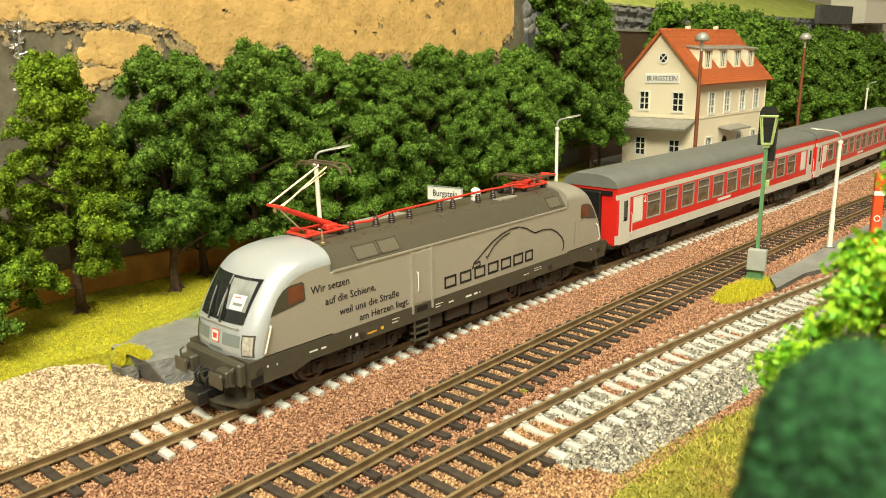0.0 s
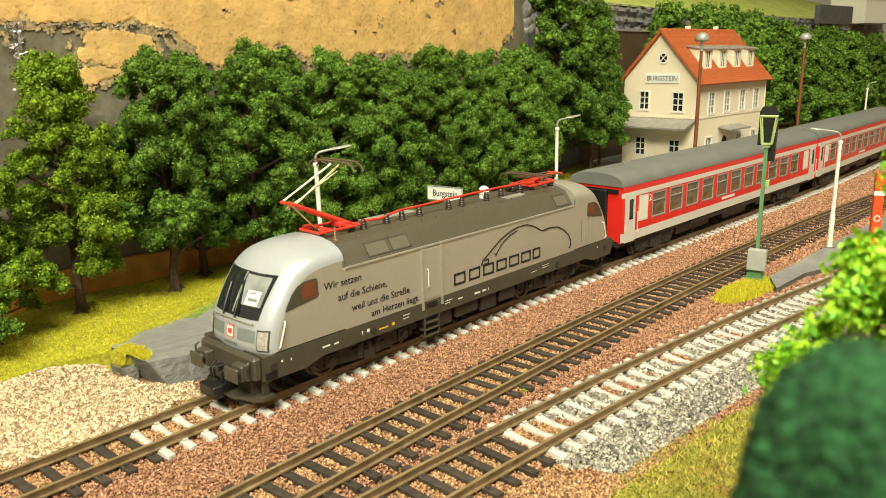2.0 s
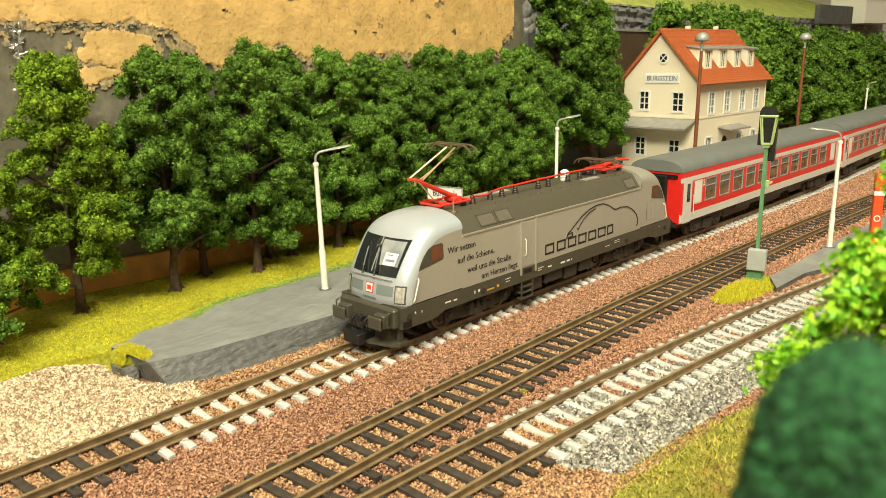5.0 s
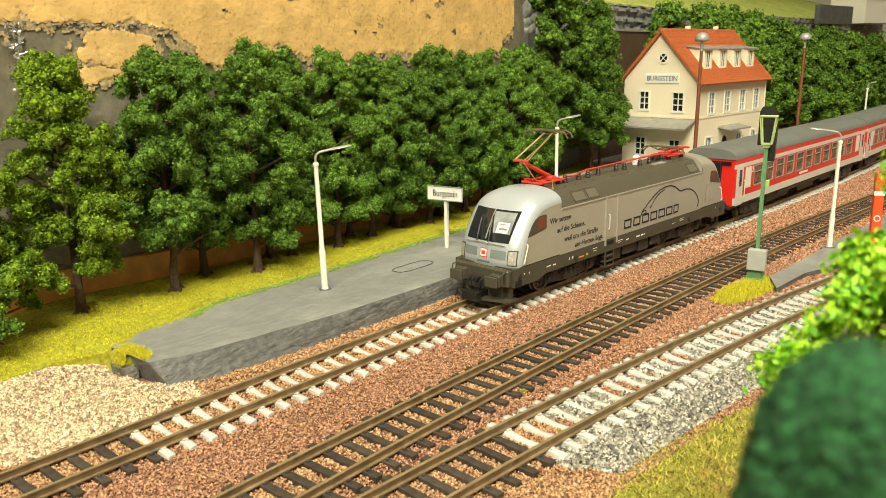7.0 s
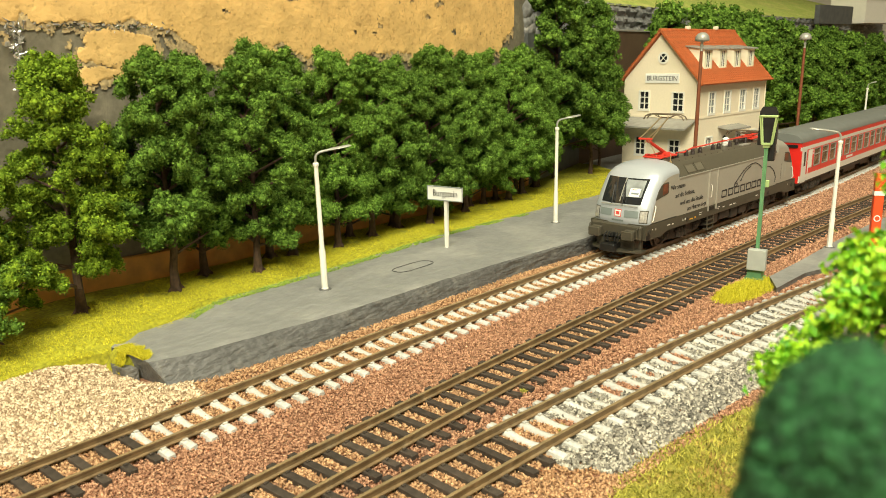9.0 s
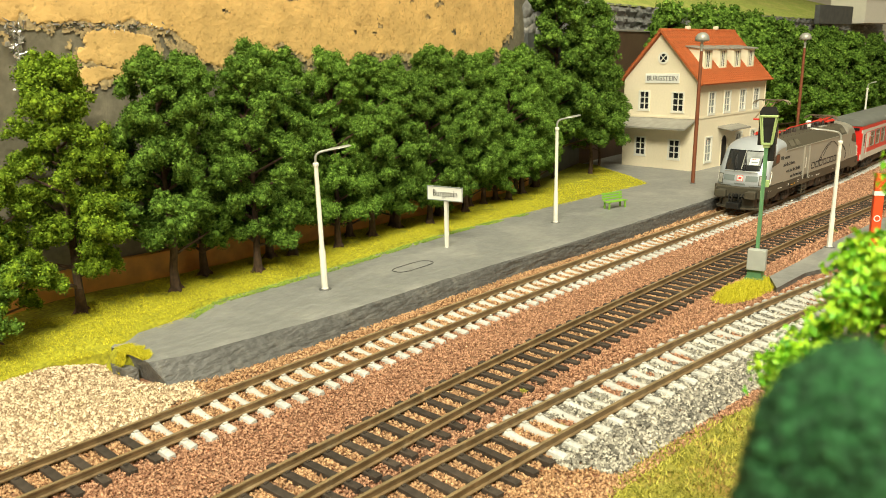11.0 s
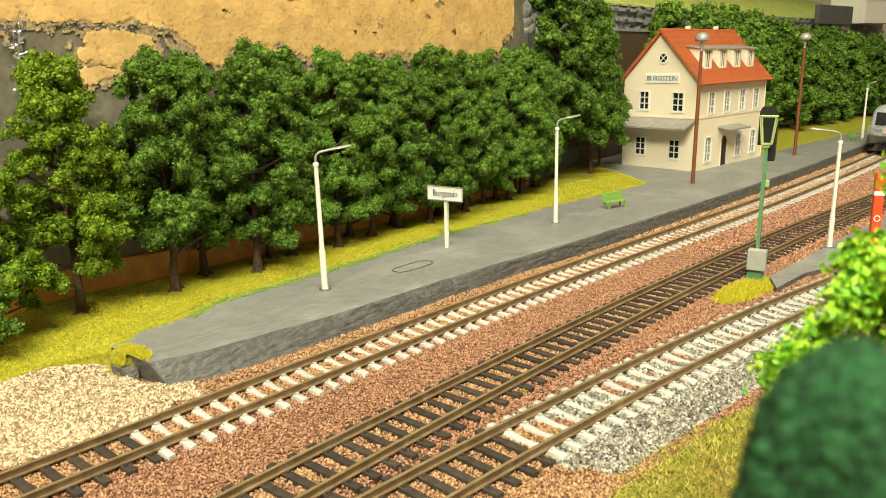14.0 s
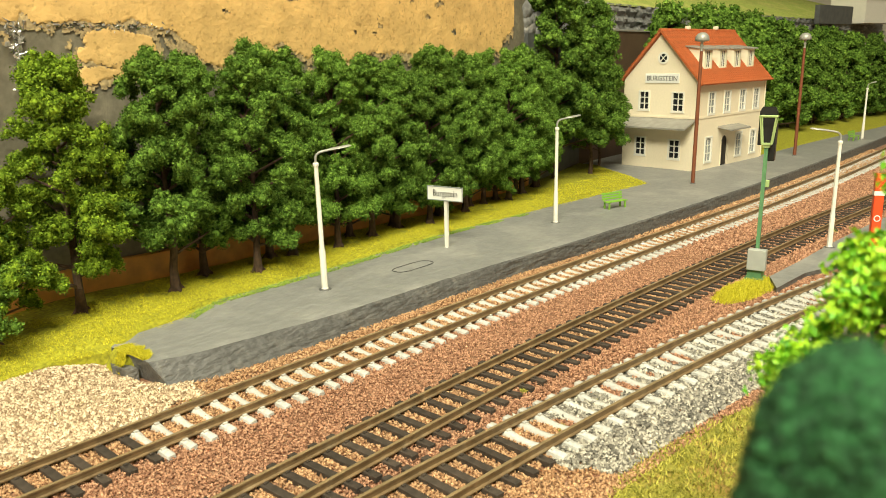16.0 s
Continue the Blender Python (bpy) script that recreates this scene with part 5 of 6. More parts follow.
def coach():
    t = thing("passenger_coach", "red and light grey regional coach with a grey roof", "train", group="coaches of the train")
    h = COACH / 2 - 1.5
    W = 16.2
    # window rhythm along the side, from the leading end
    w_x0 = -h + 29.8
    wins = [(w_x0 + 19.35 * k, w_x0 + 19.35 * k + 14.4) for k in range(11)]
    narrow = [(-h + 15.6, -h + 25.4), (h - 25.4, h - 15.6)]
    doors = [(-h + 2.2, -h + 12.4), (h - 12.4, h - 2.2)]
    sh = Shape()
    for a in (-1, 1):
        y0, y1 = a * W, a * (W - 0.9)
        lo, hi = min(y0, y1), max(y0, y1)
        # red wall with real window openings
        cuts = sorted(wins)
        sh.box(-h, h, lo, hi, 16.8, 21.2)
        x = -h
        for c0, c1 in cuts:
            sh.box(x, c0, lo, hi, 21.2, 34.2)
            x = c1
        sh.box(x, h, lo, hi, 21.2, 34.2)
        sh.box(-h, h, lo, hi, 34.2, 41.2)
    part("body", sh, M_COACHRED, t, "bright red body side")
    for s in (-1, 1):
        ends = Shape().box(min(s * h, s * (h - 0.9)), max(s * h, s * (h - 0.9)), -W + 0.9, W - 0.9, 11.5, 41.2)
        part("end_wall", ends, M_COACHRED, t, "red end wall")
    st = Shape()
    for a in (-1, 1):
        y = a * W
        st.box(-h - 0.05, h + 0.05, min(y - a * 0.8, y + a * 0.10), max(y - a * 0.8, y + a * 0.10), 12.2, 16.9)
        st.box(-h - 0.05, h + 0.05, min(y - a * 0.8, y + a * 0.10), max(y - a * 0.8, y + a * 0.10), 35.2, 37.8)
    part("stripe", st, M_COACHWHITE, t, "light grey stripes along the side")
    for a in (-1, 1):
        at = P(-h + 26.3, -W - 0.05, 30.6, 90, 0, 0) if a < 0 else P(h - 26.3, W + 0.05, 30.6, 90, 0, 180)
        lettering("class_figure", "2", 3.6, M_WHITE, t, at, "white class figure")
    part("interior", Shape().box(-h + 2, h - 2, -9, 9, 17, 26).box(-h + 2, h - 2, -1, 1, 17, 40).box(-h + 2, h - 2, -15, 15, 15, 17), M_COACHIN, t, "beige seats and partition")
    for a in (-1, 1):
        y = a * (W - 0.55)
        for c0, c1 in wins:
            wn = part("window", Shape().box(c0, c1, min(y, y + a * 0.15), max(y, y + a * 0.15), 21.2, 34.2), M_COACHGLASS, t, "brownish reflecting coach window")
            fr = Shape()
            yo = a * (W + 0.14)
            lo, hi = min(yo, a * (W - 0.7)), max(yo, a * (W - 0.7))
            for q in ((c0 - 0.2, c1 + 0.2, 20.9, 21.6), (c0 - 0.2, c1 + 0.2, 33.8, 34.5), (c0 - 0.2, c0 + 0.45, 21.6, 33.8), (c1 - 0.45, c1 + 0.2, 21.6, 33.8), (c0 + 0.4, c1 - 0.4, 29.6, 30.1)):
                fr.box(q[0], q[1], lo, hi, q[2], q[3])
            part("frame", fr, M_ZINC, wn, "pale metal window frame")
        yo = a * (W + 0.10)
        for c0, c1 in narrow:
            wn = part("window", Shape().box(c0, c1, min(a * W, yo), max(a * W, yo), 21.0, 34.6, 0.05), M_COACHWHITE, t, "whitened lavatory window")
            part("pane", Shape().box(c0 + 0.9, c1 - 0.9, min(yo, yo + a * 0.06), max(yo, yo + a * 0.06), 22.0, 33.8), M_TRIMWHITE, wn)
        for c0, c1 in doors:
            d = part("door", Shape().box(c0, c1, min(a * W, yo + a * 0.06), max(a * W, yo + a * 0.06), 11.6, 37.0, 0.05), M_COACHWHITE, t, "light grey folding door")
            part("pane", Shape().box(c0 + 4.2, c1 - 2.4, min(yo, yo + a * 0.14), max(yo, yo + a * 0.14), 23.5, 34.0), M_GLASS, d, "narrow dark door window")
            part("handrail", Shape().tube([(c1 + 1.0, yo + a * 0.3, 15), (c1 + 1.0, yo + a * 0.9, 16), (c1 + 1.0, yo + a * 0.9, 26), (c1 + 1.0, yo + a * 0.3, 27)], 0.25, 5), M_COACHWHITE, d)
        part("writing", Shape().box(-22, -4, min(yo, yo + a * 0.03), max(yo, yo + a * 0.03), 18.2, 19.8), M_WHITE, t, "small white side writing")
        part("sill_print", Shape().box(-60, 40, min(a * 14.8, a * 15.4), max(a * 14.8, a * 15.4), 9.0, 11.4), M_BOGIE, t, "dark underframe side")
    # roof with rounded shoulders and drooping ends
    rows = []
    n = 16
    for x, k in ((-h - 0.6, 0.90), (-h + 1.5, 0.97), (-h + 6, 1.0), (h - 6, 1.0), (h - 1.5, 0.97), (h + 0.6, 0.90)):
        row = []
        for i in range(n + 1):
            w = math.pi * i / n
            c, s_ = math.cos(w), math.sin(w)
            row.append((x, -(W + 0.15) * math.copysign(abs(c) ** 0.75, c), 41.0 + 7.2 * k * max(s_, 0) ** 0.85))
        rows.append(row)
    r = Shape().grid(rows)
    r.add(rows[0], [tuple(range(n + 1))]).add(rows[-1], [tuple(range(n + 1))])
    part("roof", r, M_COACHROOF, t, "grey rounded coach roof", smooth=35)
    # underframe, bogies, gangways
    part("underframe", Shape().box(-h, h, -14, 14, 9.5, 12.3).box(-70, -30, -12, 12, 4.5, 10).box(-10, 24, -12, 12, 4.0, 10).box(40, 66, -12, 12, 5, 10), M_BOGIE, t, "black underframe with equipment boxes")
    for s in (-1, 1):
        part("bogie", bogie_frame(27, 5.4), M_BOGIE, t, "dark coach bogie", P(s * (h - 40), 0, 0), smooth=30)
        g = Shape().box(min(s * h, s * (h + 2.4)), max(s * h, s * (h + 2.4)), -7.5, 7.5, 13, 39, 0.4)
        part("gangway", g, M_BLACK, t, "black rubber gangway")
        hb = Shape().box(min(s * h, s * (h + 1.0)), max(s * h, s * (h + 1.0)), -13.5, 13.5, 37.6, 39.6)
        part("end_lamp_board", hb, M_BLACK, t)
        for y in (-10, 10):
            part("buffer", Shape().cyl((s * h, y, 12), (s * (h + 1.2), y, 12), 1.5, 1.5, 12).cyl((s * (h + 1.2), y, 12), (s * (h + 1.45), y, 12), 2.6, 2.6, 14), M_BOGIE, t)
        part("coupler", Shape().box(min(s * (h - 4), s * (h + 1.4)), max(s * (h - 4), s * (h + 1.4)), -2.5, 2.5, 3.4, 6.2), M_BLACK, t)
    return t


loco = locomotive()
coach_a = coach()
coach_b = copy_thing(coach_a, P(0, 0, 0))
LOCO_WHEEL, COACH_WHEEL = wheel(6.6, 2.4), wheel(5.4, 2.4)
loco_wheels = wheels(loco, LOCO_WHEEL, (-74.15, -39.65, 39.65, 74.15), 6.6)
coach_wheels = []
for c in (coach_a, coach_b):
    h = COACH / 2 - 1.5
    coach_wheels += wheels(c, COACH_WHEEL, (-h + 26.5, -h + 53.5, h - 53.5, h - 26.5), 5.4)


# ---- the station house (x along its track side, y across, z from the platform) ----
def house():
    t = thing("station_house", "cream station house with an orange tiled roof", "house", P(653.7, 42.1, TOP, 0, 0, -7))
    L, Wd, E, A = 127.5, 73.0, 77.0, 117.0
    wall_g = Shape()
    # gable wall facing along the tracks, with openings left free
    opens = [(13.6, 24.0, 50.8, 66.6), (47.2, 56.6, 51.6, 67.2), (15.2, 25.4, 9.8, 25.8), (49.2, 59.2, 11.0, 26.6)]

    def wall_with_openings(sh, w, h, opens, place, thick=2.0):
        us = sorted({0.0, w, *[o[0] for o in opens], *[o[1] for o in opens]})
        zs = sorted({0.0, h, *[o[2] for o in opens], *[o[3] for o in opens]})
        solid = {}
        for i, (a, b) in enumerate(zip(us, us[1:])):
            for j, (c, d) in enumerate(zip(zs, zs[1:])):
                solid[i, j] = not any(o[0] <= a and b <= o[1] and o[2] <= c and d <= o[3] for o in opens)
        seen = {}

        def at(i, j, k):
            if (i, j, k) not in seen:
                seen[i, j, k] = len(sh.v)
                sh.v.append(place(us[i], k * thick, zs[j]))
            return seen[i, j, k]
        for (i, j), full in solid.items():
            if not full:
                continue
            for k in (0, 1):
                sh.f.append((at(i, j, k), at(i + 1, j, k), at(i + 1, j + 1, k), at(i, j + 1, k)))
            for (di, dj), (p, q) in {(-1, 0): ((i, j), (i, j + 1)), (1, 0): ((i + 1, j), (i + 1, j + 1)), (0, -1): ((i, j), (i + 1, j)), (0, 1): ((i, j + 1), (i + 1, j + 1))}.items():
                if not solid.get((i + di, j + dj), False):
                    sh.f.append((at(*p, 0), at(*q, 0), at(*q, 1), at(*p, 1)))
        sh.mi = [0] * len(sh.f)

    def gable(u, k, z):
        return (k, u, z)

    def front(u, k, z):
        return (2.0 + u * (L - 2.0) / L if u < 1 else u, k, z)
    wall_with_openings(wall_g, Wd, E, opens, gable)
    wg = part("wall", wall_g, M_PLASTER, t, "cream rendered gable wall")
    for x in (0, L - 2):
        part("gable_top", Shape().prism([(0, E), (Wd / 2, A), (Wd, E)], 0, x, x + 2.0), M_PLASTER, t, "cream gable triangle")
    opens_f = [(c, c + 11.0, 48.2, 66.2) for c in (18.4, 47.0, 76.6, 104.6)] + [(c, c + 11.5, 6.6, 27.6) for c in (16.5, 74.0, 103.2)] + [(46.5, 58.5, 0.0, 27.0)]
    wall_f = Shape()
    wall_with_openings(wall_f, L, E, opens_f, front)
    wf = part("wall", wall_f, M_PLASTER, t, "cream rendered track-side wall")
    part("wall", Shape().box(2, L, Wd - 2, Wd, 0, E), M_PLASTER, t, "cream rendered rear wall")
    part("wall", Shape().box(L - 2, L, 2, Wd - 2, 0, E), M_PLASTER, t, "cream rendered far gable wall")
    part("floor_inside", Shape().box(3, L - 3, 3, Wd - 3, 0.2, 1.0).box(3, L - 3, 3, Wd - 3, 44, 45), M_DOOR, t)
    bands = Shape().box(-0.5, 0.0, 0, Wd, 44.6, 46.4).box(-0.5, L, -0.5, 0.0, 44.6, 46.4)
    bands.box(-0.3, L, -0.3, 0.0, 46.4, 47.0)
    part("cornice_band", bands, M_PLASTER, t, "thin moulded string course")

    def window(u0, u1, z0, z1, place, parent, rows, cols, arch=False):
        fr, bars = Shape(), Shape()

        def blk(sh, a, b, c, d, k0, k1):
            vs = [place(u, k, z) for u in (a, b) for k in (k0, k1) for z in (c, d)]
            sh.add(vs, [(0, 1, 3, 2), (4, 6, 7, 5), (0, 4, 5, 1), (2, 3, 7, 6), (0, 2, 6, 4), (1, 5, 7, 3)])
        for q in ((u0 - 0.9, u0 + 0.4, z0 - 0.6, z1 + 0.9), (u1 - 0.4, u1 + 0.9, z0 - 0.6, z1 + 0.9), (u0 + 0.4, u1 - 0.4, z1 - 0.4, z1 + 0.9), (u0 - 1.4, u1 + 1.4, z0 - 1.6, z0 - 0.6), (u0 + 0.4, u1 - 0.4, z0 - 0.6, z0 + 0.4)):
            blk(fr, *q, -0.7, 0.8)
        if arch:
            # corner pieces round the opening's head
            m = (u0 + u1) / 2
            r = (u1 - u0) / 2 - 0.4
            for s in (-1, 1):
                pts = [(m + s * r, z1 - 0.4)] + [(m + s * r * math.cos(w), z1 - 0.4 - r + r * math.sin(w)) for w in [k * math.pi / 12 for k in range(7)]]
                poly = [place(u, -0.3, z) for u, z in pts] + [place(u, 0.8, z) for u, z in pts]
                n = len(pts)
                fr.add(poly, [tuple(range(n)), tuple(range(n, 2 * n))] + [(i, (i + 1) % n, n + (i + 1) % n, n + i) for i in range(n)])
        w = part("window", fr, M_TRIMWHITE, parent, "white framed window")
        for k in range(1, cols):
            u = u0 + (u1 - u0) * k / cols
            blk(bars, u - 0.42, u + 0.42, z0, z1, 0.2, 0.7)
        for k in range(1, rows):
            z = z0 + (z1 - z0) * k / rows
            blk(bars, u0, u1, z - 0.38, z + 0.38, 0.25, 0.65)
        part("glazing_bars", bars, M_TRIMWHITE, w)
        pane = Shape()
        blk(pane, u0, u1, z0, z1, 1.0, 1.2)
        # track-side panes have a reflection painted in, the gable panes stay dark
        part("pane", pane, M_GLASSREFL if parent is wf else M_GLASS, w, "glass pane")
    for o in opens:
        window(*o, gable, wg, 3, 2)
    for i, o in enumerate(opens_f[:7]):
        window(*o, front, wf, 3, 2, arch=i >= 4)
    d = part("door", Shape().box(46.5, 58.5, 1.0, 1.4, 0, 27), M_DOOR, wf, "black arched entrance door")
    ar = Shape()
    for s in (-1, 1):
        pts = [(52.5 + s * 6, 27)] + [(52.5 + s * 6 * math.cos(w), 21 + 6 * math.sin(w)) for w in [k * math.pi / 12 for k in range(7)]]
        ar.prism(pts, 1, -0.02, 1.0)
    part("arch_head", ar, M_PLASTER, d)
    part("door_frame", Shape().box(45.4, 46.5, -0.5, 0.6, 0, 22).box(58.5, 59.6, -0.5, 0.6, 0, 22), M_PLASTER, d)
    # round attic window
    ring, cross = Shape(), Shape()
    n = 24
    vs = []
    for r, x in ((3.6, -0.6), (5.2, -0.6), (5.2, 0.0), (3.6, 0.0)):
        vs += [(x, 34.6 + r * math.cos(2 * math.pi * i / n), 95.8 + r * math.sin(2 * math.pi * i / n)) for i in range(n)]
    ring.add(vs, [(k * n + i, k * n + (i + 1) % n, ((k + 1) % 4) * n + (i + 1) % n, ((k + 1) % 4) * n + i) for k in range(4) for i in range(n)])
    rw = part("round_window", ring, M_TRIMWHITE, wg, "round white attic window")
    part("pane", Shape().cyl((-0.1, 34.6, 95.8), (-0.25, 34.6, 95.8), 3.8, 3.8, 20), M_GLASS, rw)
    for s in (-1, 1):
        cross.cyl((-0.5, 34.6 - 2.6, 95.8 - s * 2.6), (-0.5, 34.6 + 2.6, 95.8 + s * 2.6), 0.4, 0.4, 6)
    part("glazing_bars", cross, M_TRIMWHITE, rw)
    # name board
    nb = part("name_board", Shape().box(-0.8, 0.0, 18.4, 51.2, 74.6, 82.6, 0.1), M_WHITE, wg, "white board reading BURGSTEIN")
    lettering("board_text", "BURGSTEIN", 4.2, M_PRINT, nb, Matrix.Translation((-1.0 * S, 49.6 * S, 76.7 * S)) @ Euler((radians(90), 0, radians(-90))).to_matrix().to_4x4(), "grey capitals")
    tx = nb.children[0]
    wide = max(v.co.x for v in tx.data.vertices)
    for v in tx.data.vertices:
        v.co.x *= 29.6 * S / wide
    # tiled roof slopes
    pitch = math.atan2(A - E, Wd / 2)
    for s in (-1, 1):
        sl = Shape()
        rows = 26
        n_run = math.hypot(A - E, Wd / 2) + 6.5
        for k in range(rows):
            a0, a1 = n_run * k / rows, n_run * (k + 1) / rows + 0.4

            def slope_pt(x, a, up):
                y = Wd / 2 + s * (math.cos(pitch) * a + math.sin(pitch) * up)
                z = A + 2.6 - math.sin(pitch) * a + math.cos(pitch) * up
                return (x, y, z)
            vs = [slope_pt(x, a, u) for x in (-4.5, L + 4.5) for a, u in ((a0, 0.0), (a1, 0.0), (a1, 0.5), (a0, 0.15))]
            sl.add(vs, [(0, 1, 2, 3), (7, 6, 5, 4), (0, 4, 5, 1), (1, 5, 6, 2), (2, 6, 7, 3), (3, 7, 4, 0)])
            # pan joints
            for j in range(0, 33):
                x = -4.5 + (L + 9) * (j + 0.5 * (k % 2)) / 33
                vs = [slope_pt(x + d, a, u) for d in (-0.35, 0.35) for a, u in ((a0, 0.1), (a1, 0.7), (a1, 1.0), (a0, 0.4))]
                sl.add(vs, [(0, 1, 2, 3), (7, 6, 5, 4), (1, 5, 6, 2), (2, 6, 7, 3)])
        under = [(Wd / 2, A + 2.4), (Wd / 2 + s * math.cos(pitch) * n_run, A + 2.4 - math.sin(pitch) * n_run), (Wd / 2 + s * math.cos(pitch) * n_run, A + 0.8 - math.sin(pitch) * n_run), (Wd / 2, A + 0.6)]
        sl.prism(under, 0, -4.3, L + 4.3)
        rf = part("roof", sl, M_TILE, t, "orange tiled roof slope")
    rd = Shape()
    for j in range(34):
        x0 = -4.5 + (L + 9) * j / 34
        rd.cyl((x0, Wd / 2, A + 2.3), (x0 + (L + 9) / 34 + 0.3, Wd / 2, A + 2.3), 1.5, 1.25, 8)
    part("ridge", rd, M_TILE, t, "row of ridge tiles")
    for x in (40, 92):
        part("chimney_cap", Shape().box(x, x + 4, Wd / 2 - 2, Wd / 2 + 2, A + 3.0, A + 6.2, 0.5), M_PLASTER, t, "small pale ridge vent")
    for x in (18.0, 45.0, 72.0, 99.0):
        dm = Shape()
        z0 = E + 6.6
        y0 = 5.5
        for xx in (x, x + 12.2):
            dm.prism([(y0, z0), (y0, z0 + 18.6), (y0 + 17.5, z0 + 20.8)], 0, xx - 0.6, xx + 0.6)
        dm.box(x, x + 12.2, y0, y0 + 0.8, z0, z0 + 4.0).box(x, x + 12.2, y0, y0 + 0.8, z0 + 17.0, z0 + 18.6).box(x, x + 3.2, y0, y0 + 0.8, z0 + 4, z0 + 17.0).box(x + 9, x + 12.2, y0, y0 + 0.8, z0 + 4, z0 + 17.0)
        d = part("dormer", dm, M_DORMER, t, "pale cream shed dormer")
        part("pane", Shape().box(x + 3.2, x + 9, y0 + 0.6, y0 + 0.9, z0 + 4, z0 + 17.0), M_GLASS, d, "dark dormer window")
        part("glazing_bars", Shape().box(x + 5.8, x + 6.4, y0 + 0.1, y0 + 0.6, z0 + 4, z0 + 17.0), M_TRIMWHITE, d)
        part("dormer_roof", Shape().prism([(y0 - 2.4, z0 + 18.6), (y0 - 2.4, z0 + 19.5), (y0 + 22, z0 + 23.0), (y0 + 22, z0 + 22.0)], 0, x - 2.6, x + 14.8), M_ZINC, d, "grey zinc dormer roof")
    # gable canopy and door canopy
    part("canopy", Shape().prism([(0.0, 44.4), (0.0, 43.2), (-18.5, 36.4), (-18.5, 37.8)], 1, 1.0, Wd - 2), M_ZINC, t, "grey sheet canopy along the gable")
    part("door_canopy", Shape().prism([(0.0, 36.2), (0.0, 34.9), (-13.0, 32.6), (-13.0, 34.0)], 0, 38, 76), M_ZINC, t, "grey sheet canopy over the door")
    part("downpipe", Shape().cyl((L - 1.0, -1.0, 1.0), (L - 1.0, -1.0, E - 1), 0.7, 0.7, 8), M_PLASTER, t)
    part("gutter", Shape().tube([(-4.5, -5.3, E - 2.8), (L + 4.5, -5.3, E - 2.8)], 0.9, 8), M_TILE, t, "orange eaves edge")


house()


# ---- lamps, masts, signal, signs ----
def platform_lamp(x, y, z, h, turn, lean=(0, 0)):
    t = thing("platform_lamp", "ivory platform lamp with a curved arm and flat head", "lamp post", P(x, y, z, lean[0], lean[1], turn), "platform lamps")
    k = h / 60.0
    p = Shape().lathe(0, 0, [(1.9, -0.6), (1.75, 0.4), (1.45, 1.0), (1.4, 17 * k), (1.1, 18.5 * k), (0.95, 53 * k)], 8)
    part("post", p, M_LAMPWHITE, t, "tapered ivory post", smooth=20)
    part("collar", Shape().lathe(0, 0, [(1.3, 53 * k), (1.35, 54 * k), (0.9, 54.5 * k)], 10), M_LAMPWHITE, t)
    part("base", Shape().lathe(0, 0, [(3.2, -0.3), (2.8, 0.25), (2.0, 0.45)], 10), M_PLATSIDE, t, "grey glue ring at the foot")
    arm = [(0, 0, 54 * k), (0, 0, 56.4 * k), (0.5, 0, 57.6 * k), (1.7, 0, 58.5 * k), (4.0, 0, 59.0 * k), (7.0, 0, 59.4 * k)]
    part("arm", Shape().tube(arm, 0.55, 8), M_LAMPHEAD, t, "thin curved arm", smooth=40)
    rows = []
    for i in range(9):
        u = i / 8
        w = 1.9 * math.sin(math.pi * min(1, 0.12 + 0.86 * u)) ** 0.7 + 0.2
        x0 = 6.4 + 9.6 * u
        z0 = 59.3 * k + 1.2 * u
        rows.append([(x0, w * math.cos(2 * math.pi * j / 12), z0 + 0.75 * math.sin(2 * math.pi * j / 12) * (1 if math.sin(2 * math.pi * j / 12) > 0 else 0.5) * min(1, w)) for j in range(13)])
    hd = Shape().grid(rows)
    hd.add(rows[0], [tuple(range(13))]).add(rows[-1], [tuple(range(13))])
    part("head", hd, M_LAMPHEAD, t, "grey teardrop lamp head", smooth=50)


platform_lamp(226.8, 45.4, TOP, 63.5, -35, (0, -0.9))
platform_lamp(407.5, 33.0, TOP, 64.5, -30)
platform_lamp(990, -22.0, TOP, 63, -20)
platform_lamp(462.0, -111.3, -0.9, 65.5, 118, (0, 0))


def mast_lamp(x, y, h, lean):
    t = thing("mast_lamp", "tall rust-brown mast with a grey mushroom lamp", "lamp post", P(x, y, TOP, lean[0], lean[1], 0), "mast lamps")
    part("mast", Shape().lathe(0, 0, [(1.5, -0.5), (1.5, h * 0.45), (1.15, h * 0.88)], 10), M_MASTRUST, t, "rust-brown round mast", smooth=40)
    part("neck", Shape().lathe(0, 0, [(1.25, h * 0.88), (0.8, h * 0.90), (1.3, h * 0.915), (0.8, h * 0.93), (1.7, h * 0.945)], 10), M_LAMPHEAD, t, "grey fitting", smooth=40)
    part("shade", Shape().lathe(0, 0, [(1.6, h * 0.94), (5.0, h * 0.945), (5.4, h * 0.95), (5.0, h * 0.972), (3.6, h * 0.99), (1.6, h * 0.999), (0.1, h)], 20), M_LAMPHEAD, t, "grey mushroom shade", smooth=50)
    part("foot", Shape().lathe(0, 0, [(2.6, -0.3), (2.2, 0.4), (1.5, 0.5)], 10), M_PLATSIDE, t)


mast_lamp(594.2, 19.7, 115, (0, 1.0))
mast_lamp(806.5, 1.2, 116, (0, 0.8))


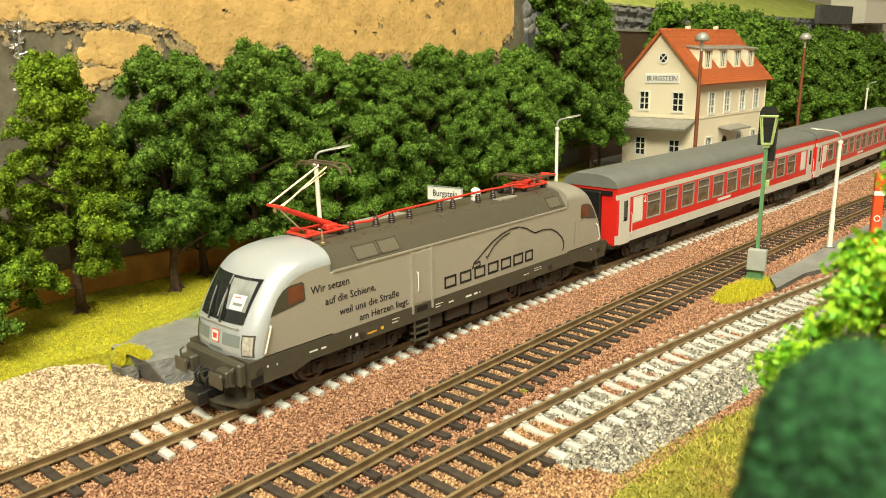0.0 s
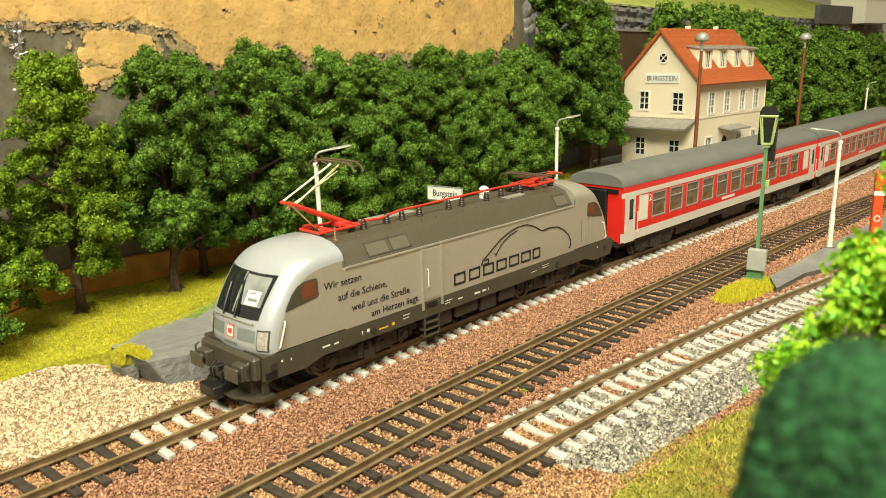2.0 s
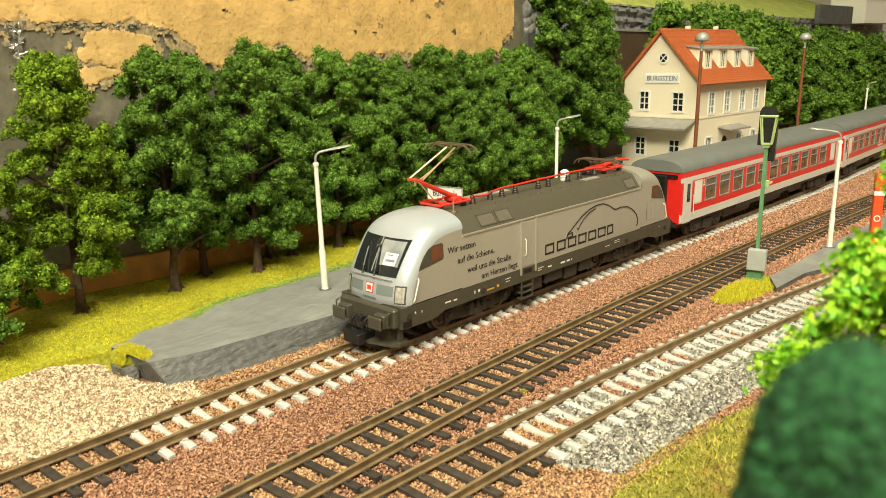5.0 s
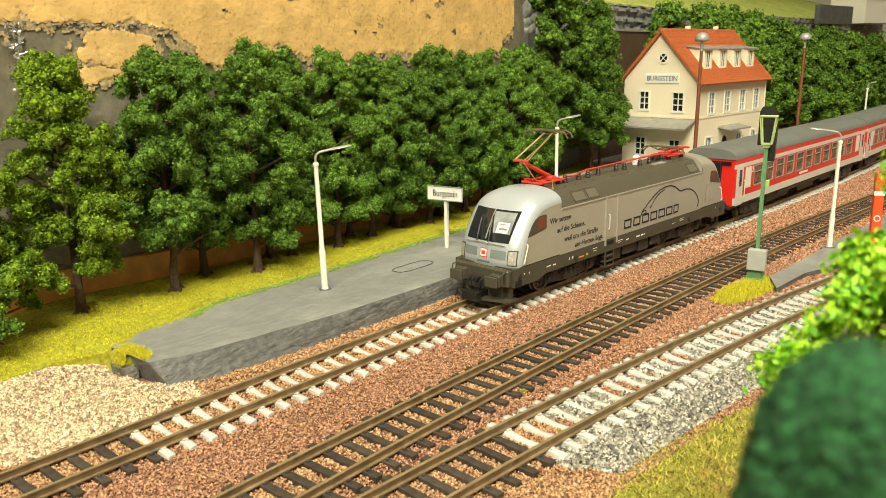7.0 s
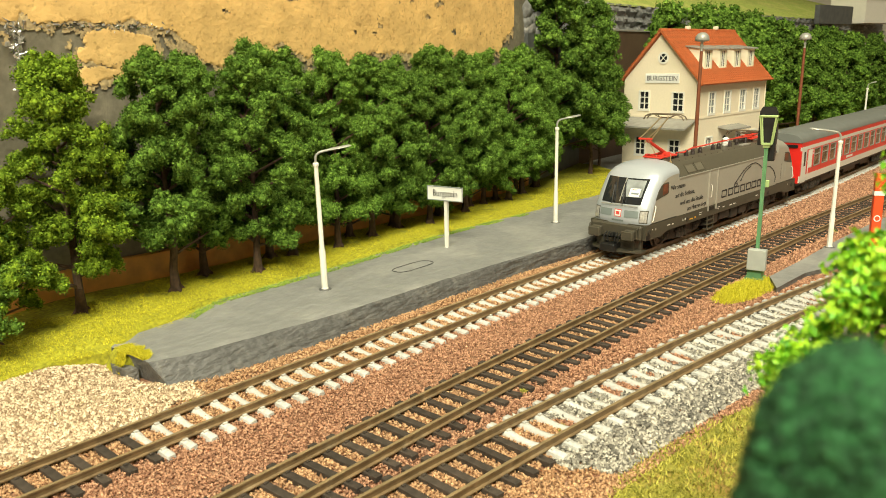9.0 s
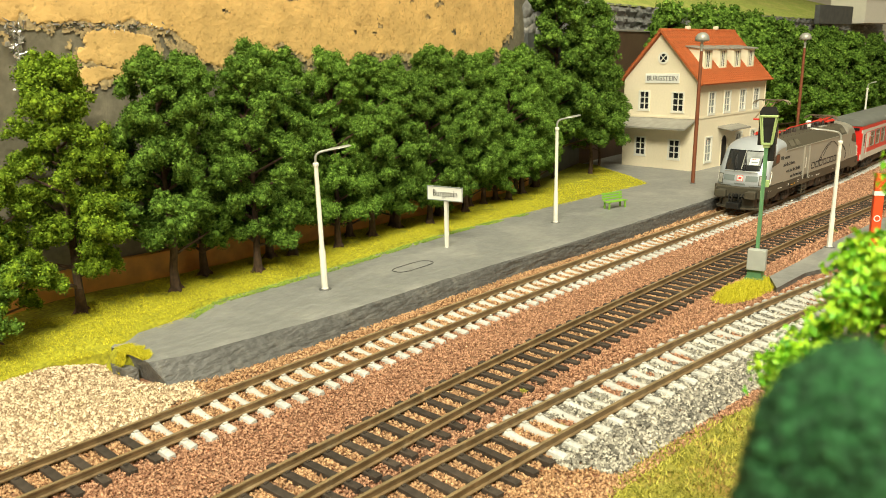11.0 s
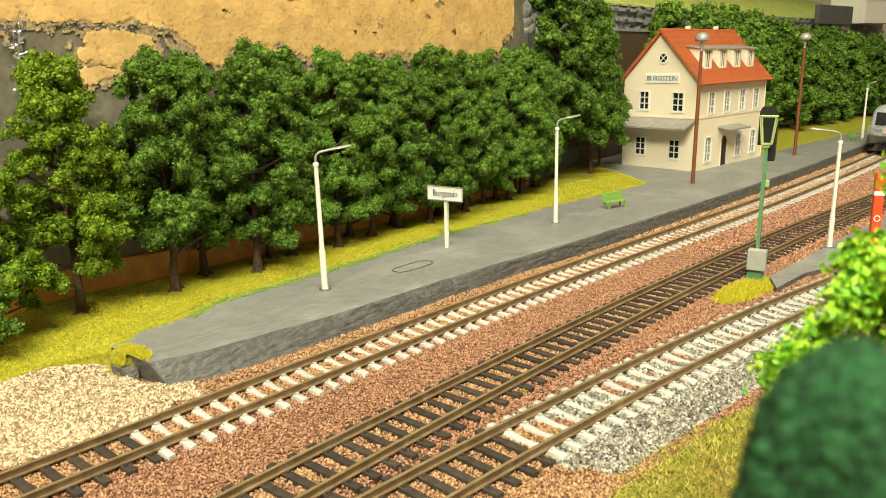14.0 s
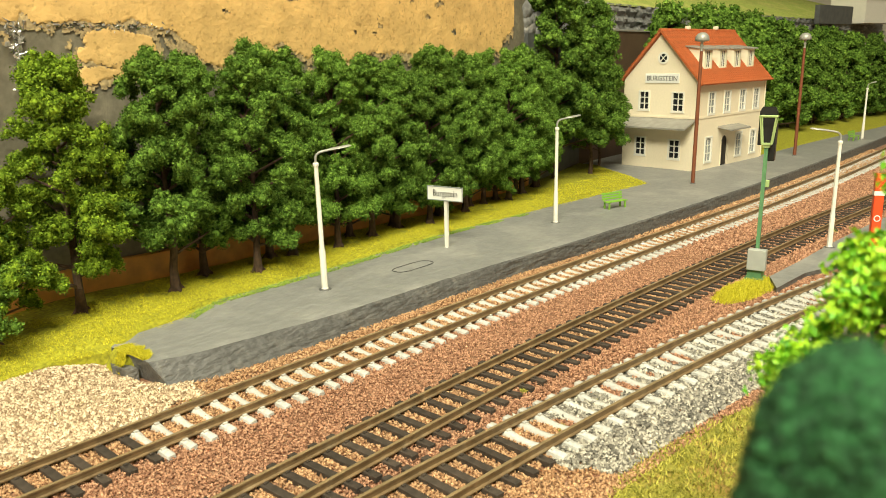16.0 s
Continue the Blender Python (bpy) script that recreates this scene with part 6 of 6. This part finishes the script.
def station_sign():
    t = thing("station_sign", "white station sign on a square post", "sign", P(319.8, 48.9, TOP, 0, 0, -82))
    part("post", Shape().box(-0.95, 0.95, -0.95, 0.95, -0.5, 27.0, 0.12), M_LAMPWHITE, t, "ivory square post")
    b = part("board", Shape().box(-11.0, 11.0, -1.5, -0.95, 26.0, 33.8, 0.12), M_WHITE, t, "white board reading Burgstein")
    fr = Shape()
    for q in ((-11.0, 11.0, 33.4, 33.8), (-11.0, 11.0, 26.0, 26.4), (-11.0, -10.6, 26.4, 33.4), (10.6, 11.0, 26.4, 33.4)):
        fr.box(q[0], q[1], -1.75, -1.45, q[2], q[3])
    part("frame", fr, M_STRIPE, b, "thin grey frame")
    tx = lettering("board_text", "Burgstein", 3.5, M_PRINT, b, P(-7.6, -1.62, 28.4, 90, 0, 0), "dark station name")
    wide = max(v.co.x for v in tx.data.vertices)
    for v in tx.data.vertices:
        v.co.x *= 15.4 * S / wide


station_sign()


def bench(x, y, turn):
    t = thing("bench", "lime green slatted platform bench", "bench", P(x, y, TOP, 0, 0, turn), "platform benches")
    for k in range(3):
        part("seat_slat", Shape().box(-9, 9, -3.0 + 1.7 * k, -1.7 + 1.7 * k, 4.6, 5.1, 0.1), M_BENCH, t)
    for k in range(3):
        part("back_slat", Shape().box(-9, 9, 2.5 + 0.35 * k, 2.9 + 0.35 * k, 5.6 + 1.7 * k, 6.9 + 1.7 * k, 0.1), M_BENCH, t)
    for x0 in (-7, 7):
        part("leg", Shape().box(x0 - 0.5, x0 + 0.5, -2.8, -2.0, -0.05, 4.7).box(x0 - 0.5, x0 + 0.5, 1.8, 2.6, -0.05, 4.7).box(x0 - 0.5, x0 + 0.5, -2.8, 2.6, 4.0, 4.7).tube([(x0, 2.4, 4.4), (x0, 3.6, 10.6)], 0.4, 6), M_BENCH, t)


bench(470, 24.5, -20)
bench(972, -17.0, -10)


def signal():
    t = thing("light_signal", "green lattice signal mast with a black signal head", "signal", P(384.5, -95.4, -3.7, 0, 2.2, 8))
    part("footing", Shape().prism([(-5.2, -4.4), (5.2, -4.4), (5.2, 4.4), (-5.2, 4.4)], 2, -0.6, 1.4).prism([(-4.0, -3.4), (4.0, -3.4), (4.0, 3.4), (-4.0, 3.4)], 2, 1.4, 5.2), M_SIGGREEN, t, "green stepped footing")
    for y in (-0.62, 0.62):
        part("upright", Shape().prism([(-0.75, y - 0.24), (0.75, y - 0.24), (0.75, y + 0.24), (-0.75, y + 0.24)], 2, 4, 67), M_SIGGREEN, t, "green mast channel")
    part("web", Shape().box(-0.65, -0.4, -0.4, 0.4, 4, 67), M_SIGGREEN, t)
    for k in range(24):
        z = 6 + 2.6 * k
        part("lattice_plate", Shape().box(-0.4, 0.65, -0.4, 0.4, z, z + 1.2), M_SIGGREEN, t)
    part("relay_box", Shape().box(-6.0, -1.2, -5.0, 3.6, 5.6, 16.0, 0.3), M_CABINET, t, "grey relay box")
    part("cage_floor", Shape().box(-2.0, 2.0, -2.3, 2.3, 66.4, 67.4, 0.1).box(-1.4, 1.4, -1.5, 1.5, 65.2, 66.4), M_SIGLIGHT, t, "light green cage floor")
    for x, y in ((-1.8, -2.1), (-1.8, 2.1), (1.8, -2.1), (1.8, 2.1)):
        part("cage_bar", Shape().cyl((x, y, 67), (x * 1.5, y * 1.7, 80), 0.4, 0.4, 6), M_SIGLIGHT, t)
    part("cage_rail", Shape().tube([(-2.7, -3.6, 80), (-2.7, 3.6, 80), (2.7, 3.6, 80), (2.7, -3.6, 80), (-2.7, -3.6, 80)], 0.5, 6), M_SIGLIGHT, t, "light green cage rail")
    hd = Shape().prism([(-3.4, 66), (-3.4, 82), (-2.2, 84.4), (3.6, 84.4), (4.8, 82), (4.8, 66)], 0, 3.2, 4.2)
    h = part("signal_screen", hd, M_BLACK, t, "black eight-cornered signal screen")
    part("lamp_housing", Shape().box(4.8, 8.2, -3.4, 3.4, 66, 76, 0.4), M_BLACK, h)
    part("lamp_housing", Shape().box(3.0, 7.6, -3.4, 1.2, 58.5, 66.2, 0.4), M_BLACK, h, "black lower lamp housing")
    for y, z in ((-1.6, 69), (1.6, 69), (0, 73)):
        part("lens_hood", Shape().cyl((8.0, y, z), (9.8, y, z), 1.0, 1.1, 10), M_BLACK, h)
    part("lens_back", Shape().cyl((3.3, -2.2, 68.6), (3.7, -2.2, 68.6), 0.9, 0.9, 10), M_LAMPHEAD, h, "pale round lamp back")
    part("telephone_box", Shape().box(1.2, 3.2, -2.4, 0.4, 46, 49.4, 0.2), M_SIGLIGHT, t)


signal()


def red_post():
    t = thing("track_marker", "orange-red marker post with a white band", "marker", P(470, -131.5, -0.9, 0, 3, 20))
    part("post", Shape().box(-2.6, 2.6, -2.4, 2.4, -0.2, 42, 0.4), M_ORANGE, t, "orange-red post")
    part("band", Shape().box(-2.8, 2.8, -2.6, 2.6, 30.0, 32.4, 0.1), M_WHITE, t, "white band")
    rg = Shape()
    ring = [(-2.75, 1.5 * math.cos(2 * math.pi * i / 18), 17.5 + 1.5 * math.sin(2 * math.pi * i / 18)) for i in range(19)]
    rg.tube(ring, 0.3, 5)
    part("ring_mark", rg, M_WHITE, t, "white ring mark")
    p = thing("marker_pole", "slim white pole beside the marker post", "pole", P(486, -139.5, -0.9))
    part("pole", Shape().cyl((0, 0, -0.4), (0, 0, 40), 0.9, 0.8, 8).lathe(0, 0, [(1.6, 40), (1.8, 41), (0.6, 42)], 10), M_WHITE, p)


red_post()


# ---- trees ----
def foam_tree(seed, height, radius, low, leaf, crumbs=5200, lean=0.0, shape=1.0):
    """Trunk, limbs and crown meshes of a foam-flocked model tree, foot at the origin, in mm."""
    rng = np.random.default_rng(seed)
    bark = Shape()
    pts, r0 = [], 1.8
    n = 9
    for k in range(n + 1):
        z = height * 0.94 * k / n
        pts.append((lean * z + rng.normal(0, 0.5) * (k > 0), rng.normal(0, 0.5) * (k > 0), z - (0.8 if k == 0 else 0)))
    for k in range(n):
        bark.cyl(pts[k], pts[k + 1], r0 * (1 - 0.85 * k / n) * (1.35 if k == 0 else 1), r0 * (1 - 0.85 * (k + 1) / n), 8)
    for w in np.linspace(0, 2 * np.pi, 5)[:-1] + rng.uniform(0, 1):
        bark.cyl((1.0 * math.cos(w), 1.0 * math.sin(w), 2.4), (4.2 * math.cos(w), 4.2 * math.sin(w), -0.5), 1.1, 0.5, 5)
    clumps = []
    m = int(34 + height * 0.42)
    for k in range(m):
        f = (k + rng.uniform(0, 1)) / m
        z = low + (height - low) * f
        prof = (math.sin(math.pi * min(1, 0.16 + 0.80 * f) ** 0.85)) ** (0.55 * shape) * (1 - 0.42 * f)
        w = k * 2.39996 + rng.normal(0, 0.45)
        d = radius * prof * rng.uniform(0.45, 1.08)
        size = rng.uniform(0.17, 0.34) * radius * (1.0 - 0.15 * f)
        c = np.array([d * math.cos(w) + lean * z, d * math.sin(w), z + rng.normal(0, 1.5)])
        clumps.append((c, size))
        if k % 2 == 0:
            zz = max(low * 0.75, z - 0.30 * d - 3)
            bark.cyl((lean * zz, 0, zz), (c[0] * 0.92, c[1] * 0.92, c[2]), 0.75, 0.3, 5)
    # each clump is a bunch of foam nodules
    knots, sizes = [], []
    for c, s in clumps:
        d = rng.normal(size=(14, 3))
        d /= np.linalg.norm(d, axis=1)[:, None]
        d[:, 2] = np.where(d[:, 2] < -0.35, -d[:, 2], d[:, 2])
        knots.append(c + d * (s * rng.uniform(0.30, 1.0, 14))[:, None])
        sizes.append(s * rng.uniform(0.24, 0.46, 14))
    knots, sizes = np.concatenate(knots), np.concatenate(sizes)
    core = Shape()
    bm = bmesh.new()
    bmesh.ops.create_icosphere(bm, subdivisions=1, radius=1)
    base = [v.co.copy() for v in bm.verts]
    faces = [[v.index for v in f.verts] for f in bm.faces]
    bm.free()
    for c, s in zip(knots, sizes):
        core.add([(c[0] + v.x * s * 0.72, c[1] + v.y * s * 0.72, c[2] + v.z * s * 0.72) for v in base], faces)
    pick = rng.choice(len(knots), crumbs, p=sizes**2 / (sizes**2).sum())
    d = rng.normal(size=(crumbs, 3))
    d /= np.linalg.norm(d, axis=1)[:, None]
    v, f = crumb_flakes(knots[pick] + d * (sizes[pick] * rng.uniform(0.70, 1.35, crumbs))[:, None], d, rng.uniform(0.6, 1.3, crumbs) * leaf, rng)
    return bark.mesh("trunk", [M_BARK], 40), core, (v, f)


def crumb_flakes(centres, out, radii, rng):
    """Three-cornered foam flakes that face roughly outwards."""
    n = len(centres)
    nrm = out + 0.8 * rng.normal(size=(n, 3))
    nrm /= np.linalg.norm(nrm, axis=1)[:, None]
    a = np.cross(nrm, rng.normal(size=(n, 3)))
    a /= np.linalg.norm(a, axis=1)[:, None]
    b = np.cross(nrm, a)
    r = np.asarray(radii)[:, None]
    v = np.stack([centres - a * r, centres + a * r * rng.uniform(0.6, 1.2, (n, 1)), centres + b * r * rng.uniform(0.9, 1.6, (n, 1))], 1)
    return v.reshape(-1, 3), np.arange(n * 3).reshape(-1, 3)


def plant(kind, at, label, group):
    bark, core, crown = kind
    t = thing("tree", label, "tree", at, group)
    part("trunk", bark, M_BARK, t, "brown plastic trunk with limbs")
    part("inner_crown", core, crown.materials[0], t)
    ob = new("crown", crown)
    ob.parent = t
    tagged(ob, "crumbly green foam foliage")
    return t


def tree_kind(seed, height, radius, low, leaf, mat, crumbs=5200, shape=1.0):
    bark, core, (v, f) = foam_tree(seed, height, radius, low, leaf, crumbs, 0.0, shape)
    return bark, core.mesh("inner_crown", [mat], 80), tri_mesh("crown", v, f, mat)


def trees():
    kinds = [tree_kind(31, 95, 23, 17, 0.56, M_FOLIAGE, 95000), tree_kind(32, 93, 24, 20, 0.56, M_FOLIAGE, 95000), tree_kind(33, 97, 22, 15, 0.56, M_FOLIAGE, 95000)]
    yellow = tree_kind(34, 95, 25, 14, 0.56, M_FOLIAGEYEL, 95000)
    rng = random.Random(12)
    lab = "dark green foam-foliage tree on the turf bank"
    front = [(141, 98, 3), (181, 92, 1), (204, 104, 2), (223, 88, 0), (243, 104, 2), (254, 99, 1), (279, 91, 2), (309, 95, 0), (334, 98, 1), (357, 92, 2), (398, 96, 1), (378, 103, 0), (428, 103, 2), (450, 97, 0), (478, 104, 1)]
    for x, y, k in front:
        kd = (kinds + [yellow])[k]
        s = rng.uniform(1.01, 1.09)
        z = float(turf_height(np.array([float(x)]), np.array([float(y)]))[0]) - 0.2
        ob = plant(kd, P(x, y, z, 0, 0, rng.uniform(0, 360)), lab if k < 3 else "yellowish green foam-foliage tree on the turf bank", "trees along the bank")
        ob.scale = (s, s, s)
    low = tree_kind(35, 74, 22, 14, 0.62, M_FOLIAGEYEL, 50000)
    lowd = tree_kind(36, 72, 21, 9, 0.62, M_FOLIAGE, 44000)
    for x, y, kd in ((106, 97, low), (95, 88, lowd), (300, 104, lowd), (336, 104, lowd), (378, 100, lowd), (413, 104, lowd), (444, 104, lowd), (476, 108, lowd), (505, 110, lowd)):
        z = float(turf_height(np.array([float(x)]), np.array([float(y)]))[0]) - 0.2
        plant(kd, P(x, y, z, 0, 0, rng.uniform(0, 360)), "low bushy green foam tree against the wall", "trees along the bank")
    tall = tree_kind(37, 150, 34, 32, 0.95, M_FOLIAGE, 80000, 0.9)
    for x, y in ((548, 118), (590, 108), (632, 122)):
        z = 5.5
        ob = plant(tall, P(x, y, z, 0, 0, rng.uniform(0, 360)), "tall dark green tree beside the station house", "tall trees by the station")
        s = {548: 1.1, 590: 0.92, 632: 0.66}[x]
        ob.scale = (s, s, s)
    plant(kinds[1], P(512, 112, 6, 0, 0, 50), lab, "trees along the bank")
    far = tree_kind(38, 118, 32, 14, 1.7, M_FOLIAGE, 20000)
    for k in range(16):
        x = 850 + 40 * k + rng.uniform(-8, 8)
        y = 108 - 0.165 * (x - 850) + rng.uniform(-5, 5)
        ob = plant(far, P(x, y, 4.0, 0, 0, rng.uniform(0, 360)), "dark green tree in the wood behind the platform", "trees of the far wood")
        s = rng.uniform(0.86, 1.16) * float(np.interp(x, [850, 980, 1100, 1200, 1500], [1.05, 1.0, 0.95, 0.86, 0.86]))
        ob.scale = (s, s, s)
    for k in range(9):
        x = 830 + 62 * k + rng.uniform(-8, 8)
        y = 142 - 0.10 * (x - 850) + rng.uniform(-5, 5)
        ob = plant(far, P(x, y, 14.0, 0, 0, rng.uniform(0, 360)), "dark green tree in the wood behind the platform", "trees of the far wood")
        s = 1.15 * float(np.interp(x, [830, 980, 1080, 1200], [1.0, 1.0, 0.92, 0.86]))
        ob.scale = (s, s, s)


trees()


def far_turf():
    rows = []
    for x in np.arange(780, 1700, 20.0):
        a = float(np.interp(x, [780, 811, 893, 997, 1063, 1144, 1400, 1700], [30, 25, 19, 9, -2, -12, -31, -60]))
        rows.append([(float(x), a, 4.9)] + [(float(x), a + d, 5.6 + 0.06 * d + 0.5 * float(noise_field(x, d, 25))) for d in (2, 8, 20, 40, 80, 130, 200)])
    tagged(part("grass_bank", Shape().grid(rows), M_GRASSBED, smooth=60), "yellow-green turf behind the far platform", "grass", kind="structure")


far_turf()


# ---- plants close to the camera ----
def maple(x, y, z, h, radius, low, seed, count, thick=1.5, extra=()):
    rng = np.random.default_rng(seed)
    t = thing("tree", "bright green leafy tree with pale plastic stems", "tree", P(x, y, z), "leafy trees beside the siding")
    st = Shape().cyl((0, 0, -0.8), (0.5, 0, low), thick, thick * 0.7, 8)
    v, f, k0 = [], [], 0
    for k in range(13 + len(extra)):
        w = k * 2.4
        d = radius * rng.uniform(0.35, 0.95)
        c = np.array([d * math.cos(w), d * math.sin(w), low + (h - low) * (k + 0.5) / 13]) if k < 13 else np.array(extra[k - 13], float)
        st.cyl((0.3, 0, low * 0.8 + 0.5 * (c[2] - low)), tuple(c), 0.7, 0.3, 6)
        n = count // 13
        ctr = c + rng.normal(0, radius * 0.20, (n, 3))
        a = rng.normal(size=(n, 3))
        a /= np.linalg.norm(a, axis=1)[:, None]
        b = np.cross(a, rng.normal(size=(n, 3)))
        b /= np.linalg.norm(b, axis=1)[:, None]
        s = rng.uniform(0.5, 1.1, n)[:, None]
        nrm = np.cross(a, b) * 0.35
        quad = np.stack([ctr - a * s, ctr + b * s * 0.6 + nrm, ctr + a * s, ctr - b * s * 0.6 + nrm], 1).reshape(-1, 3)
        idx = np.arange(n) * 4 + k0
        f += [np.stack([idx, idx + 1, idx + 2], 1), np.stack([idx, idx + 2, idx + 3], 1)]
        v.append(quad)
        k0 += n * 4
    part("stem", st, M_STEM, t, "pale plastic stems", smooth=40)
    ob = new("leaves", tri_mesh("leaves", np.concatenate(v), np.concatenate(f), M_MAPLE))
    ob.parent = t
    tagged(ob, "bright green pointed leaves")


maple(119.5, -190.9, -4.9, 86, 9.0, 57, 3, 5200, 1.0, ((-8, 8.5, 68.8), (-9, 9.5, 66.8), (-6, 6.5, 61.3), (4, -4, 82.8), (2, -5, 85.8)))
maple(125, -195.9, -4.9, 97, 6.5, 76, 4, 1500, 1.0)


def conifer():
    rng = np.random.default_rng(9)
    t = thing("conifer", "dark blue-green dense conifer close to the edge", "tree", P(40.5, -202.0, -8.0))
    part("trunk", Shape().cyl((0, 0, -1.0), (0, 0, 92), 2.0, 0.5, 8), M_BARK, t)
    n = 30000
    u = rng.uniform(0, 1, n) ** 0.55
    w = rng.uniform(0, 2 * np.pi, n)
    r = (4.0 * (1 - np.exp(-98.3 * (1 - u) / 1.9)) + 9.0 * (1 - u)) * (1 + 0.12 * np.sin(5 * w + 9 * u) + 0.07 * np.sin(11 * w - 14 * u)) * rng.uniform(0.86, 1.04, n)
    c = np.stack([r * np.cos(w), r * np.sin(w), 3 + 98.3 * u], 1)
    v, f = pebbles(c, rng.uniform(0.22, 0.60, n), rng)
    ob = new("crown", tri_mesh("crown", v, f, M_CONIFER))
    ob.parent = t
    tagged(ob, "dense blue-green needle foam")
    rows = []
    for d in (92, 60, 30, 15, 8, 5, 3, 1.5, 0.5, 0):
        q = 0.90 * (4.0 * (1 - math.exp(-d / 1.9)) + 9.0 * d / 98.3)
        rows.append([(q * math.cos(a), q * math.sin(a), 100.6 - d) for a in [2 * math.pi * i / 20 for i in range(21)]])
    part("inner_crown", Shape().grid(rows), M_CONIFER, t, smooth=60)


conifer()


# ---- ties, one by one ----
def lay_ties(parent, line, x0, x1, step, mesh, mat, name):
    x = x0
    rng = random.Random(int(x0) + len(name))
    while x < x1:
        h = heading(line, x)
        ob = part(name, mesh, mat, parent, "", P(x, line(x), rng.uniform(-0.08, 0.05), 0, 0, h + rng.uniform(-0.8, 0.8)))
        x += step / math.sqrt(1 + math.tan(radians(h)) ** 2)


TIE_C, TIE_W = concrete_tie(), timber_tie()
lay_ties(track_1, line_1, 107.5, 960, 6.95, TIE_C, M_CONCRETE, "concrete_tie")
lay_ties(track_1, line_1, 20.0, 105, 7.6, TIE_W, M_WOODTIE, "timber_tie")
lay_ties(track_2, line_2, 40.0, 720, 7.3, TIE_W, M_WOODTIE, "timber_tie")
lay_ties(track_3, line_3, 176.0, 440, 7.25, TIE_C, M_CONCRETE, "concrete_tie")
lay_ties(track_3, line_3, 60.0, 172, 7.4, TIE_W, M_WOODTIE, "timber_tie")


# ---- what moves ----
RUN = [(0.0, 0.0), (1.35, 0.0), (1.5, 0.5), (2.0, 5.5), (2.5, 14.5), (3.0, 25.0), (3.5, 35.5), (4.0, 45.7), (6.5, 111.5), (7.0, 134.2), (7.5, 161.6), (8.0, 189.0), (8.5, 217.0), (9.0, 245.6), (9.2, 258.0), (11.3, 423.0), (11.5, 440.0), (12.0, 491.0), (12.5, 552.0), (13.0, 628.0), (13.5, 702.0), (14.0, 782.0), (14.5, 864.0), (15.0, 947.0), (16.0, 1115.0)]
RT, RS = [r[0] for r in RUN], [r[1] for r in RUN]
RM = np.gradient(np.array(RS), np.array(RT))
RM[0] = RM[1] = 0.0


def run_at(t):
    """How far the train has gone at t seconds, in mm."""
    i = int(min(max(np.searchsorted(RT, t) - 1, 0), len(RT) - 2))
    h = RT[i + 1] - RT[i]
    u = (t - RT[i]) / h
    return float((2 * u**3 - 3 * u**2 + 1) * RS[i] + (u**3 - 2 * u**2 + u) * h * RM[i] + (-2 * u**3 + 3 * u**2) * RS[i + 1] + (u**3 - u**2) * h * RM[i + 1])


def motions():
    times = [k * 0.25 for k in range(65)]
    half = COACH / 2
    for ob, off, base in ((loco, 237.5, 56.9), (coach_a, 237.5 + 112.6 + half, half - 40), (coach_b, 237.5 + 112.6 + 3 * half + 2.0, half - 40)):
        rows = []
        for t in times:
            x = off + run_at(t)
            y0, y1 = line_1(x - base), line_1(x + base)
            rows.append((t, P(x, (y0 + y1) / 2, 0, 0, 0, math.degrees(math.atan2(y1 - y0, 2 * base)))))
        walk(ob, rows)
    spin = [k / 15 for k in range(136)] + [k / 30 for k in range(273, 481)]
    for ob, x, r in loco_wheels + coach_wheels:
        walk(ob, [(t, P(x, 0, r, 0, math.degrees(run_at(t) / r), 0)) for t in spin])


motions()
